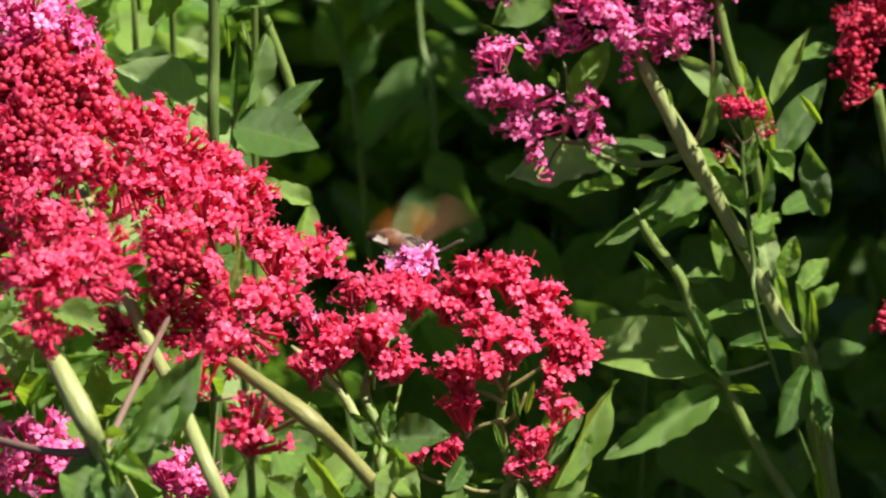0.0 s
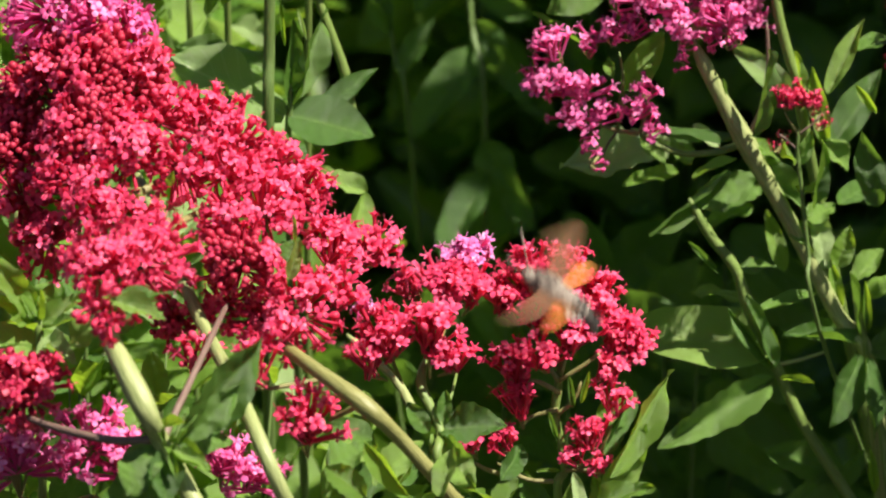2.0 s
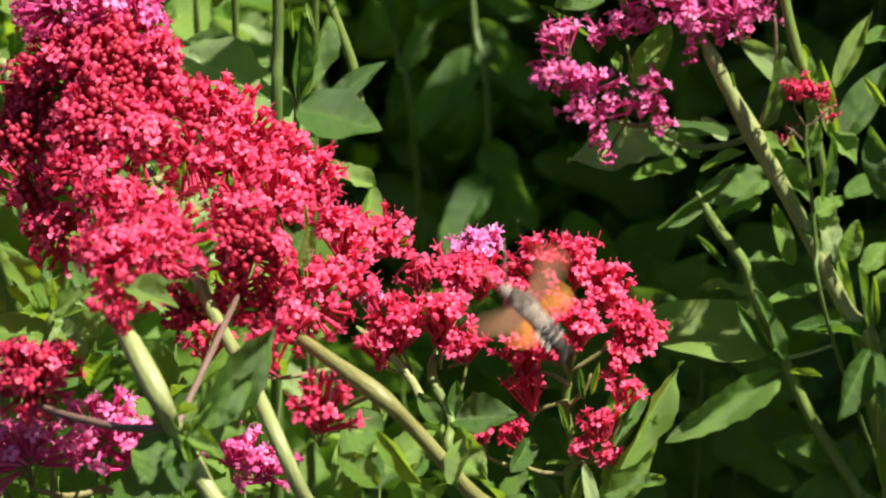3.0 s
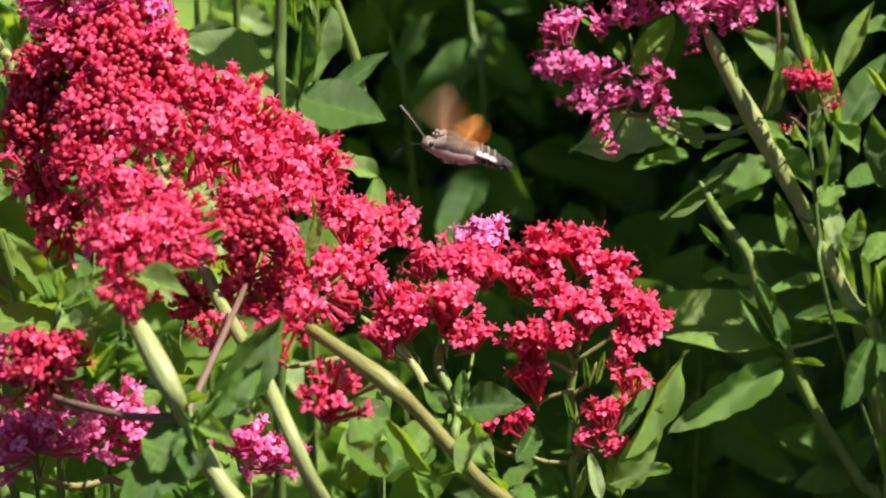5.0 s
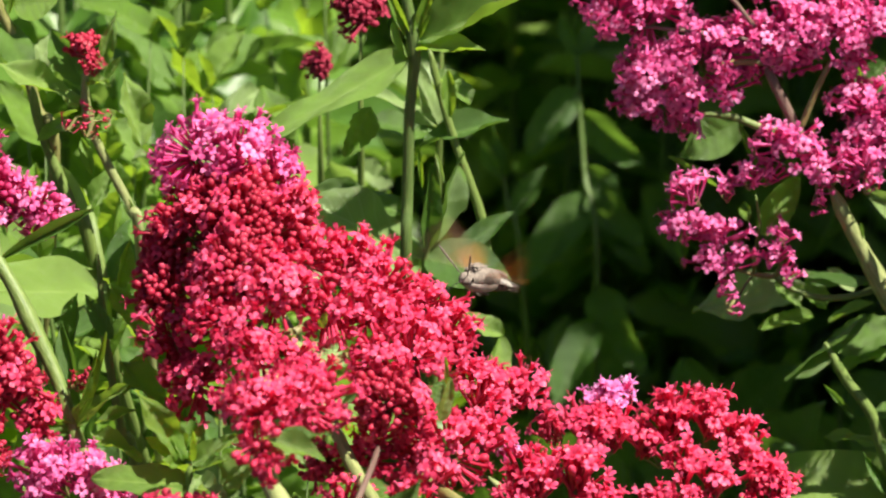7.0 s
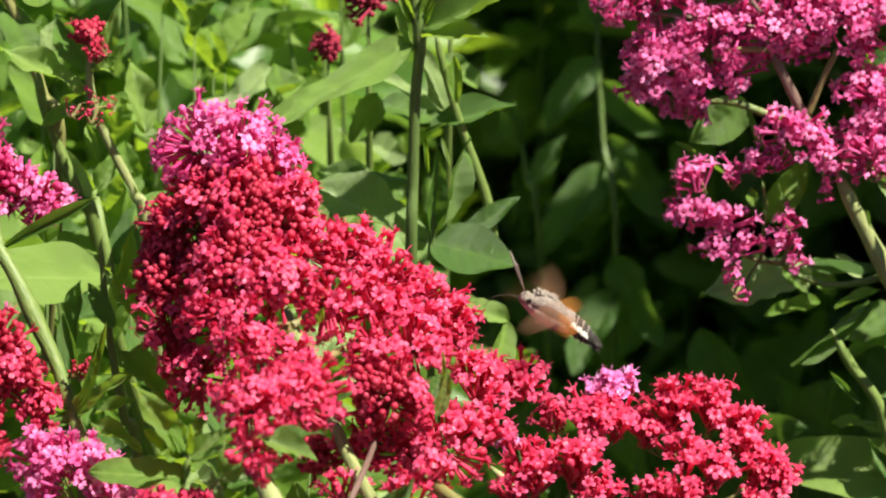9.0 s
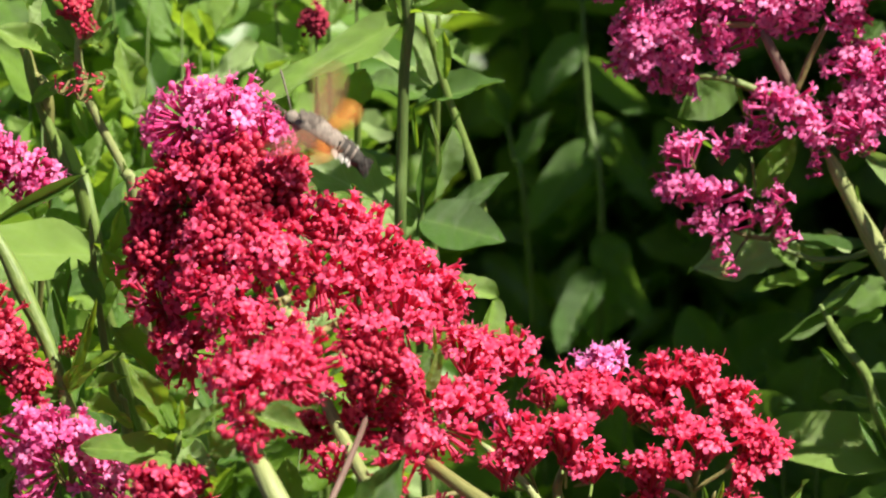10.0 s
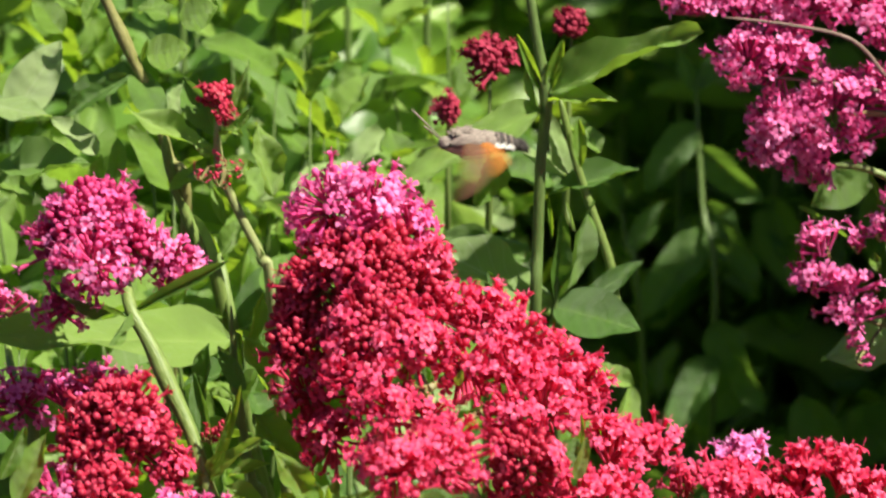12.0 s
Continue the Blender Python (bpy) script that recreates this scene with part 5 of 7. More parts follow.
    for a, b, w, face, shape, m in (
        ((0.1370, 0.1000, 0.6050), (0.1300, 0.1100, 0.6380), 0.0102, (-0.3, -0.8, 0.4), 0, YOUNG),
        ((0.1380, 0.1200, 0.6220), (0.1530, 0.1300, 0.6530), 0.0111, (-0.3, -0.8, 0.5), 0, YOUNG),
        ((0.1400, 0.1200, 0.5970), (0.1610, 0.1300, 0.6310), 0.0179, (-0.2, -0.8, 0.5), 0, LEAF),
        ((0.1470, 0.0900, 0.6360), (0.1560, 0.0900, 0.6240), 0.0058, (-0.5, -0.6, 0.6), 3, YOUNG),
        ((0.1340, 0.0950, 0.6100), (0.1470, 0.0900, 0.5990), 0.0136, (0.1, -0.4, 0.9), 1, GREY_LEAF),
        ((0.1590, 0.1000, 0.5790), (0.1530, 0.1100, 0.6090), 0.0150, (-0.5, -0.6, 0.6), 5, LEAF),
        ((0.1310, 0.0900, 0.5820), (0.1340, 0.0900, 0.6100), 0.0087, (0.5, -0.6, 0.6), 3, LEAF),
        ((0.1260, 0.1020, 0.6290), (0.1220, 0.1050, 0.6450), 0.0063, (0.5, -0.6, 0.6), 3, YOUNG),
        ((0.1250, 0.0900, 0.6010), (0.1300, 0.0900, 0.6160), 0.0073, (0, -0.9, 0.4), 0, GREY_LEAF),
        ((0.1260, 0.1000, 0.5870), (0.1360, 0.0900, 0.5910), 0.0121, (0.5, -0.6, 0.6), 2, YOUNG),
        ((0.1240, 0.0900, 0.6020), (0.1160, 0.0800, 0.6130), 0.0058, (-0.5, -0.6, 0.6), 1, YOUNG),
        ((0.1290, 0.1000, 0.5720), (0.1430, 0.1100, 0.5770), 0.0107, (0, -0.6, 0.8), 4, GREY_LEAF),
        ((0.1440, 0.1200, 0.5730), (0.1610, 0.1300, 0.5800), 0.0126, (0, -0.6, 0.8), 0, LEAF),
        ((0.1310, 0.1000, 0.5620), (0.1220, 0.1100, 0.5710), 0.0097, (-0.5, -0.6, 0.6), 1, LEAF),
        ((0.1510, 0.1400, 0.6350), (0.1680, 0.1500, 0.6390), 0.0121, (-0.5, -0.6, 0.6), 0, LEAF),
    ):
        leaf(s, a, b, w, face, shape, m)
    s = stalk((0.27, 0.2, 0.0), "deep red valerian head behind the leaves", "heads behind")
    stem(s, [(0.27, 0.2, 0.0), (0.24, 0.18, 0.35), (0.1898, 0.1468, 0.5941), (0.1826, 0.1464, 0.6222)], 0.003, 0.002)
    for k, (c, r) in enumerate([((0.1779, 0.1434, 0.6432), 0.0144), ((0.1851, 0.1467, 0.6523), 0.0133), ((0.1720, 0.1385, 0.6297), 0.0100), ((0.1757, 0.1352, 0.6207), 0.0075), ((0.1851, 0.0652, 0.5453), 0.0075)]):
        cluster(s, c, r, UP, CRIMSON, CRIMSON, 0.3, 1.1, 2.0, 0.9, 270 + k)
    stem(s, [(0.24, 0.18, 0.35), (0.1897, 0.0689, 0.5262), (0.1856, 0.0636, 0.5409)], 0.0016, 0.001, STEM, (), "branch")


# ---- leafy shoots behind ----
def back_left():
    s = stalk((-0.10, 0.16, 0.0), "tall valerian shoot with paired broad leaves behind the red head")
    # the darker stem green here stands in for shade on this stem
    stem(s, [(-0.10, 0.16, 0.0), (-0.1, 0.13, 0.4), (-0.0950, 0.0850, 0.6060), (-0.0940, 0.0850, 0.6480), (-0.0930, 0.0850, 0.6840), (-0.0910, 0.0850, 0.7110), (-0.0950, 0.0850, 0.7370), (-0.0990, 0.0850, 0.7620)], 0.0028, 0.0019, SHOOT_STEM, (0.74,))
    for a, b, w, face, shape, m in (
        ((-0.0900, 0.0850, 0.7130), (-0.0290, 0.0850, 0.7430), 0.0150, (0.1, -0.6, 0.8), 7, GREY_LEAF),
        ((-0.0900, 0.0820, 0.7120), (-0.0620, 0.0750, 0.7170), 0.0106, (0.2, -0.5, 0.8), 1, YOUNG),
        ((-0.0930, 0.0850, 0.7090), (-0.1510, 0.0550, 0.6800), 0.0159, (0.1, -0.6, 0.8), 5, GREY_LEAF),
        # yellow-green patch leaf: the lit part below the left leaf, put into colour
        ((-0.1090, 0.0950, 0.6840), (-0.1190, 0.0850, 0.6650), 0.0140, (0.4, -0.7, 0.5), 4, YOUNG),
        ((-0.0900, 0.0850, 0.7150), (-0.0840, 0.0850, 0.7370), 0.0082, (0, -0.9, 0.4), 3, YOUNG),
        ((-0.0930, 0.0850, 0.7150), (-0.1030, 0.0850, 0.7390), 0.0063, (0, -0.9, 0.4), 3, YOUNG),
        ((-0.0930, 0.0850, 0.7060), (-0.0990, 0.0850, 0.7250), 0.0053, (-0.5, -0.6, 0.6), 3, GREY_LEAF),
    ):
        leaf(s, a, b, w, face, shape, m)
    s = stalk((-0.08, 0.2, 0.0), "valerian shoot with pale sunlit and folded leaves")
    stem(s, [(-0.08, 0.2, 0.0), (-0.085, 0.17, 0.35), (-0.0880, 0.1000, 0.5780), (-0.0880, 0.1000, 0.6010), (-0.0870, 0.1000, 0.6180), (-0.0860, 0.1000, 0.6310)], 0.0022, 0.0012, SHOOT_STEM, ())
    stem(s, [(-0.0610, 0.1120, 0.6100), (-0.0640, 0.1120, 0.6310), (-0.0690, 0.1120, 0.6470), (-0.0750, 0.1120, 0.6640), (-0.0810, 0.1120, 0.6840), (-0.0860, 0.1120, 0.7050)], 0.0023, 0.0015, STEM, (), "branch")
    for a, b, w, face, shape, m in (
        ((-0.0890, 0.1000, 0.6170), (-0.1440, 0.1100, 0.6460), 0.0273, (0.25, -0.6, 0.75), 4, PALE_LEAF),
        ((-0.0990, 0.1400, 0.6250), (-0.1410, 0.1500, 0.6390), 0.0141, (0.1, -0.5, 0.85), 2, LEAF),
        ((-0.0870, 0.1000, 0.6200), (-0.0850, 0.1000, 0.6590), 0.0127, (0.3, -0.9, 0.3), 3, LEAF),
        ((-0.0840, 0.1000, 0.6250), (-0.0720, 0.1120, 0.6610), 0.0112, (0.6, -0.7, 0.3), 7, LEAF),
        ((-0.0880, 0.0950, 0.6490), (-0.0900, 0.1000, 0.6670), 0.0027, (0, -0.9, 0.4), 3, YOUNG),
        ((-0.0790, 0.0950, 0.6520), (-0.0830, 0.1000, 0.6640), 0.0024, (0, -0.9, 0.4), 3, PALE_LEAF),
        ((-0.0750, 0.1050, 0.6180), (-0.0500, 0.1100, 0.6360), 0.0112, (0.35, -0.55, 0.75), 0, LEAF),
        ((-0.0870, 0.1000, 0.6180), (-0.0510, 0.0880, 0.6130), 0.0283, (0.1, -0.75, 0.65), 0, LEAF),
        ((-0.0830, 0.1200, 0.6690), (-0.1130, 0.1300, 0.6820), 0.0088, (0.3, -0.5, 0.8), 5, PALE_LEAF),
        ((-0.0850, 0.1300, 0.6620), (-0.1120, 0.1400, 0.6670), 0.0176, (0.1, -0.5, 0.85), 0, LEAF),
        ((-0.0820, 0.1150, 0.6710), (-0.0930, 0.1200, 0.6960), 0.0112, (0.35, -0.55, 0.75), 5, PALE_LEAF),
        ((-0.0770, 0.1050, 0.6770), (-0.0780, 0.1100, 0.6960), 0.0088, (0, -0.9, 0.4), 3, YOUNG),
        ((-0.0900, 0.1100, 0.6630), (-0.0520, 0.1200, 0.6760), 0.0137, (0, -0.5, 0.85), 1, LEAF),
        ((-0.0690, 0.1300, 0.6760), (-0.0860, 0.1400, 0.6900), 0.0146, (0.35, -0.55, 0.75), 1, GREY_LEAF),
        ((-0.0540, 0.0800, 0.5910), (-0.0830, 0.0800, 0.6000), 0.0151, (0.35, -0.55, 0.75), 1, GREY_LEAF),
        ((-0.0550, 0.0800, 0.5900), (-0.0610, 0.0600, 0.5720), 0.0151, (0.4, -0.8, 0.3), 3, YOUNG),
        ((-0.0870, 0.0900, 0.6120), (-0.0800, 0.0700, 0.6020), 0.0122, (0.2, -0.8, 0.5), 2, LEAF),
        ((-0.1100, 0.0700, 0.6360), (-0.1140, 0.0700, 0.6430), 0.0054, (0, -0.9, 0.4), 3, LEAF),
    ):
        leaf(s, a, b, w, face, shape, m)
    s = stalk((-0.22, 0.14, 0.0), "budding valerian shoot with twisted grey-green leaves")
    stem(s, [(-0.22, 0.14, 0.0), (-0.2, 0.12, 0.4), (-0.2000, 0.0500, 0.6290), (-0.2040, 0.0500, 0.6530), (-0.2120, 0.0500, 0.6710), (-0.2190, 0.0500, 0.6880), (-0.2210, 0.0500, 0.7020), (-0.2200, 0.0500, 0.7130)], 0.0024, 0.0015, PALE_STEM, (0.75,))
    stem(s, [(-0.2, 0.12, 0.4), (-0.2210, 0.0650, 0.6230), (-0.2280, 0.0650, 0.6450), (-0.2350, 0.0650, 0.6640), (-0.2420, 0.0650, 0.6860), (-0.2440, 0.0650, 0.7000)], 0.0031, 0.0019, STEM, (), "branch")
    cluster(s, (-0.2210, 0.0500, 0.7200), 0.0071, UP, CRIMSON, CRIMSON, 0.05, 1.4, 1.9, 0.8, 300)
    cluster(s, (-0.2170, 0.0420, 0.7170), 0.0047, UP, CRIMSON, CRIMSON, 0.05, 1.4, 1.7, 0.8, 303)
    cluster(s, (-0.2240, 0.0440, 0.6950), 0.0021, UP, RED, SCARLET, 0.1, 1.0, 1.9, 0.8, 301)
    cluster(s, (-0.2170, 0.0440, 0.6930), 0.0019, UP, RED, SCARLET, 0.1, 1.0, 1.9, 0.8, 302)
    for a, b, w, face, shape, m in (
        ((-0.2230, 0.0500, 0.6970), (-0.2580, 0.0500, 0.7170), 0.0137, (0.2, -0.6, 0.75), 4, GREY_LEAF),
        ((-0.2210, 0.0530, 0.7040), (-0.2370, 0.0600, 0.7270), 0.0146, (-0.3, -0.8, 0.4), 1, LEAF),
        ((-0.1990, 0.0500, 0.6800), (-0.2060, 0.0600, 0.7080), 0.0142, (0.4, -0.8, 0.4), 7, YOUNG),
        ((-0.2170, 0.0500, 0.7060), (-0.2070, 0.0500, 0.7360), 0.0075, (0.3, -0.8, 0.4), 4, GREY_LEAF),
        ((-0.2190, 0.0500, 0.6890), (-0.2040, 0.0500, 0.6940), 0.0075, (0.1, -0.5, 0.85), 1, YOUNG),
        ((-0.2200, 0.0500, 0.6880), (-0.2340, 0.0500, 0.6900), 0.0057, (0.1, -0.5, 0.85), 2, PALE_LEAF),
        ((-0.2200, 0.0500, 0.7060), (-0.2100, 0.0400, 0.7100), 0.0061, (0.1, -0.5, 0.85), 4, YOUNG),
        ((-0.2130, 0.0500, 0.7070), (-0.2060, 0.0500, 0.7170), 0.0052, (0, -0.9, 0.4), 3, GREY_LEAF),
        ((-0.2260, 0.0620, 0.6440), (-0.2360, 0.0700, 0.6670), 0.0123, (0.3, -0.8, 0.4), 0, PALE_LEAF),
        ((-0.2190, 0.0540, 0.6660), (-0.2240, 0.0600, 0.6800), 0.0071, (0, -0.9, 0.4), 3, GREY_LEAF),
        ((-0.2020, 0.0500, 0.6510), (-0.2090, 0.0500, 0.6620), 0.0047, (0, -0.9, 0.4), 3, LEAF),
        ((-0.2280, 0.0600, 0.6870), (-0.2410, 0.0500, 0.6830), 0.0094, (0.35, -0.55, 0.75), 1, GREY_LEAF),
        ((-0.2030, 0.0500, 0.6390), (-0.1930, 0.0700, 0.6510), 0.0142, (0.1, -0.5, 0.85), 0, LEAF),
    ):
        leaf(s, a, b, w, face, shape, m)
    s = stalk((-0.18, 0.2, 0.0), "valerian shoot with very large pale leaves", "leafy shoots")
    stem(s, [(-0.18, 0.2, 0.0), (-0.18, 0.16, 0.35), (-0.2110, 0.0557, 0.5776), (-0.2165, 0.0597, 0.6179), (-0.2209, 0.0668, 0.6373), (-0.2265, 0.0826, 0.6514)], 0.0036, 0.0012, STEM, (0.85,))
    leaf(s, (-0.2239, 0.0751, 0.6454), (-0.2371, 0.0758, 0.6620), 0.0111, (-0.3, -0.7, 0.6), 3, YOUNG)
    leaf(s, (-0.2239, 0.0751, 0.6454), (-0.2135, 0.0763, 0.6634), 0.0102, (0.0, -0.8, 0.6), 1, GREY_LEAF)
    for a, b, w, face, shape, m in (
        ((-0.2151, 0.0401, 0.6225), (-0.3033, -0.0083, 0.6357), 0.0300, (-0.25, -0.5, 0.8), 5, GREY_LEAF), ((-0.2154, 0.0605, 0.6200), (-0.1938, 0.0812, 0.6475), 0.0189, (0.1, -0.6, 0.8), 0, LEAF), ((-0.2142, 0.0597, 0.6179), (-0.2003, 0.0324, 0.6014), 0.0133, (0.5, -0.8, 0.3), 3, YOUNG), ((-0.2201, 0.0621, 0.6243), (-0.2434, 0.0643, 0.6304), 0.0133, (0, -0.5, 0.85), 1, GREY_LEAF), ((-0.2231, 0.0027, 0.6073), (-0.2209, 0.0110, 0.6304), 0.0107, (-0.4, -0.8, 0.3), 3, LEAF),
    ):
        leaf(s, a, b, w, face, shape, m)
    s = stalk((-0.27, 0.18, 0.0), "valerian shoot with round upper leaves and pointed lower ones", "leafy shoots")
    stem(s, [(-0.27, 0.18, 0.0), (-0.27, 0.15, 0.4), (-0.2370, 0.0700, 0.6550), (-0.2430, 0.0700, 0.6890), (-0.2500, 0.0700, 0.7150), (-0.2560, 0.0700, 0.7290), (-0.2620, 0.0700, 0.7430), (-0.2670, 0.0700, 0.7550), (-0.2720, 0.0700, 0.7680)], 0.0024, 0.0019, BROWN_STEM, (0.72,))
    for a, b, w, face, shape, m in (
        ((-0.2510, 0.0700, 0.7320), (-0.2330, 0.0700, 0.7350), 0.0177, (0.1, -0.85, 0.4), 0, YOUNG),
        ((-0.2380, 0.0800, 0.7430), (-0.2230, 0.0800, 0.7500), 0.0163, (0.1, -0.8, 0.5), 0, YOUNG),
        ((-0.2570, 0.0700, 0.7250), (-0.2890, 0.0700, 0.7150), 0.0124, (0.1, -0.5, 0.85), 2, LEAF),
        ((-0.2580, 0.0650, 0.7250), (-0.2850, 0.0550, 0.7100), 0.0110, (0.2, -0.7, 0.5), 1, LEAF),
        ((-0.2560, 0.0700, 0.7250), (-0.2430, 0.0580, 0.7050), 0.0148, (0.2, -0.7, 0.6), 5, LEAF),
        ((-0.2360, 0.0800, 0.7170), (-0.2450, 0.0700, 0.7040), 0.0110, (0.35, -0.55, 0.75), 4, PALE_LEAF),
        ((-0.2550, 0.0700, 0.7270), (-0.2590, 0.0700, 0.7370), 0.0038, (0, -0.9, 0.4), 3, YOUNG),
        ((-0.2530, 0.0700, 0.7290), (-0.2500, 0.0700, 0.7390), 0.0033, (0, -0.9, 0.4), 3, YOUNG),
        ((-0.3070, 0.0700, 0.7040), (-0.2870, 0.0820, 0.7350), 0.0234, (0.3, -0.6, 0.7), 0, PALE_LEAF),
        ((-0.3180, 0.0700, 0.7120), (-0.2890, 0.0600, 0.7070), 0.0143, (0.35, -0.55, 0.75), 5, PALE_LEAF),
        ((-0.3150, 0.0700, 0.6810), (-0.2750, 0.0600, 0.6940), 0.0201, (0.1, -0.5, 0.85), 1, LEAF),
        ((-0.2720, 0.0700, 0.6900), (-0.2900, 0.0700, 0.7060), 0.0124, (0.35, -0.55, 0.75), 0, PALE_LEAF),
        ((-0.2670, 0.0750, 0.6750), (-0.2640, 0.0800, 0.6950), 0.0105, (0.35, -0.55, 0.75), 1, GREY_LEAF),
        ((-0.2990, 0.0700, 0.6690), (-0.3190, 0.0800, 0.6800), 0.0143, (0.35, -0.55, 0.75), 4, GREY_LEAF),
        ((-0.2880, 0.0900, 0.7350), (-0.3010, 0.1000, 0.7490), 0.0143, (0.2, -0.8, 0.5), 0, YOUNG),
        ((-0.2790, 0.0900, 0.7400), (-0.2740, 0.1000, 0.7510), 0.0096, (0, -0.9, 0.4), 3, YOUNG),
        ((-0.2440, 0.0900, 0.7430), (-0.2590, 0.1000, 0.7490), 0.0143, (0.35, -0.55, 0.75), 2, GREY_LEAF),
        ((-0.2750, 0.0700, 0.6760), (-0.2710, 0.0750, 0.6890), 0.0072, (0, -0.9, 0.4), 1, YOUNG),
    ):
        leaf(s, a, b, w, face, shape, m)
    # far heads, coloured darker to stand for the shade they are in
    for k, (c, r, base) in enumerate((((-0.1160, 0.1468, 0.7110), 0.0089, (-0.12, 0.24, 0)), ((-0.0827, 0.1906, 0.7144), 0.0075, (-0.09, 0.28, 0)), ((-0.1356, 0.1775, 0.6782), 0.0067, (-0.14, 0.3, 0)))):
        s = stalk(base, "red valerian head behind, its shade put into a duller red", "far heads")
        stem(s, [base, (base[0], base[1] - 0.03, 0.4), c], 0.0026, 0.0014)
        cluster(s, c, r, UP, SHADED_RED, SHADED_RED, 0.1, 2.6, 2.0, 0.9, 310 + k)


def sprays(base, top, size, pairs, rnd, bow):
    """The line of a leafy shoot and its leaves: opposite pairs, each turned against the last, larger downwards."""
    base, top = Vector(base), Vector(top)
    pts = [base, base.lerp(top, 0.5) + bow, top]
    line = smoothed(pts, 10)
    turn = rnd.uniform(0, 3.14)
    leaves = []
    for k in range(pairs):
        f = 0.99 - 0.085 * k
        q = line[min(len(line) - 1, round(f * (len(line) - 1)))]
        grow = min(1.0, 0.42 + 0.26 * k)
        turn += 1.57 + rnd.uniform(-0.3, 0.3)
        for side in (0, math.pi):
            a = turn + side + rnd.uniform(-0.25, 0.25)
            rise = max(-0.45, min(1.1, 0.95 - 0.24 * k + rnd.uniform(-0.3, 0.3)))
            way = Vector((math.cos(a), math.sin(a), math.tan(rise))).normalized()
            length = size * grow * rnd.uniform(0.75, 1.2)
            face = Vector((-way.x * 0.8 + rnd.uniform(-0.4, 0.4), -way.y * 0.8 + rnd.uniform(-0.7, 0.2), 1.0))
            leaves.append((q, q + way * length, length * rnd.uniform(0.40, 0.62), face, rnd.randrange(8), k))
    return pts, leaves


def hollow_shoot():
    """Big dim leaves that hang in the shade between the plants."""
    s = stalk((-0.02, 0.62, 0.0), "dim valerian shoot with hanging leaves in deep shade")
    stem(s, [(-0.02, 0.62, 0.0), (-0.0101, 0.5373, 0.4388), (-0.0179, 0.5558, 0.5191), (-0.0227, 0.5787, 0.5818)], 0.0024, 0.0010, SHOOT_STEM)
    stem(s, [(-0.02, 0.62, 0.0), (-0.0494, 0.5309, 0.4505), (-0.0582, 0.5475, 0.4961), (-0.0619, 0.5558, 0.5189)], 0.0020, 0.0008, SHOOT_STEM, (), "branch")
    turned = (-0.62, -0.78, 0.0)
    for a, b, w, shape in (
        ((-0.0133, 0.5507, 0.5048), (-0.0522, 0.5250, 0.4637), 0.0277, 0), ((-0.0115, 0.5341, 0.4592), (0.0175, 0.5091, 0.4200), 0.0266, 5), ((-0.0099, 0.5278, 0.4421), (-0.0338, 0.5029, 0.4027), 0.0266, 0), ((-0.0557, 0.5464, 0.4933), (-0.0376, 0.5568, 0.5218), 0.0178, 0), ((-0.0164, 0.5558, 0.5191), (0.0142, 0.5329, 0.4852), 0.0244, 5),
        ((-0.0613, 0.5537, 0.5132), (-0.0741, 0.5610, 0.5331), 0.0133, 0), ((-0.0613, 0.5537, 0.5132), (-0.0650, 0.5630, 0.5389), 0.0111, 5), ((-0.0221, 0.5766, 0.5761), (-0.0319, 0.5849, 0.5988), 0.0133, 0), ((-0.0221, 0.5766, 0.5761), (-0.0076, 0.5839, 0.5961), 0.0133, 5),
        ((-0.0211, 0.5704, 0.5590), (-0.0498, 0.5579, 0.5246), 0.0244, 0), ((-0.0195, 0.5662, 0.5476), (0.0140, 0.5559, 0.5192), 0.0244, 0)):
        leaf(s, a, b, w, turned, shape, LEAF)


def hanging_shoots():
    """Drooping leafy shoots low in the shaded hollow and beside the pink plant."""
    rnd = random.Random(31)
    for k in range(30):
        x = -0.03 + 0.031 * (k % 10) + rnd.uniform(-0.012, 0.012)
        y = 0.36 + 0.13 * (k // 10) + rnd.uniform(-0.04, 0.04)
        h = (0.455 if x < 0.14 else 0.35) - 0.045 * (k // 10) + rnd.uniform(-0.05, 0.03)
        s = stalk((x, y, 0), "dim valerian shoot with drooping leaves low in the shade", "drooping shoots")
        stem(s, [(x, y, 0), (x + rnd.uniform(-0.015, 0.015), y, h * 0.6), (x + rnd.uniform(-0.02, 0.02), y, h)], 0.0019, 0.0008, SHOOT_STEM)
        for i in range(9):
            z = h * (1 - 0.065 * i)
            side = (-1) ** i * rnd.uniform(0.55, 1.0)
            length = rnd.uniform(0.045, 0.075)
            way = Vector((0.78 * side, -0.62 * side, rnd.uniform(-1.1, 0.15 if i > 1 else 0.8))).normalized()
            leaf(s, (x, y, z), Vector((x, y, z)) + way * length, length * rnd.uniform(0.42, 0.58), (-0.63 + rnd.uniform(-0.06, 0.05), -0.77, rnd.uniform(-0.06, 0.03)), (0, 5, 5)[rnd.randrange(3)], LEAF)


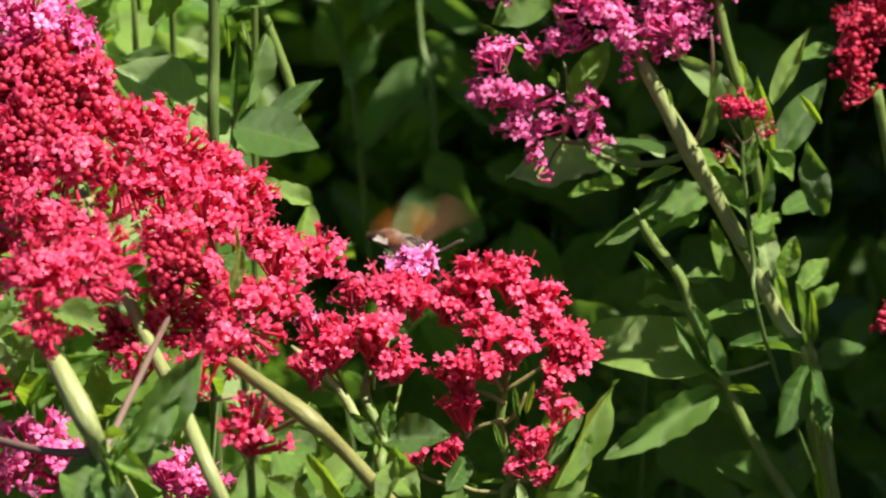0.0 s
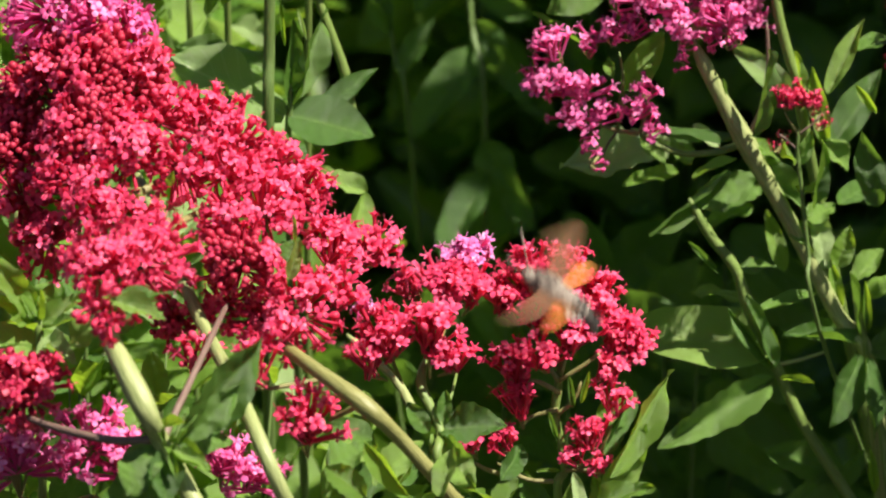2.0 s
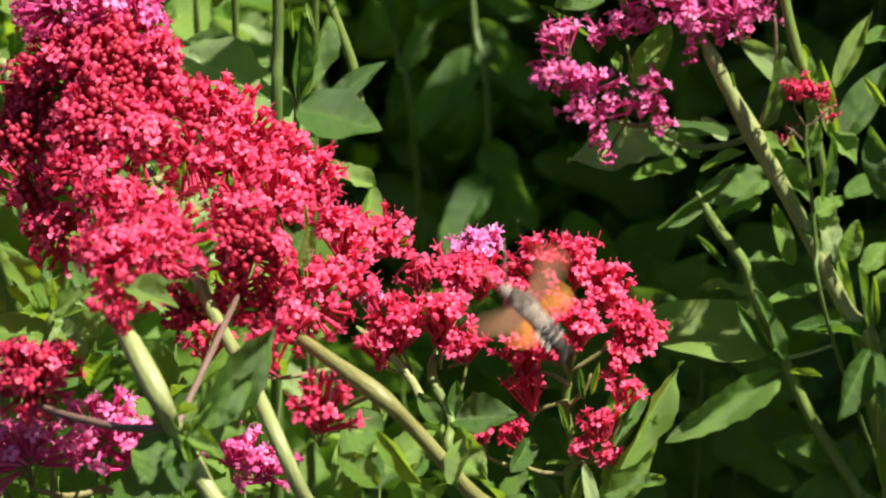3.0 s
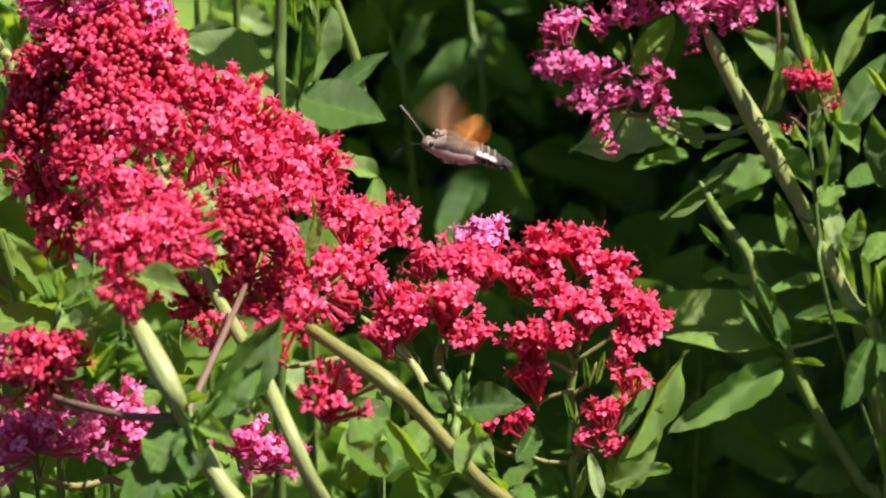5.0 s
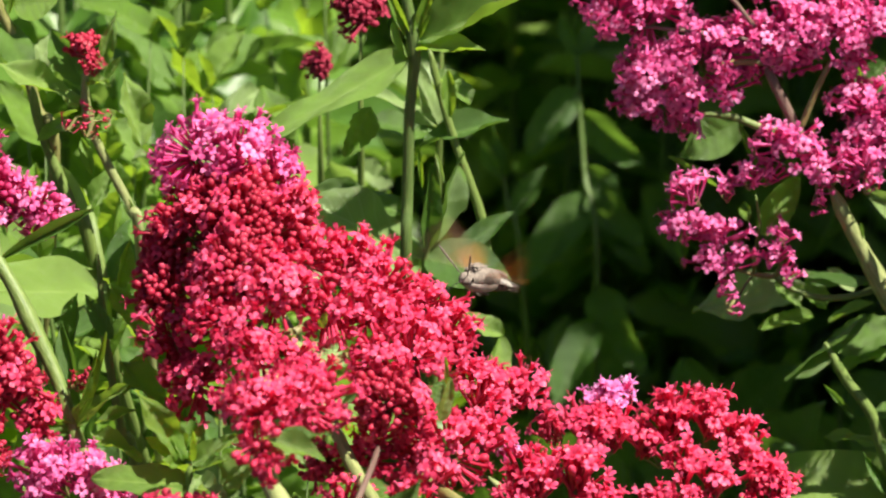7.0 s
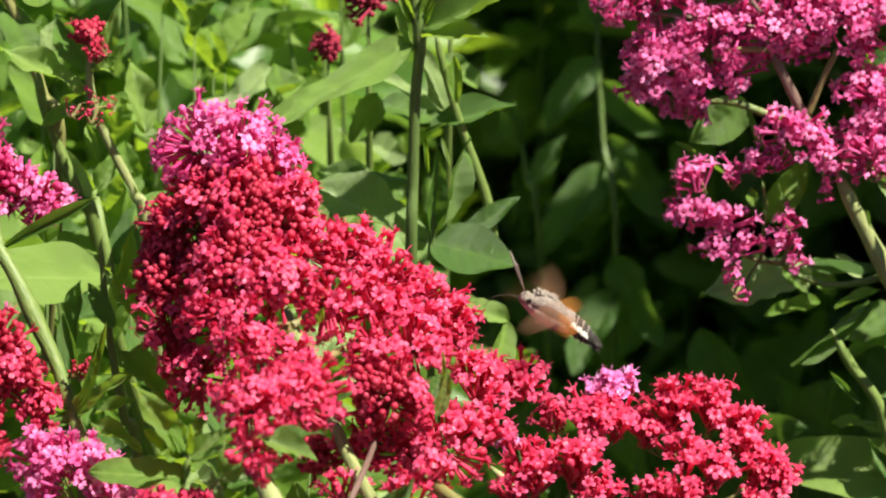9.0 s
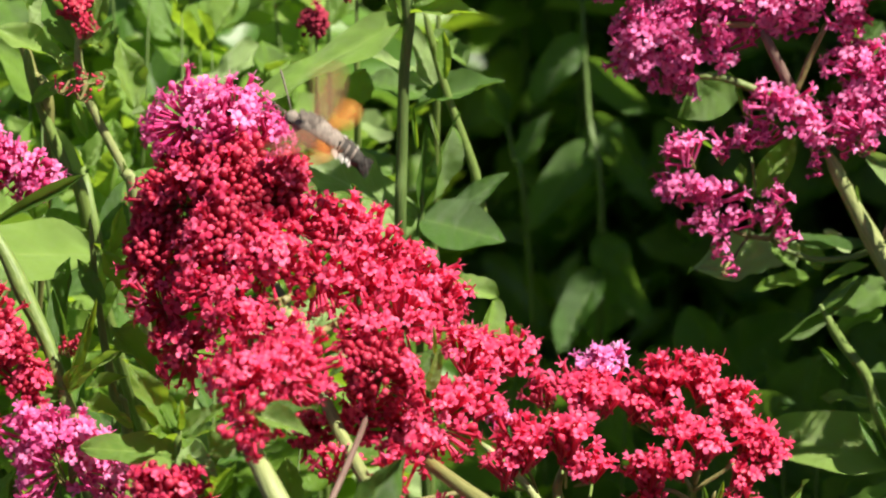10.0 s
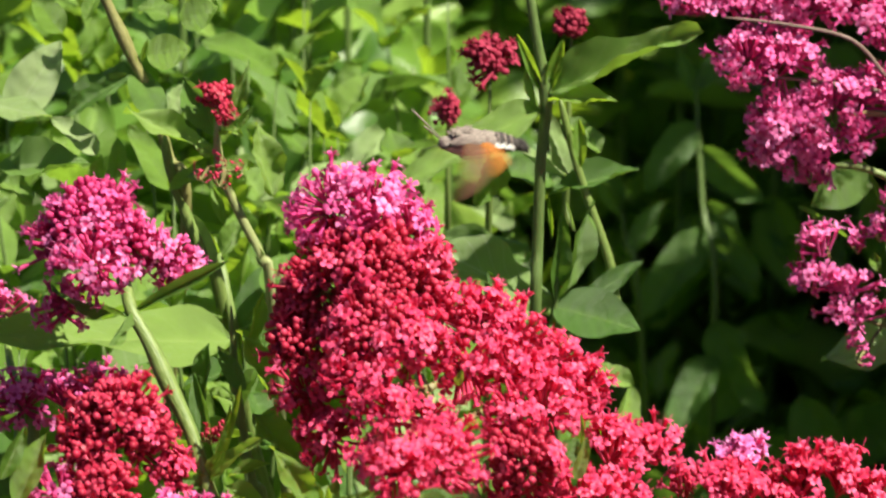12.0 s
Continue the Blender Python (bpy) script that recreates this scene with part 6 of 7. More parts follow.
def front_rosettes():
    """Young bright leaves that push up between the stems at the front of the bed."""
    s = stalk((-0.17, -0.1, 0.0), "bright young valerian rosette with toothed leaves between the stems", "front rosettes")
    stem(s, [(-0.17, -0.1, 0.0), (-0.17, -0.1, 0.4), (-0.1660, -0.1150, 0.5910), (-0.1660, -0.1150, 0.6080)], 0.0019, 0.0013, STEM, ())
    # the yellow of YOUNG also supplies the backlit look of these leaves
    for a, b, w, face, shape, m in (
        ((-0.1670, -0.1150, 0.6080), (-0.1840, -0.1150, 0.6380), 0.0122, (0.2, -0.7, 0.7), 4, YOUNG),
        ((-0.1680, -0.1150, 0.6070), (-0.1810, -0.1150, 0.6200), 0.0092, (-0.1, -0.6, 0.8), 1, YOUNG),
        ((-0.1670, -0.1150, 0.6090), (-0.1740, -0.1050, 0.6240), 0.0071, (0.3, -0.8, 0.5), 7, YOUNG),
        ((-0.1660, -0.1150, 0.6090), (-0.1610, -0.1050, 0.6220), 0.0071, (0.1, -0.8, 0.5), 1, YOUNG),
        ((-0.1650, -0.1150, 0.6080), (-0.1480, -0.1150, 0.6210), 0.0088, (0.2, -0.6, 0.8), 4, YOUNG),
        ((-0.1660, -0.1150, 0.6090), (-0.1640, -0.1200, 0.6240), 0.0046, (0.4, -0.8, 0.3), 3, YOUNG),
        ((-0.1670, -0.1200, 0.6080), (-0.1740, -0.1350, 0.6180), 0.0063, (0.1, -0.5, 0.85), 4, YOUNG),
        ((-0.1640, -0.1150, 0.6060), (-0.1510, -0.1250, 0.6150), 0.0076, (0.1, -0.5, 0.85), 0, GREY_LEAF),
        ((-0.1660, -0.1150, 0.6010), (-0.2000, -0.1250, 0.6050), 0.0176, (0.1, -0.55, 0.8), 5, GREY_LEAF),
        ((-0.1660, -0.1250, 0.6000), (-0.1820, -0.1450, 0.5970), 0.0147, (0.1, -0.5, 0.85), 0, GREY_LEAF),
        ((-0.1540, -0.1200, 0.6030), (-0.1370, -0.1250, 0.6180), 0.0147, (0.1, -0.7, 0.7), 4, GREY_LEAF),
        ((-0.1630, -0.1250, 0.6060), (-0.1490, -0.1450, 0.6080), 0.0084, (0.1, -0.5, 0.85), 4, PALE_LEAF),
        ((-0.1560, -0.1250, 0.6080), (-0.1650, -0.1350, 0.6060), 0.0063, (0.1, -0.5, 0.85), 2, PALE_LEAF),
        ((-0.1380, -0.1150, 0.6050), (-0.1280, -0.1150, 0.6180), 0.0126, (0.2, -0.6, 0.8), 1, LEAF),
        ((-0.1360, -0.1150, 0.6180), (-0.1220, -0.1250, 0.6150), 0.0071, (0.1, -0.5, 0.85), 2, PALE_LEAF),
    ):
        leaf(s, a, b, w, face, shape, m)
    s = stalk((-0.2, -0.03, 0.0), "dark valerian stem with sunlit yellow-green leaves", "front rosettes")
    stem(s, [(-0.2, -0.03, 0.0), (-0.2, -0.03, 0.35), (-0.1980, -0.0100, 0.5530), (-0.2030, -0.0100, 0.5820), (-0.2070, -0.0100, 0.6100), (-0.2090, -0.0100, 0.6330), (-0.2100, -0.0100, 0.6540)], 0.0027, 0.0010, STEM, ())
    # here too YOUNG's yellow carries the look of light coming through
    for a, b, w, face, shape, m in (
        ((-0.1910, -0.0300, 0.6240), (-0.2040, -0.0300, 0.6520), 0.0116, (0.5, -0.7, 0.5), 4, YOUNG),
        ((-0.2020, -0.0200, 0.6420), (-0.1970, -0.0100, 0.6610), 0.0067, (0.4, -0.8, 0.4), 7, YOUNG),
        ((-0.1990, -0.0400, 0.6210), (-0.1750, -0.0600, 0.6050), 0.0121, (0.4, -0.7, 0.6), 4, YOUNG),
        ((-0.1980, -0.0400, 0.6070), (-0.1890, -0.0300, 0.6240), 0.0080, (0.1, -0.5, 0.85), 1, YOUNG),
        ((-0.2040, -0.0200, 0.6230), (-0.2160, -0.0100, 0.6380), 0.0089, (-0.2, -0.8, 0.5), 0, LEAF),
    ):
        leaf(s, a, b, w, face, shape, m)


def shoot(base, top, size, pairs, rnd, material, label, group):
    s = stalk(base, label, group)
    pts, leaves = sprays(base, top, size, pairs, rnd, Vector((rnd.uniform(-0.03, 0.03), rnd.uniform(-0.02, 0.02), 0)))
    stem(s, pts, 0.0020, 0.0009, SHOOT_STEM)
    for a, b, w, face, shape, k in leaves:
        leaf(s, a, b, w, face, shape, YOUNG if k < 1 or rnd.random() < 0.28 else material)
    return s


def joined_shoots(shoots, rnd, label):
    """Leafy shoots past counting, joined: (foot, top, leaf size, material of the older leaves)."""
    sets = {m.name: ([], [], m) for m in (LEAF, YOUNG, GREY_LEAF)}
    plain = [(np.array([v.co for v in d.vertices]), [tuple(p.vertices) for p in d.polygons]) for d in [leaf_mesh(*shape, seed, 12, 6) for seed, shape in enumerate(SHAPES)]]
    square = ((0, 0), (1, 0), (1, 1), (0, 1))
    rods, bars = [], []
    for foot, top, size, own in shoots:
        pts, leaves = sprays(foot, top, size, 7, rnd, Vector((0, 0, 0)))
        n = len(rods)
        rods.extend([(p[0] + r * math.cos(a), p[1] + r * math.sin(a), p[2]) for p, r in ((foot, 0.004), (top, 0.0015)) for a in (0.0, 1.57, 3.14, 4.71)])
        bars.extend([(n + q, n + (q + 1) % 4, n + 4 + (q + 1) % 4, n + 4 + q) for q in range(4)])
        for a, b, w, face, shape, k in leaves:
            m = YOUNG if k < 1 or rnd.random() < 0.28 else own
            vs, fs, _ = sets[m.name]
            along = b - a
            length = along.length
            along.normalize()
            z = (face - along * face.dot(along)).normalized()
            turn = np.array(Matrix((along.cross(z), along, z)).transposed()) * np.array((w, length, (w + length) / 2))
            co, faces = plain[shape]
            n = len(vs)
            vs.extend((co @ turn.T + np.array(a)).tolist())
            fs.extend([tuple(n + q for q in face_) for face_ in faces])
    for vs, fs, m in sets.values():
        if not vs:
            continue
        data = bpy.data.meshes.new("foliage")
        n, leafy = len(vs), len(fs)
        if m == LEAF:
            vs, fs = vs + rods, fs + [tuple(n + q for q in bar) for bar in bars]
        data.from_pydata(vs, [], fs)
        data.polygons.foreach_set("use_smooth", [True] * len(fs))
        layer = data.uv_layers.new(name="UVMap")
        cell = np.array([((q % 6 + u) / 6, (q // 6 % 12 + v) / 12) for q in range(72) for u, v in square])
        layer.data.foreach_set("uv", np.concatenate((np.tile(cell, (leafy // 72, 1)), np.zeros((4 * (len(fs) - leafy), 2)))).ravel())
        data.materials.append(m)
        data.materials.append(SHOOT_STEM)
        data.polygons.foreach_set("material_index", [0] * leafy + [1] * (len(fs) - leafy))
        tagged(new("foliage", data), label, "foliage", kind="stuff")


def far_foliage(rnd):
    """The bed further back."""
    shoots = []
    for i in range(20):
        for j in range(18):
            x = -0.66 + 0.066 * i + rnd.uniform(-0.03, 0.03)
            y = 0.46 + 0.08 * j + rnd.uniform(-0.03, 0.03)
            low = x > -0.15 - 0.02 * y and y < 1.06
            h = rnd.uniform(0.17, 0.26) if low and x > 0.05 else rnd.uniform(0.18, 0.26) if low else rnd.uniform(0.70, 0.78) if -0.40 < x < 0 and y < 1.0 else rnd.uniform(0.60, 0.68)
            shoots.append(((x, y, 0), (x, y, h), rnd.uniform(0.075, 0.105), GREY_LEAF if rnd.random() < 0.45 and not low else LEAF))
    # low growth over the soil between them
    for i in range(12):
        for j in range(11):
            x, y = -0.26 + 0.064 * i + rnd.uniform(-0.03, 0.03), 1.08 + 0.09 * j + rnd.uniform(-0.03, 0.03)
            shoots.append(((x, y, 0), (x, y, rnd.uniform(0.20, 0.42)), rnd.uniform(0.08, 0.11), LEAF))
    joined_shoots(shoots, rnd, "dense green valerian leaves further back in the bed")


def shade_bush(rnd):
    """Unseen taller growth added beside and behind the bed, which keeps the sun from the hollow."""
    shoots = []
    for j in range(15):
        y = 0.21 + 0.08 * j
        for i in range(8):
            x = 0.29 + 0.103 * y + 0.05 * i + rnd.uniform(-0.025, 0.025)
            h = rnd.uniform(1.12, 1.26) + 0.04 * i - (0.18 if j < 2 else 0.0) + 0.75 * max(0.0, y - 0.6)
            shoots.append(((x, y + rnd.uniform(-0.04, 0.04), 0), (x, y, h), rnd.uniform(0.09, 0.12), LEAF))
    # more unseen shoots, added to shade the lower leaves on the right
    for i in range(3):
        for j in range(4):
            x, y = 0.325 + 0.06 * i + rnd.uniform(-0.015, 0.015), -0.09 + 0.06 * j + rnd.uniform(-0.015, 0.015)
            shoots.append(((x, y, 0), (x, y, 0.435 + 1.77 * (x - 0.12) + rnd.uniform(-0.04, 0.02)), rnd.uniform(0.07, 0.09), LEAF))
    joined_shoots(shoots, rnd, "unseen tall growth added beside the flower bed for shade")


def thicket():
    rnd = random.Random(5)
    # sunlit shoots behind the red head
    for k in range(50):
        x = -0.44 + 0.26 * (k % 10) / 9 + rnd.uniform(-0.025, 0.025)
        y = 0.15 + 0.068 * (k // 10) + rnd.uniform(-0.03, 0.03)
        h = 0.625 + rnd.uniform(-0.05, 0.035)
        if x > -0.22:
            h += 0.03
        shoot((x, y + 0.02, 0), (x + rnd.uniform(-0.03, 0.03), y, h), rnd.uniform(0.065, 0.095), 7, rnd, (PALE_LEAF, GREY_LEAF, LEAF)[k * 7 % 3], "leafy green valerian shoot standing behind the flowers", "shoots behind")
    # low shaded shoots in the hollow
    for k in range(15):
        x = -0.07 + 0.20 * (k % 5) / 4 + rnd.uniform(-0.02, 0.02)
        y = 0.22 + 0.11 * (k // 5) + rnd.uniform(-0.03, 0.03)
        h = 0.33 - 0.5 * max(0.0, x) + rnd.uniform(-0.05, 0.05)
        shoot((x, y + 0.02, 0), (x + rnd.uniform(-0.04, 0.04), y, h), rnd.uniform(0.06, 0.09), 7, rnd, LEAF, "dark leafy valerian shoot in the shaded hollow", "shoots in the hollow")
    # shoots beside the pink plant
    for k in range(9):
        x = 0.20 + 0.16 * (k % 3) / 2 + rnd.uniform(-0.02, 0.02)
        y = 0.20 + 0.09 * (k // 3) + rnd.uniform(-0.03, 0.03)
        h = (0.31 if y < 0.30 else 0.34) + rnd.uniform(-0.04, 0.04)
        shoot((x, y + 0.02, 0), (x + rnd.uniform(-0.04, 0.04), y, h), rnd.uniform(0.05, 0.07), 6, rnd, LEAF, "leafy green valerian shoot beside the pink plant", "shoots behind")
    # bright shoots in front, under the heads
    for x, y, h in ((-0.26, -0.02, 0.585), (-0.21, 0.02, 0.60), (-0.165, 0.01, 0.585), (-0.13, 0.0, 0.56), (-0.19, -0.03, 0.55), (-0.09, 0.02, 0.53), (-0.055, 0.03, 0.50), (-0.30, 0.03, 0.62), (-0.14, -0.08, 0.53), (-0.05, 0.0, 0.50), (0.0, 0.05, 0.46), (-0.24, 0.05, 0.63), (-0.29, 0.08, 0.635), (-0.25, 0.10, 0.64), (-0.20, 0.08, 0.62), (-0.17, 0.06, 0.60), (-0.22, -0.05, 0.56), (-0.27, -0.06, 0.57), (-0.13, -0.05, 0.545), (-0.165, -0.04, 0.555), (-0.10, -0.06, 0.52), (-0.06, -0.05, 0.505), (-0.03, -0.03, 0.49)):
        shoot((x, y + 0.02, 0), (x, y, h), rnd.uniform(0.045, 0.06), 6, rnd, LEAF if rnd.random() < 0.6 else YOUNG, "bright leafy valerian shoot under the flower heads", "shoots under the heads")
    far_foliage(rnd)
    shade_bush(random.Random(77))


hollow_shoot()
hanging_shoots()
front_rosettes()
red_dome()
red_slope()
left_low_head()
centre_heads()
right_head()
pink_low()
left_heads()
pink_plant()
right_stem_plant()
back_left()
thicket()


# ---- the hawk-moth ----
def spindle(rings, sides=14, rough=0.0, seed=1):
    """A round body along X from (x, radius, z) rings."""
    rnd = random.Random(seed)
    bm = bmesh.new()
    loops = []
    for x, r, z in rings:
        loops.append([bm.verts.new((x, r * math.cos(math.tau * i / sides) * (1 + rnd.uniform(-rough, rough)), z + r * 0.92 * math.sin(math.tau * i / sides) * (1 + rnd.uniform(-rough, rough)))) for i in range(sides)])
    for a, b in zip(loops, loops[1:]):
        for i in range(sides):
            j = (i + 1) % sides
            bm.faces.new((a[i], a[j], b[j], b[i])).smooth = True
    bm.faces.new(loops[0])
    bm.faces.new(loops[-1][::-1])
    bmesh.ops.recalc_face_normals(bm, faces=bm.faces)
    return bm


def wing_mesh(length, chord, sweep, side, seed):
    """A thin, slightly arched wing from the hinge at the origin out along Y."""
    bm = bmesh.new()
    rows, cols = 8, 4
    for lower in (0, 1):
        grid = []
        for i in range(rows + 1):
            s = i / rows
            front = sweep * s * length - 0.10 * length * s * s
            wide = chord * (0.45 + 1.35 * s - 1.45 * s * s)
            grid.append([bm.verts.new((front - wide * j / cols, side * s * length, 0.06 * length * math.sin(s * 2.6) - 0.10 * wide * (j / cols) ** 2 - 0.0002 * lower)) for j in range(cols + 1)])
        for i in range(rows):
            for j in range(cols):
                bm.faces.new((grid[i][j], grid[i][j + 1], grid[i + 1][j + 1], grid[i + 1][j])).smooth = True
    bmesh.ops.recalc_face_normals(bm, faces=bm.faces)
    return bm


def tuft(points, r, seed, count, spread):
    """A brush of short pointed hairs."""
    rnd = random.Random(seed)
    bm = bmesh.new()
    for k in range(count):
        a, b = Vector(points[0]), Vector(points[1])
        a = a + Vector([rnd.uniform(-1, 1) * r for _ in range(3)])
        b = b + Vector((rnd.uniform(-0.3, 1) * r, rnd.uniform(-1, 1) * spread, rnd.uniform(-0.4, 0.4) * spread))
        d = (b - a)
        u = d.orthogonal().normalized() * 0.00045
        w = d.cross(u).normalized() * 0.00045
        v = [bm.verts.new(a + q) for q in (u, -u * 0.5 + w, -u * 0.5 - w)]
        tip = bm.verts.new(b)
        bm.faces.new(v)
        for i in range(3):
            bm.faces.new((v[i], v[(i + 1) % 3], tip))
    return bm


def hawk_moth():
    m = thing("hawk_moth", (0, 0, 0), "grey-brown hawk-moth with orange hindwings hovering over the flowers", "moth")
    part("thorax", spindle([(0.0140, 0.0010, 0.0), (0.0132, 0.0022, 0.0002), (0.0116, 0.0029, 0.0004), (0.0100, 0.0026, 0.0004), (0.0080, 0.0039, 0.0007), (0.0045, 0.0051, 0.0008), (0.0010, 0.0053, 0.0005), (-0.0025, 0.0046, 0.0001), (-0.0050, 0.0041, -0.0004)], 20, 0.09), FUR, m)
    part("belly", spindle([(0.0120, 0.0016, -0.0009), (0.0085, 0.0030, -0.0012), (0.004, 0.0045, -0.0016), (-0.001, 0.0046, -0.0019), (-0.006, 0.0040, -0.0021), (-0.0105, 0.0030, -0.0022)], 16, 0.08, 2), BELLY, m, "pale furry underside")
    part("collar", tuft(((0.0072, 0, 0.0034), (0.0000, 0, 0.0052)), 0.0026, 8, 90, 0.0036), FUR, m, "shaggy grey hair over the back")
    part("abdomen", spindle([(-0.0030, 0.0043, -0.0002), (-0.0060, 0.0045, -0.0006), (-0.0084, 0.0043, -0.0010), (-0.0098, 0.0038, -0.0013)], 18, 0.09, 3), FUR, m)
    end = part("abdomen_end", spindle([(-0.0082, 0.0042, -0.0010), (-0.0105, 0.0043, -0.0014), (-0.0130, 0.0041, -0.0019), (-0.0155, 0.0037, -0.0025), (-0.0178, 0.0030, -0.0031), (-0.0198, 0.0018, -0.0037)], 16, 0.12, 4), DARK_FUR, m, "blackish end of the abdomen")
    for x, z in ((-0.0090, -0.0012), (-0.0118, -0.0018), (-0.0146, -0.0026)):
        for side in (-1, 1):
            r = 0.0045 + (x + 0.0090) * 0.12
            part("white_tuft", tuft(((x + 0.0005, side * r * 0.86, z + 0.0006), (x - 0.0014, side * r * 1.22, z - 0.0002)), 0.0009, 5, 70, 0.0010), WHITE_FUR, end, "white side tuft")
    for x, r, z in ((-0.0098, 0.0045, -0.0013), (-0.0126, 0.0044, -0.0019), (-0.0153, 0.0040, -0.0025)):
        part("pale_band", spindle([(x + 0.0005, r - 0.0003, z + 0.0001), (x, r, z), (x - 0.0005, r - 0.0004, z - 0.0001)], 16, 0.20, 5), FUR, end, "pale band across the dark end")
    part("tail_fan", tuft(((-0.0182, 0, -0.0033), (-0.0232, 0, -0.0048)), 0.0018, 6, 200, 0.0046), DARK_FUR, m, "black tail brush")
    for side in (-1, 1):
        eye = spindle([(0.0128, 0.0003, 0.0004), (0.0124, 0.0009, 0.0004), (0.0115, 0.0012, 0.0004), (0.0106, 0.0009, 0.0004), (0.0102, 0.0003, 0.0004)], 10)
        bmesh.ops.translate(eye, verts=eye.verts, vec=(-0.0008, side * 0.0022, 0))
        part("eye", eye, EYE, m, "glossy dark eye")
        part("antenna", tube([(0.0125, side * 0.0012, 0.0018), (0.0180, side * 0.0046, 0.0072), (0.0236, side * 0.0076, 0.0128)], 0.00020, 0.00046, 6), FUR, m, "clubbed antenna")
        for x0, sx in ((0.006, 0.004), (0.001, -0.002)):
            part("leg", tube([(x0, side * 0.002, -0.0045), (x0 - 0.002, side * 0.0030, -0.0058), (x0 - 0.006, side * 0.0024, -0.0062)], 0.0004, 0.00025, 5), FUR, m)
    part("proboscis", tube([(0.0142, 0, -0.0004), (0.019, 0, -0.0016), (0.023, 0, -0.0048), (0.0245, 0, -0.0095)], 0.00016, 0.00011, 5), DARK_FUR, m, "long dark proboscis")
    wings = []
    for side in (-1, 1):
        fore = part("forewing", wing_mesh(0.023, 0.0125, 0.30, side, 1), FOREWING, m, "brown forewing")
        fore.location = (0.005, side * 0.0040, 0.0022)
        hind = part("hindwing", wing_mesh(0.0135, 0.0100, -0.20, side, 2), HINDWING, m, "orange hindwing")
        hind.location = (-0.001, side * 0.0042, 0.0014)
        wings += [(fore, side, 1.0), (hind, side, 0.85)]
    return m, wings


def fly(at, ahead, top):
    """The pose of the moth at a place, heading ahead, its back turned to top."""
    x = Vector(ahead).normalized()
    z = Vector(top)
    z = (z - x * z.dot(x)).normalized()
    return Matrix.Translation(at) @ Matrix((x, z.cross(x), z)).transposed().to_4x4()


moth, moth_wings = hawk_moth()


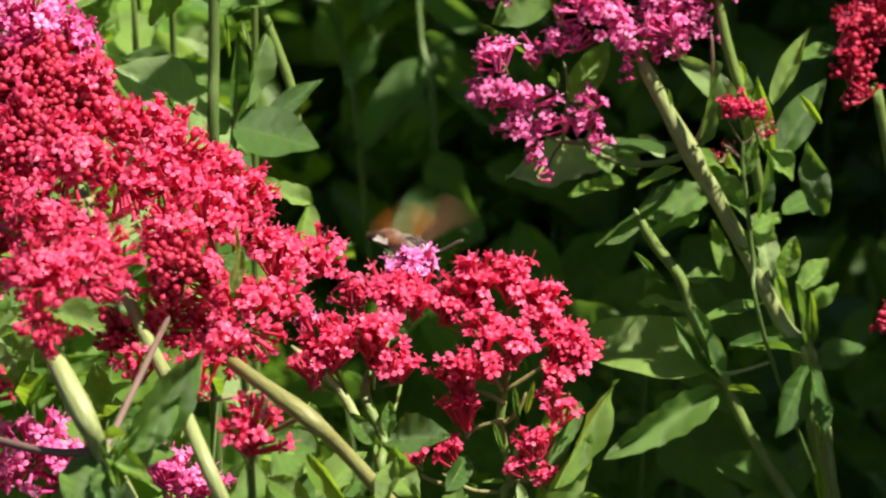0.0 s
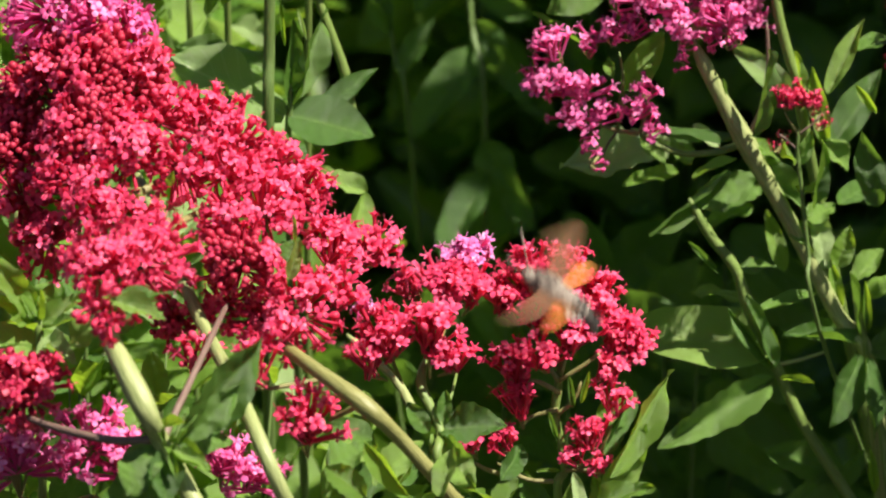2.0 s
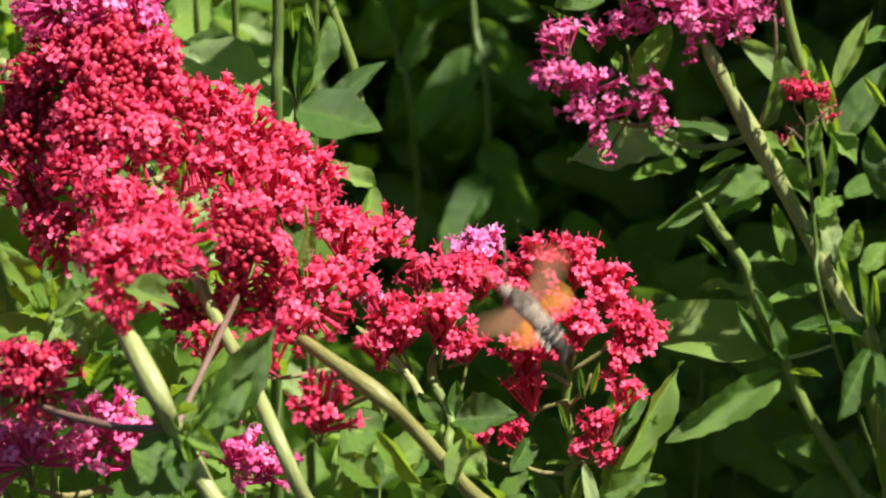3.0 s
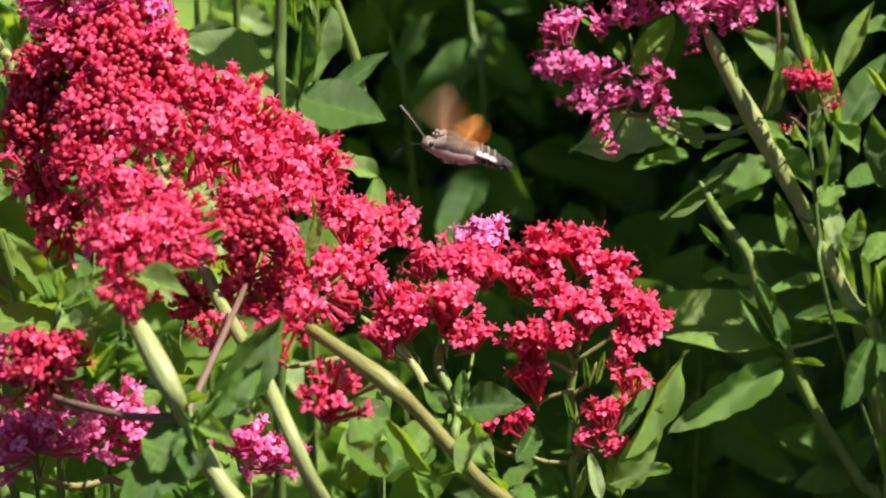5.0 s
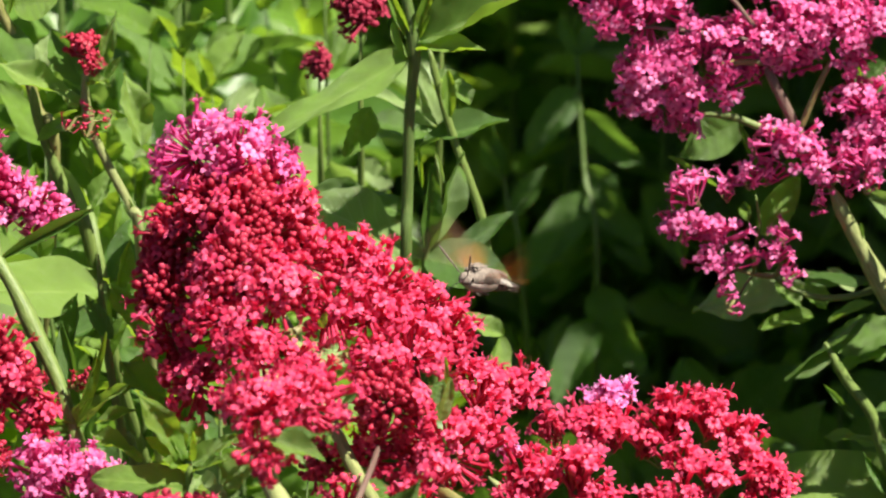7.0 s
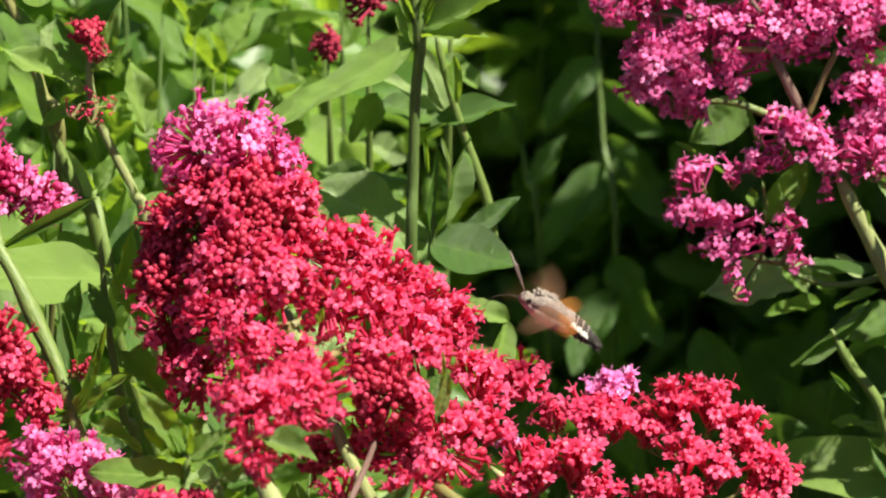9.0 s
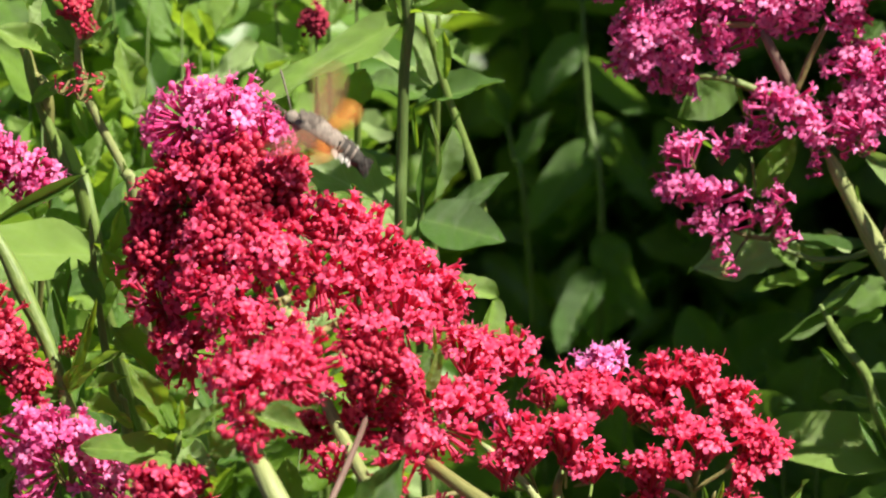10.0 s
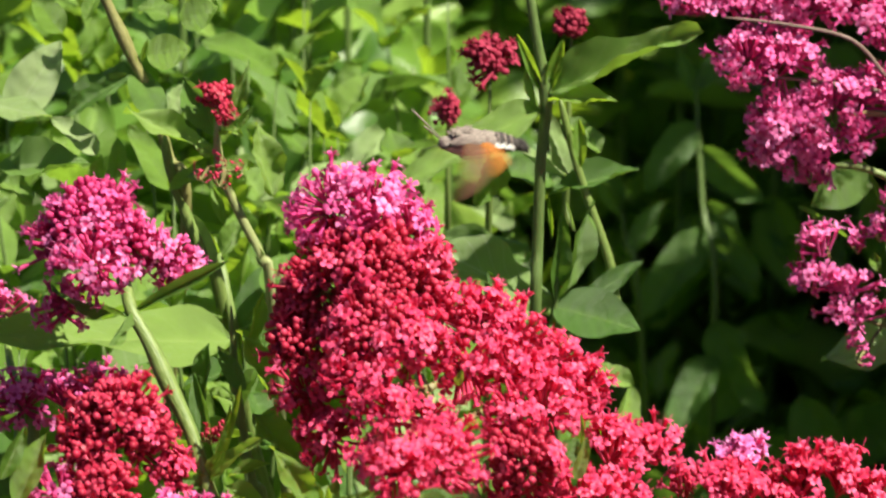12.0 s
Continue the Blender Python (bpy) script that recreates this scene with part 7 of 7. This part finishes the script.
def motions():
    walk(moth, [
        (0.0, fly((-0.0129, 0.0116, 0.5969), (0.6, -0.78, -0.14), (0, 0.1, 1))),
        (0.2, fly((-0.0210, 0.0132, 0.6012), (0.6, -0.78, -0.14), (0, 0.1, 1))),
        (0.4, fly((-0.0255, 0.0119, 0.5975), (0.6, -0.78, -0.14), (0, 0.1, 1))),
        (0.6, fly((-0.0226, 0.0094, 0.5909), (0.6, -0.78, -0.14), (0, 0.1, 1))),
        (0.8, fly((-0.0166, 0.0156, 0.6077), (0.6, -0.78, -0.14), (0, 0.1, 1))),
        (1.0, fly((-0.0153, 0.0131, 0.6010), (0.6, -0.78, -0.14), (0, 0.1, 1))),
        (1.1, fly((-0.0137, 0.0127, 0.5998), (0.6, -0.78, -0.14), (0, 0.1, 1))),
        (1.2, fly((-0.0129, 0.0116, 0.5968), (0.6, -0.78, -0.14), (0, 0.1, 1))),
        (1.3, fly((-0.0094, 0.0103, 0.5931), (0.6, -0.78, -0.14), (0, 0.1, 1))),
        (1.4, fly((0.0005, 0.0111, 0.5953), (0.6, -0.78, -0.14), (0, 0.1, 1))),
        (1.5, fly((0.0328, 0.0293, 0.6220), (-0.95, -0.3, 0.0), (0, -0.1, 1))),
        (1.6, fly((0.0445, 0.0215, 0.6006), (-0.95, -0.3, 0.0), (0, -0.1, 1))),
        (1.7, fly((0.0380, -0.0203, 0.6026), (-0.85, 0.1, 0.5), (0.3, -0.55, 0.75))),
        (1.8, fly((0.0315, -0.0249, 0.5901), (-0.85, 0.1, 0.5), (0.3, -0.55, 0.75))),
        (1.9, fly((0.0227, -0.0283, 0.5806), (-0.85, 0.1, 0.5), (0.3, -0.55, 0.75))),
        (2.0, fly((0.0225, -0.0255, 0.5883), (-0.85, 0.1, 0.5), (0.3, -0.55, 0.75))),
        (2.1, fly((0.0234, -0.0218, 0.5985), (-0.88, 0.1, 0.42), (0.3, -0.5, 0.8))),
        (2.2, fly((0.0167, -0.0333, 0.5961), (-0.78, 0.2, 0.6), (0.3, -0.6, 0.7))),
        (2.3, fly((0.0239, -0.0182, 0.6086), (-0.95, 0, 0.3), (0.2, -0.2, 0.95))),
        (2.4, fly((0.0167, -0.0222, 0.5975), (-0.95, 0.1, 0.15), (0.1, -0.3, 0.95))),
        (2.5, fly((0.0129, -0.0617, 0.6002), (-0.74, 0.25, 0.6), (0.35, -0.65, 0.65))),
        (2.6, fly((0.0116, -0.0618, 0.5999), (-0.74, 0.25, 0.6), (0.35, -0.65, 0.65))),
        (2.7, fly((0.0089, -0.0629, 0.5967), (-0.74, 0.25, 0.6), (0.35, -0.65, 0.65))),
        (2.8, fly((0.0076, -0.0635, 0.5952), (-0.74, 0.25, 0.6), (0.35, -0.65, 0.65))),
        (2.9, fly((0.0111, -0.0593, 0.6067), (-0.74, 0.25, 0.6), (0.35, -0.65, 0.65))),
        (3.0, fly((0.0085, -0.0650, 0.5911), (-0.74, 0.25, 0.6), (0.35, -0.65, 0.65))),
        (3.1, fly((0.0023, -0.0851, 0.5943), (-0.74, 0.25, 0.6), (0.35, -0.65, 0.65))),
        (3.2, fly((-0.0039, -0.0865, 0.5904), (-0.74, 0.25, 0.6), (0.35, -0.65, 0.65))),
        (4.0, fly((-0.0077, -0.0851, 0.6159), (-0.85, 0.05, 0.4), (0.25, -0.25, 0.85))),
        (4.8, fly((-0.0195, 0.0063, 0.6174), (-0.95, -0.15, 0.18), (0.1, 0.15, 1))),
        (4.9, fly((-0.0250, 0.0063, 0.6173), (-0.95, -0.15, 0.18), (0.1, 0.15, 1))),
        (5.0, fly((-0.0213, 0.0099, 0.6271), (-0.95, -0.15, 0.18), (0.1, 0.15, 1))),
        (5.1, fly((-0.0270, 0.0074, 0.6202), (-0.95, -0.15, 0.18), (0.1, 0.15, 1))),
        (5.2, fly((-0.0337, 0.0150, 0.6413), (-0.98, -0.15, 0.05), (0, 0.15, 1))),
        (5.3, fly((-0.0486, 0.0139, 0.6382), (-0.6, -0.76, 0.05), (0, 0.08, 1))),
        (5.4, fly((-0.0523, 0.0129, 0.6355), (-0.6, -0.76, 0.05), (0, 0.08, 1))),
        (5.5, fly((-0.0507, 0.0097, 0.6265), (-0.6, -0.76, 0.05), (0, 0.08, 1))),
        (5.6, fly((-0.0547, 0.0094, 0.6258), (-0.6, -0.76, 0.05), (0, 0.08, 1))),
        (5.7, fly((-0.0560, 0.0117, 0.6321), (-0.6, -0.76, 0.05), (0, 0.08, 1))),
        (5.8, fly((-0.0433, 0.0197, 0.6542), (-0.6, -0.76, 0.05), (0, 0.08, 1))),
        (5.9, fly((-0.0519, 0.0156, 0.6429), (-0.68, -0.7, 0.14), (0.08, 0.12, 1))),
        (6.0, fly((-0.0548, 0.0164, 0.6449), (-0.68, -0.7, 0.14), (0.08, 0.12, 1))),
        (6.1, fly((-0.0578, 0.0135, 0.6370), (-0.68, -0.7, 0.14), (0.08, 0.12, 1))),
        (6.2, fly((-0.0612, 0.0121, 0.6332), (-0.68, -0.7, 0.14), (0.08, 0.12, 1))),
        (6.3, fly((-0.0618, 0.0155, 0.6427), (-0.68, -0.7, 0.14), (0.08, 0.12, 1))),
        (6.4, fly((-0.0602, 0.0165, 0.6453), (-0.68, -0.7, 0.14), (0.08, 0.12, 1))),
        (6.5, fly((-0.0603, 0.0162, 0.6444), (-0.8, -0.44, 0.32), (0.22, 0.45, 0.85))),
        (6.6, fly((-0.0603, 0.0153, 0.6420), (-0.8, -0.44, 0.32), (0.22, 0.45, 0.85))),
        (6.7, fly((-0.0585, 0.0143, 0.6393), (-0.8, -0.44, 0.32), (0.22, 0.45, 0.85))),
        (6.8, fly((-0.0607, 0.0137, 0.6375), (-0.8, -0.44, 0.32), (0.22, 0.45, 0.85))),
        (6.9, fly((-0.0543, 0.0143, 0.6394), (-0.8, -0.44, 0.32), (0.22, 0.45, 0.85))),
        (7.0, fly((-0.0623, 0.0137, 0.6378), (-0.5, -0.8, 0.2), (0.05, -0.1, 1))),
        (7.1, fly((-0.0532, 0.0152, 0.6418), (-0.9, -0.3, 0.25), (0.2, 0.1, 0.9))),
        (7.2, fly((-0.0489, 0.0143, 0.6393), (-0.9, -0.3, 0.25), (0.2, 0.1, 0.9))),
        (8.8, fly((-0.0305, -0.0412, 0.6476), (-0.90, -0.12, 0.36), (0.42, 0.12, 0.86))),
        (8.9, fly((-0.0333, -0.0431, 0.6423), (-0.87, -0.12, 0.46), (0.38, 0.12, 0.88))),
        (9.0, fly((-0.0342, -0.0435, 0.6412), (-0.87, -0.12, 0.46), (0.38, 0.12, 0.88))),
        (9.1, fly((-0.0339, -0.0450, 0.6372), (-0.87, -0.12, 0.46), (0.38, 0.12, 0.88))),
        (9.2, fly((-0.0362, -0.0461, 0.6341), (-0.87, -0.12, 0.46), (0.38, 0.12, 0.88))),
        (9.3, fly((-0.0405, -0.0460, 0.6345), (-0.87, -0.12, 0.46), (0.38, 0.12, 0.88))),
        (9.4, fly((-0.0391, -0.0444, 0.6388), (-0.87, -0.12, 0.46), (0.38, 0.12, 0.88))),
        (9.5, fly((-0.0440, -0.0446, 0.6384), (-0.87, -0.12, 0.46), (0.38, 0.12, 0.88))),
        (9.6, fly((-0.0482, -0.0024, 0.6520), (-0.35, 0.1, 0.9), (0.1, -0.9, 0.3))),
        (9.7, fly((-0.0577, 0.0202, 0.7141), (-0.9, 0.1, 0.35), (0.3, -0.4, 0.85))),
        (9.8, fly((-0.0792, 0.0188, 0.7101), (-0.9, 0.1, 0.35), (0.3, -0.4, 0.85))),
        (9.9, fly((-0.1108, -0.0508, 0.7090), (-0.86, 0.12, 0.43), (0.35, -0.5, 0.8))),
        (10.0, fly((-0.1177, -0.0525, 0.7042), (-0.86, 0.12, 0.43), (0.35, -0.5, 0.8))),
        (10.2, fly((-0.1152, -0.0536, 0.7013), (-0.86, 0.12, 0.43), (0.35, -0.5, 0.8))),
        (10.4, fly((-0.1190, -0.0544, 0.6990), (-0.86, 0.12, 0.43), (0.35, -0.5, 0.8))),
        (10.5, fly((-0.1201, -0.0549, 0.6976), (-0.86, 0.12, 0.43), (0.35, -0.5, 0.8))),
        (10.6, fly((-0.1198, -0.0558, 0.6952), (-0.86, 0.12, 0.43), (0.35, -0.5, 0.8))),
        (10.8, fly((-0.1054, 0.0108, 0.6882), (-0.92, 0.05, 0.33), (0.2, -0.25, 0.9))),
        (11.0, fly((-0.1114, 0.0125, 0.6928), (-0.92, 0.05, 0.33), (0.2, -0.25, 0.9))),
        (11.2, fly((-0.1083, 0.0116, 0.6904), (-0.92, 0.05, 0.33), (0.2, -0.25, 0.9))),
        (11.4, fly((-0.1134, 0.0119, 0.6912), (-0.95, -0.1, 0.2), (0.15, -0.2, 0.95))),
        (11.5, fly((-0.1126, 0.0122, 0.6919), (-0.95, -0.1, 0.2), (0.15, -0.2, 0.95))),
        (11.6, fly((-0.1169, 0.0109, 0.6885), (-0.95, -0.1, 0.2), (0.15, -0.2, 0.95))),
        (11.8, fly((-0.1200, 0.0162, 0.7029), (-0.95, -0.1, 0.2), (0.15, -0.2, 0.95))),
        (12.0, fly((-0.1178, 0.0199, 0.7131), (-0.92, -0.38, 0.0), (0, -0.2, 1))),
    ])
    lift = ((0, 50), (0.5, 50), (0.8, 20), (1.0, -5), (1.4, 0), (1.5, 20), (2.0, 18), (3.2, 14), (4.8, 35), (5.5, 52), (6.2, 45), (6.5, 12), (7.2, 30), (8.8, -6), (9.5, 8), (10.0, 24), (11.0, -10), (12.0, -38))
    for wing, side, share in moth_wings:
        hinge = wing.location.copy()
        rows = []
        for k in range(361):
            mean = float(np.interp(k / FPS, [q[0] for q in lift], [q[1] for q in lift]))
            beat = math.sin(math.tau * k / 5)
            rows.append((k / FPS, pose(*hinge, side * (mean + 54 * share * beat), 0, side * 40 * beat)))
        walk(wing, rows)


motions()
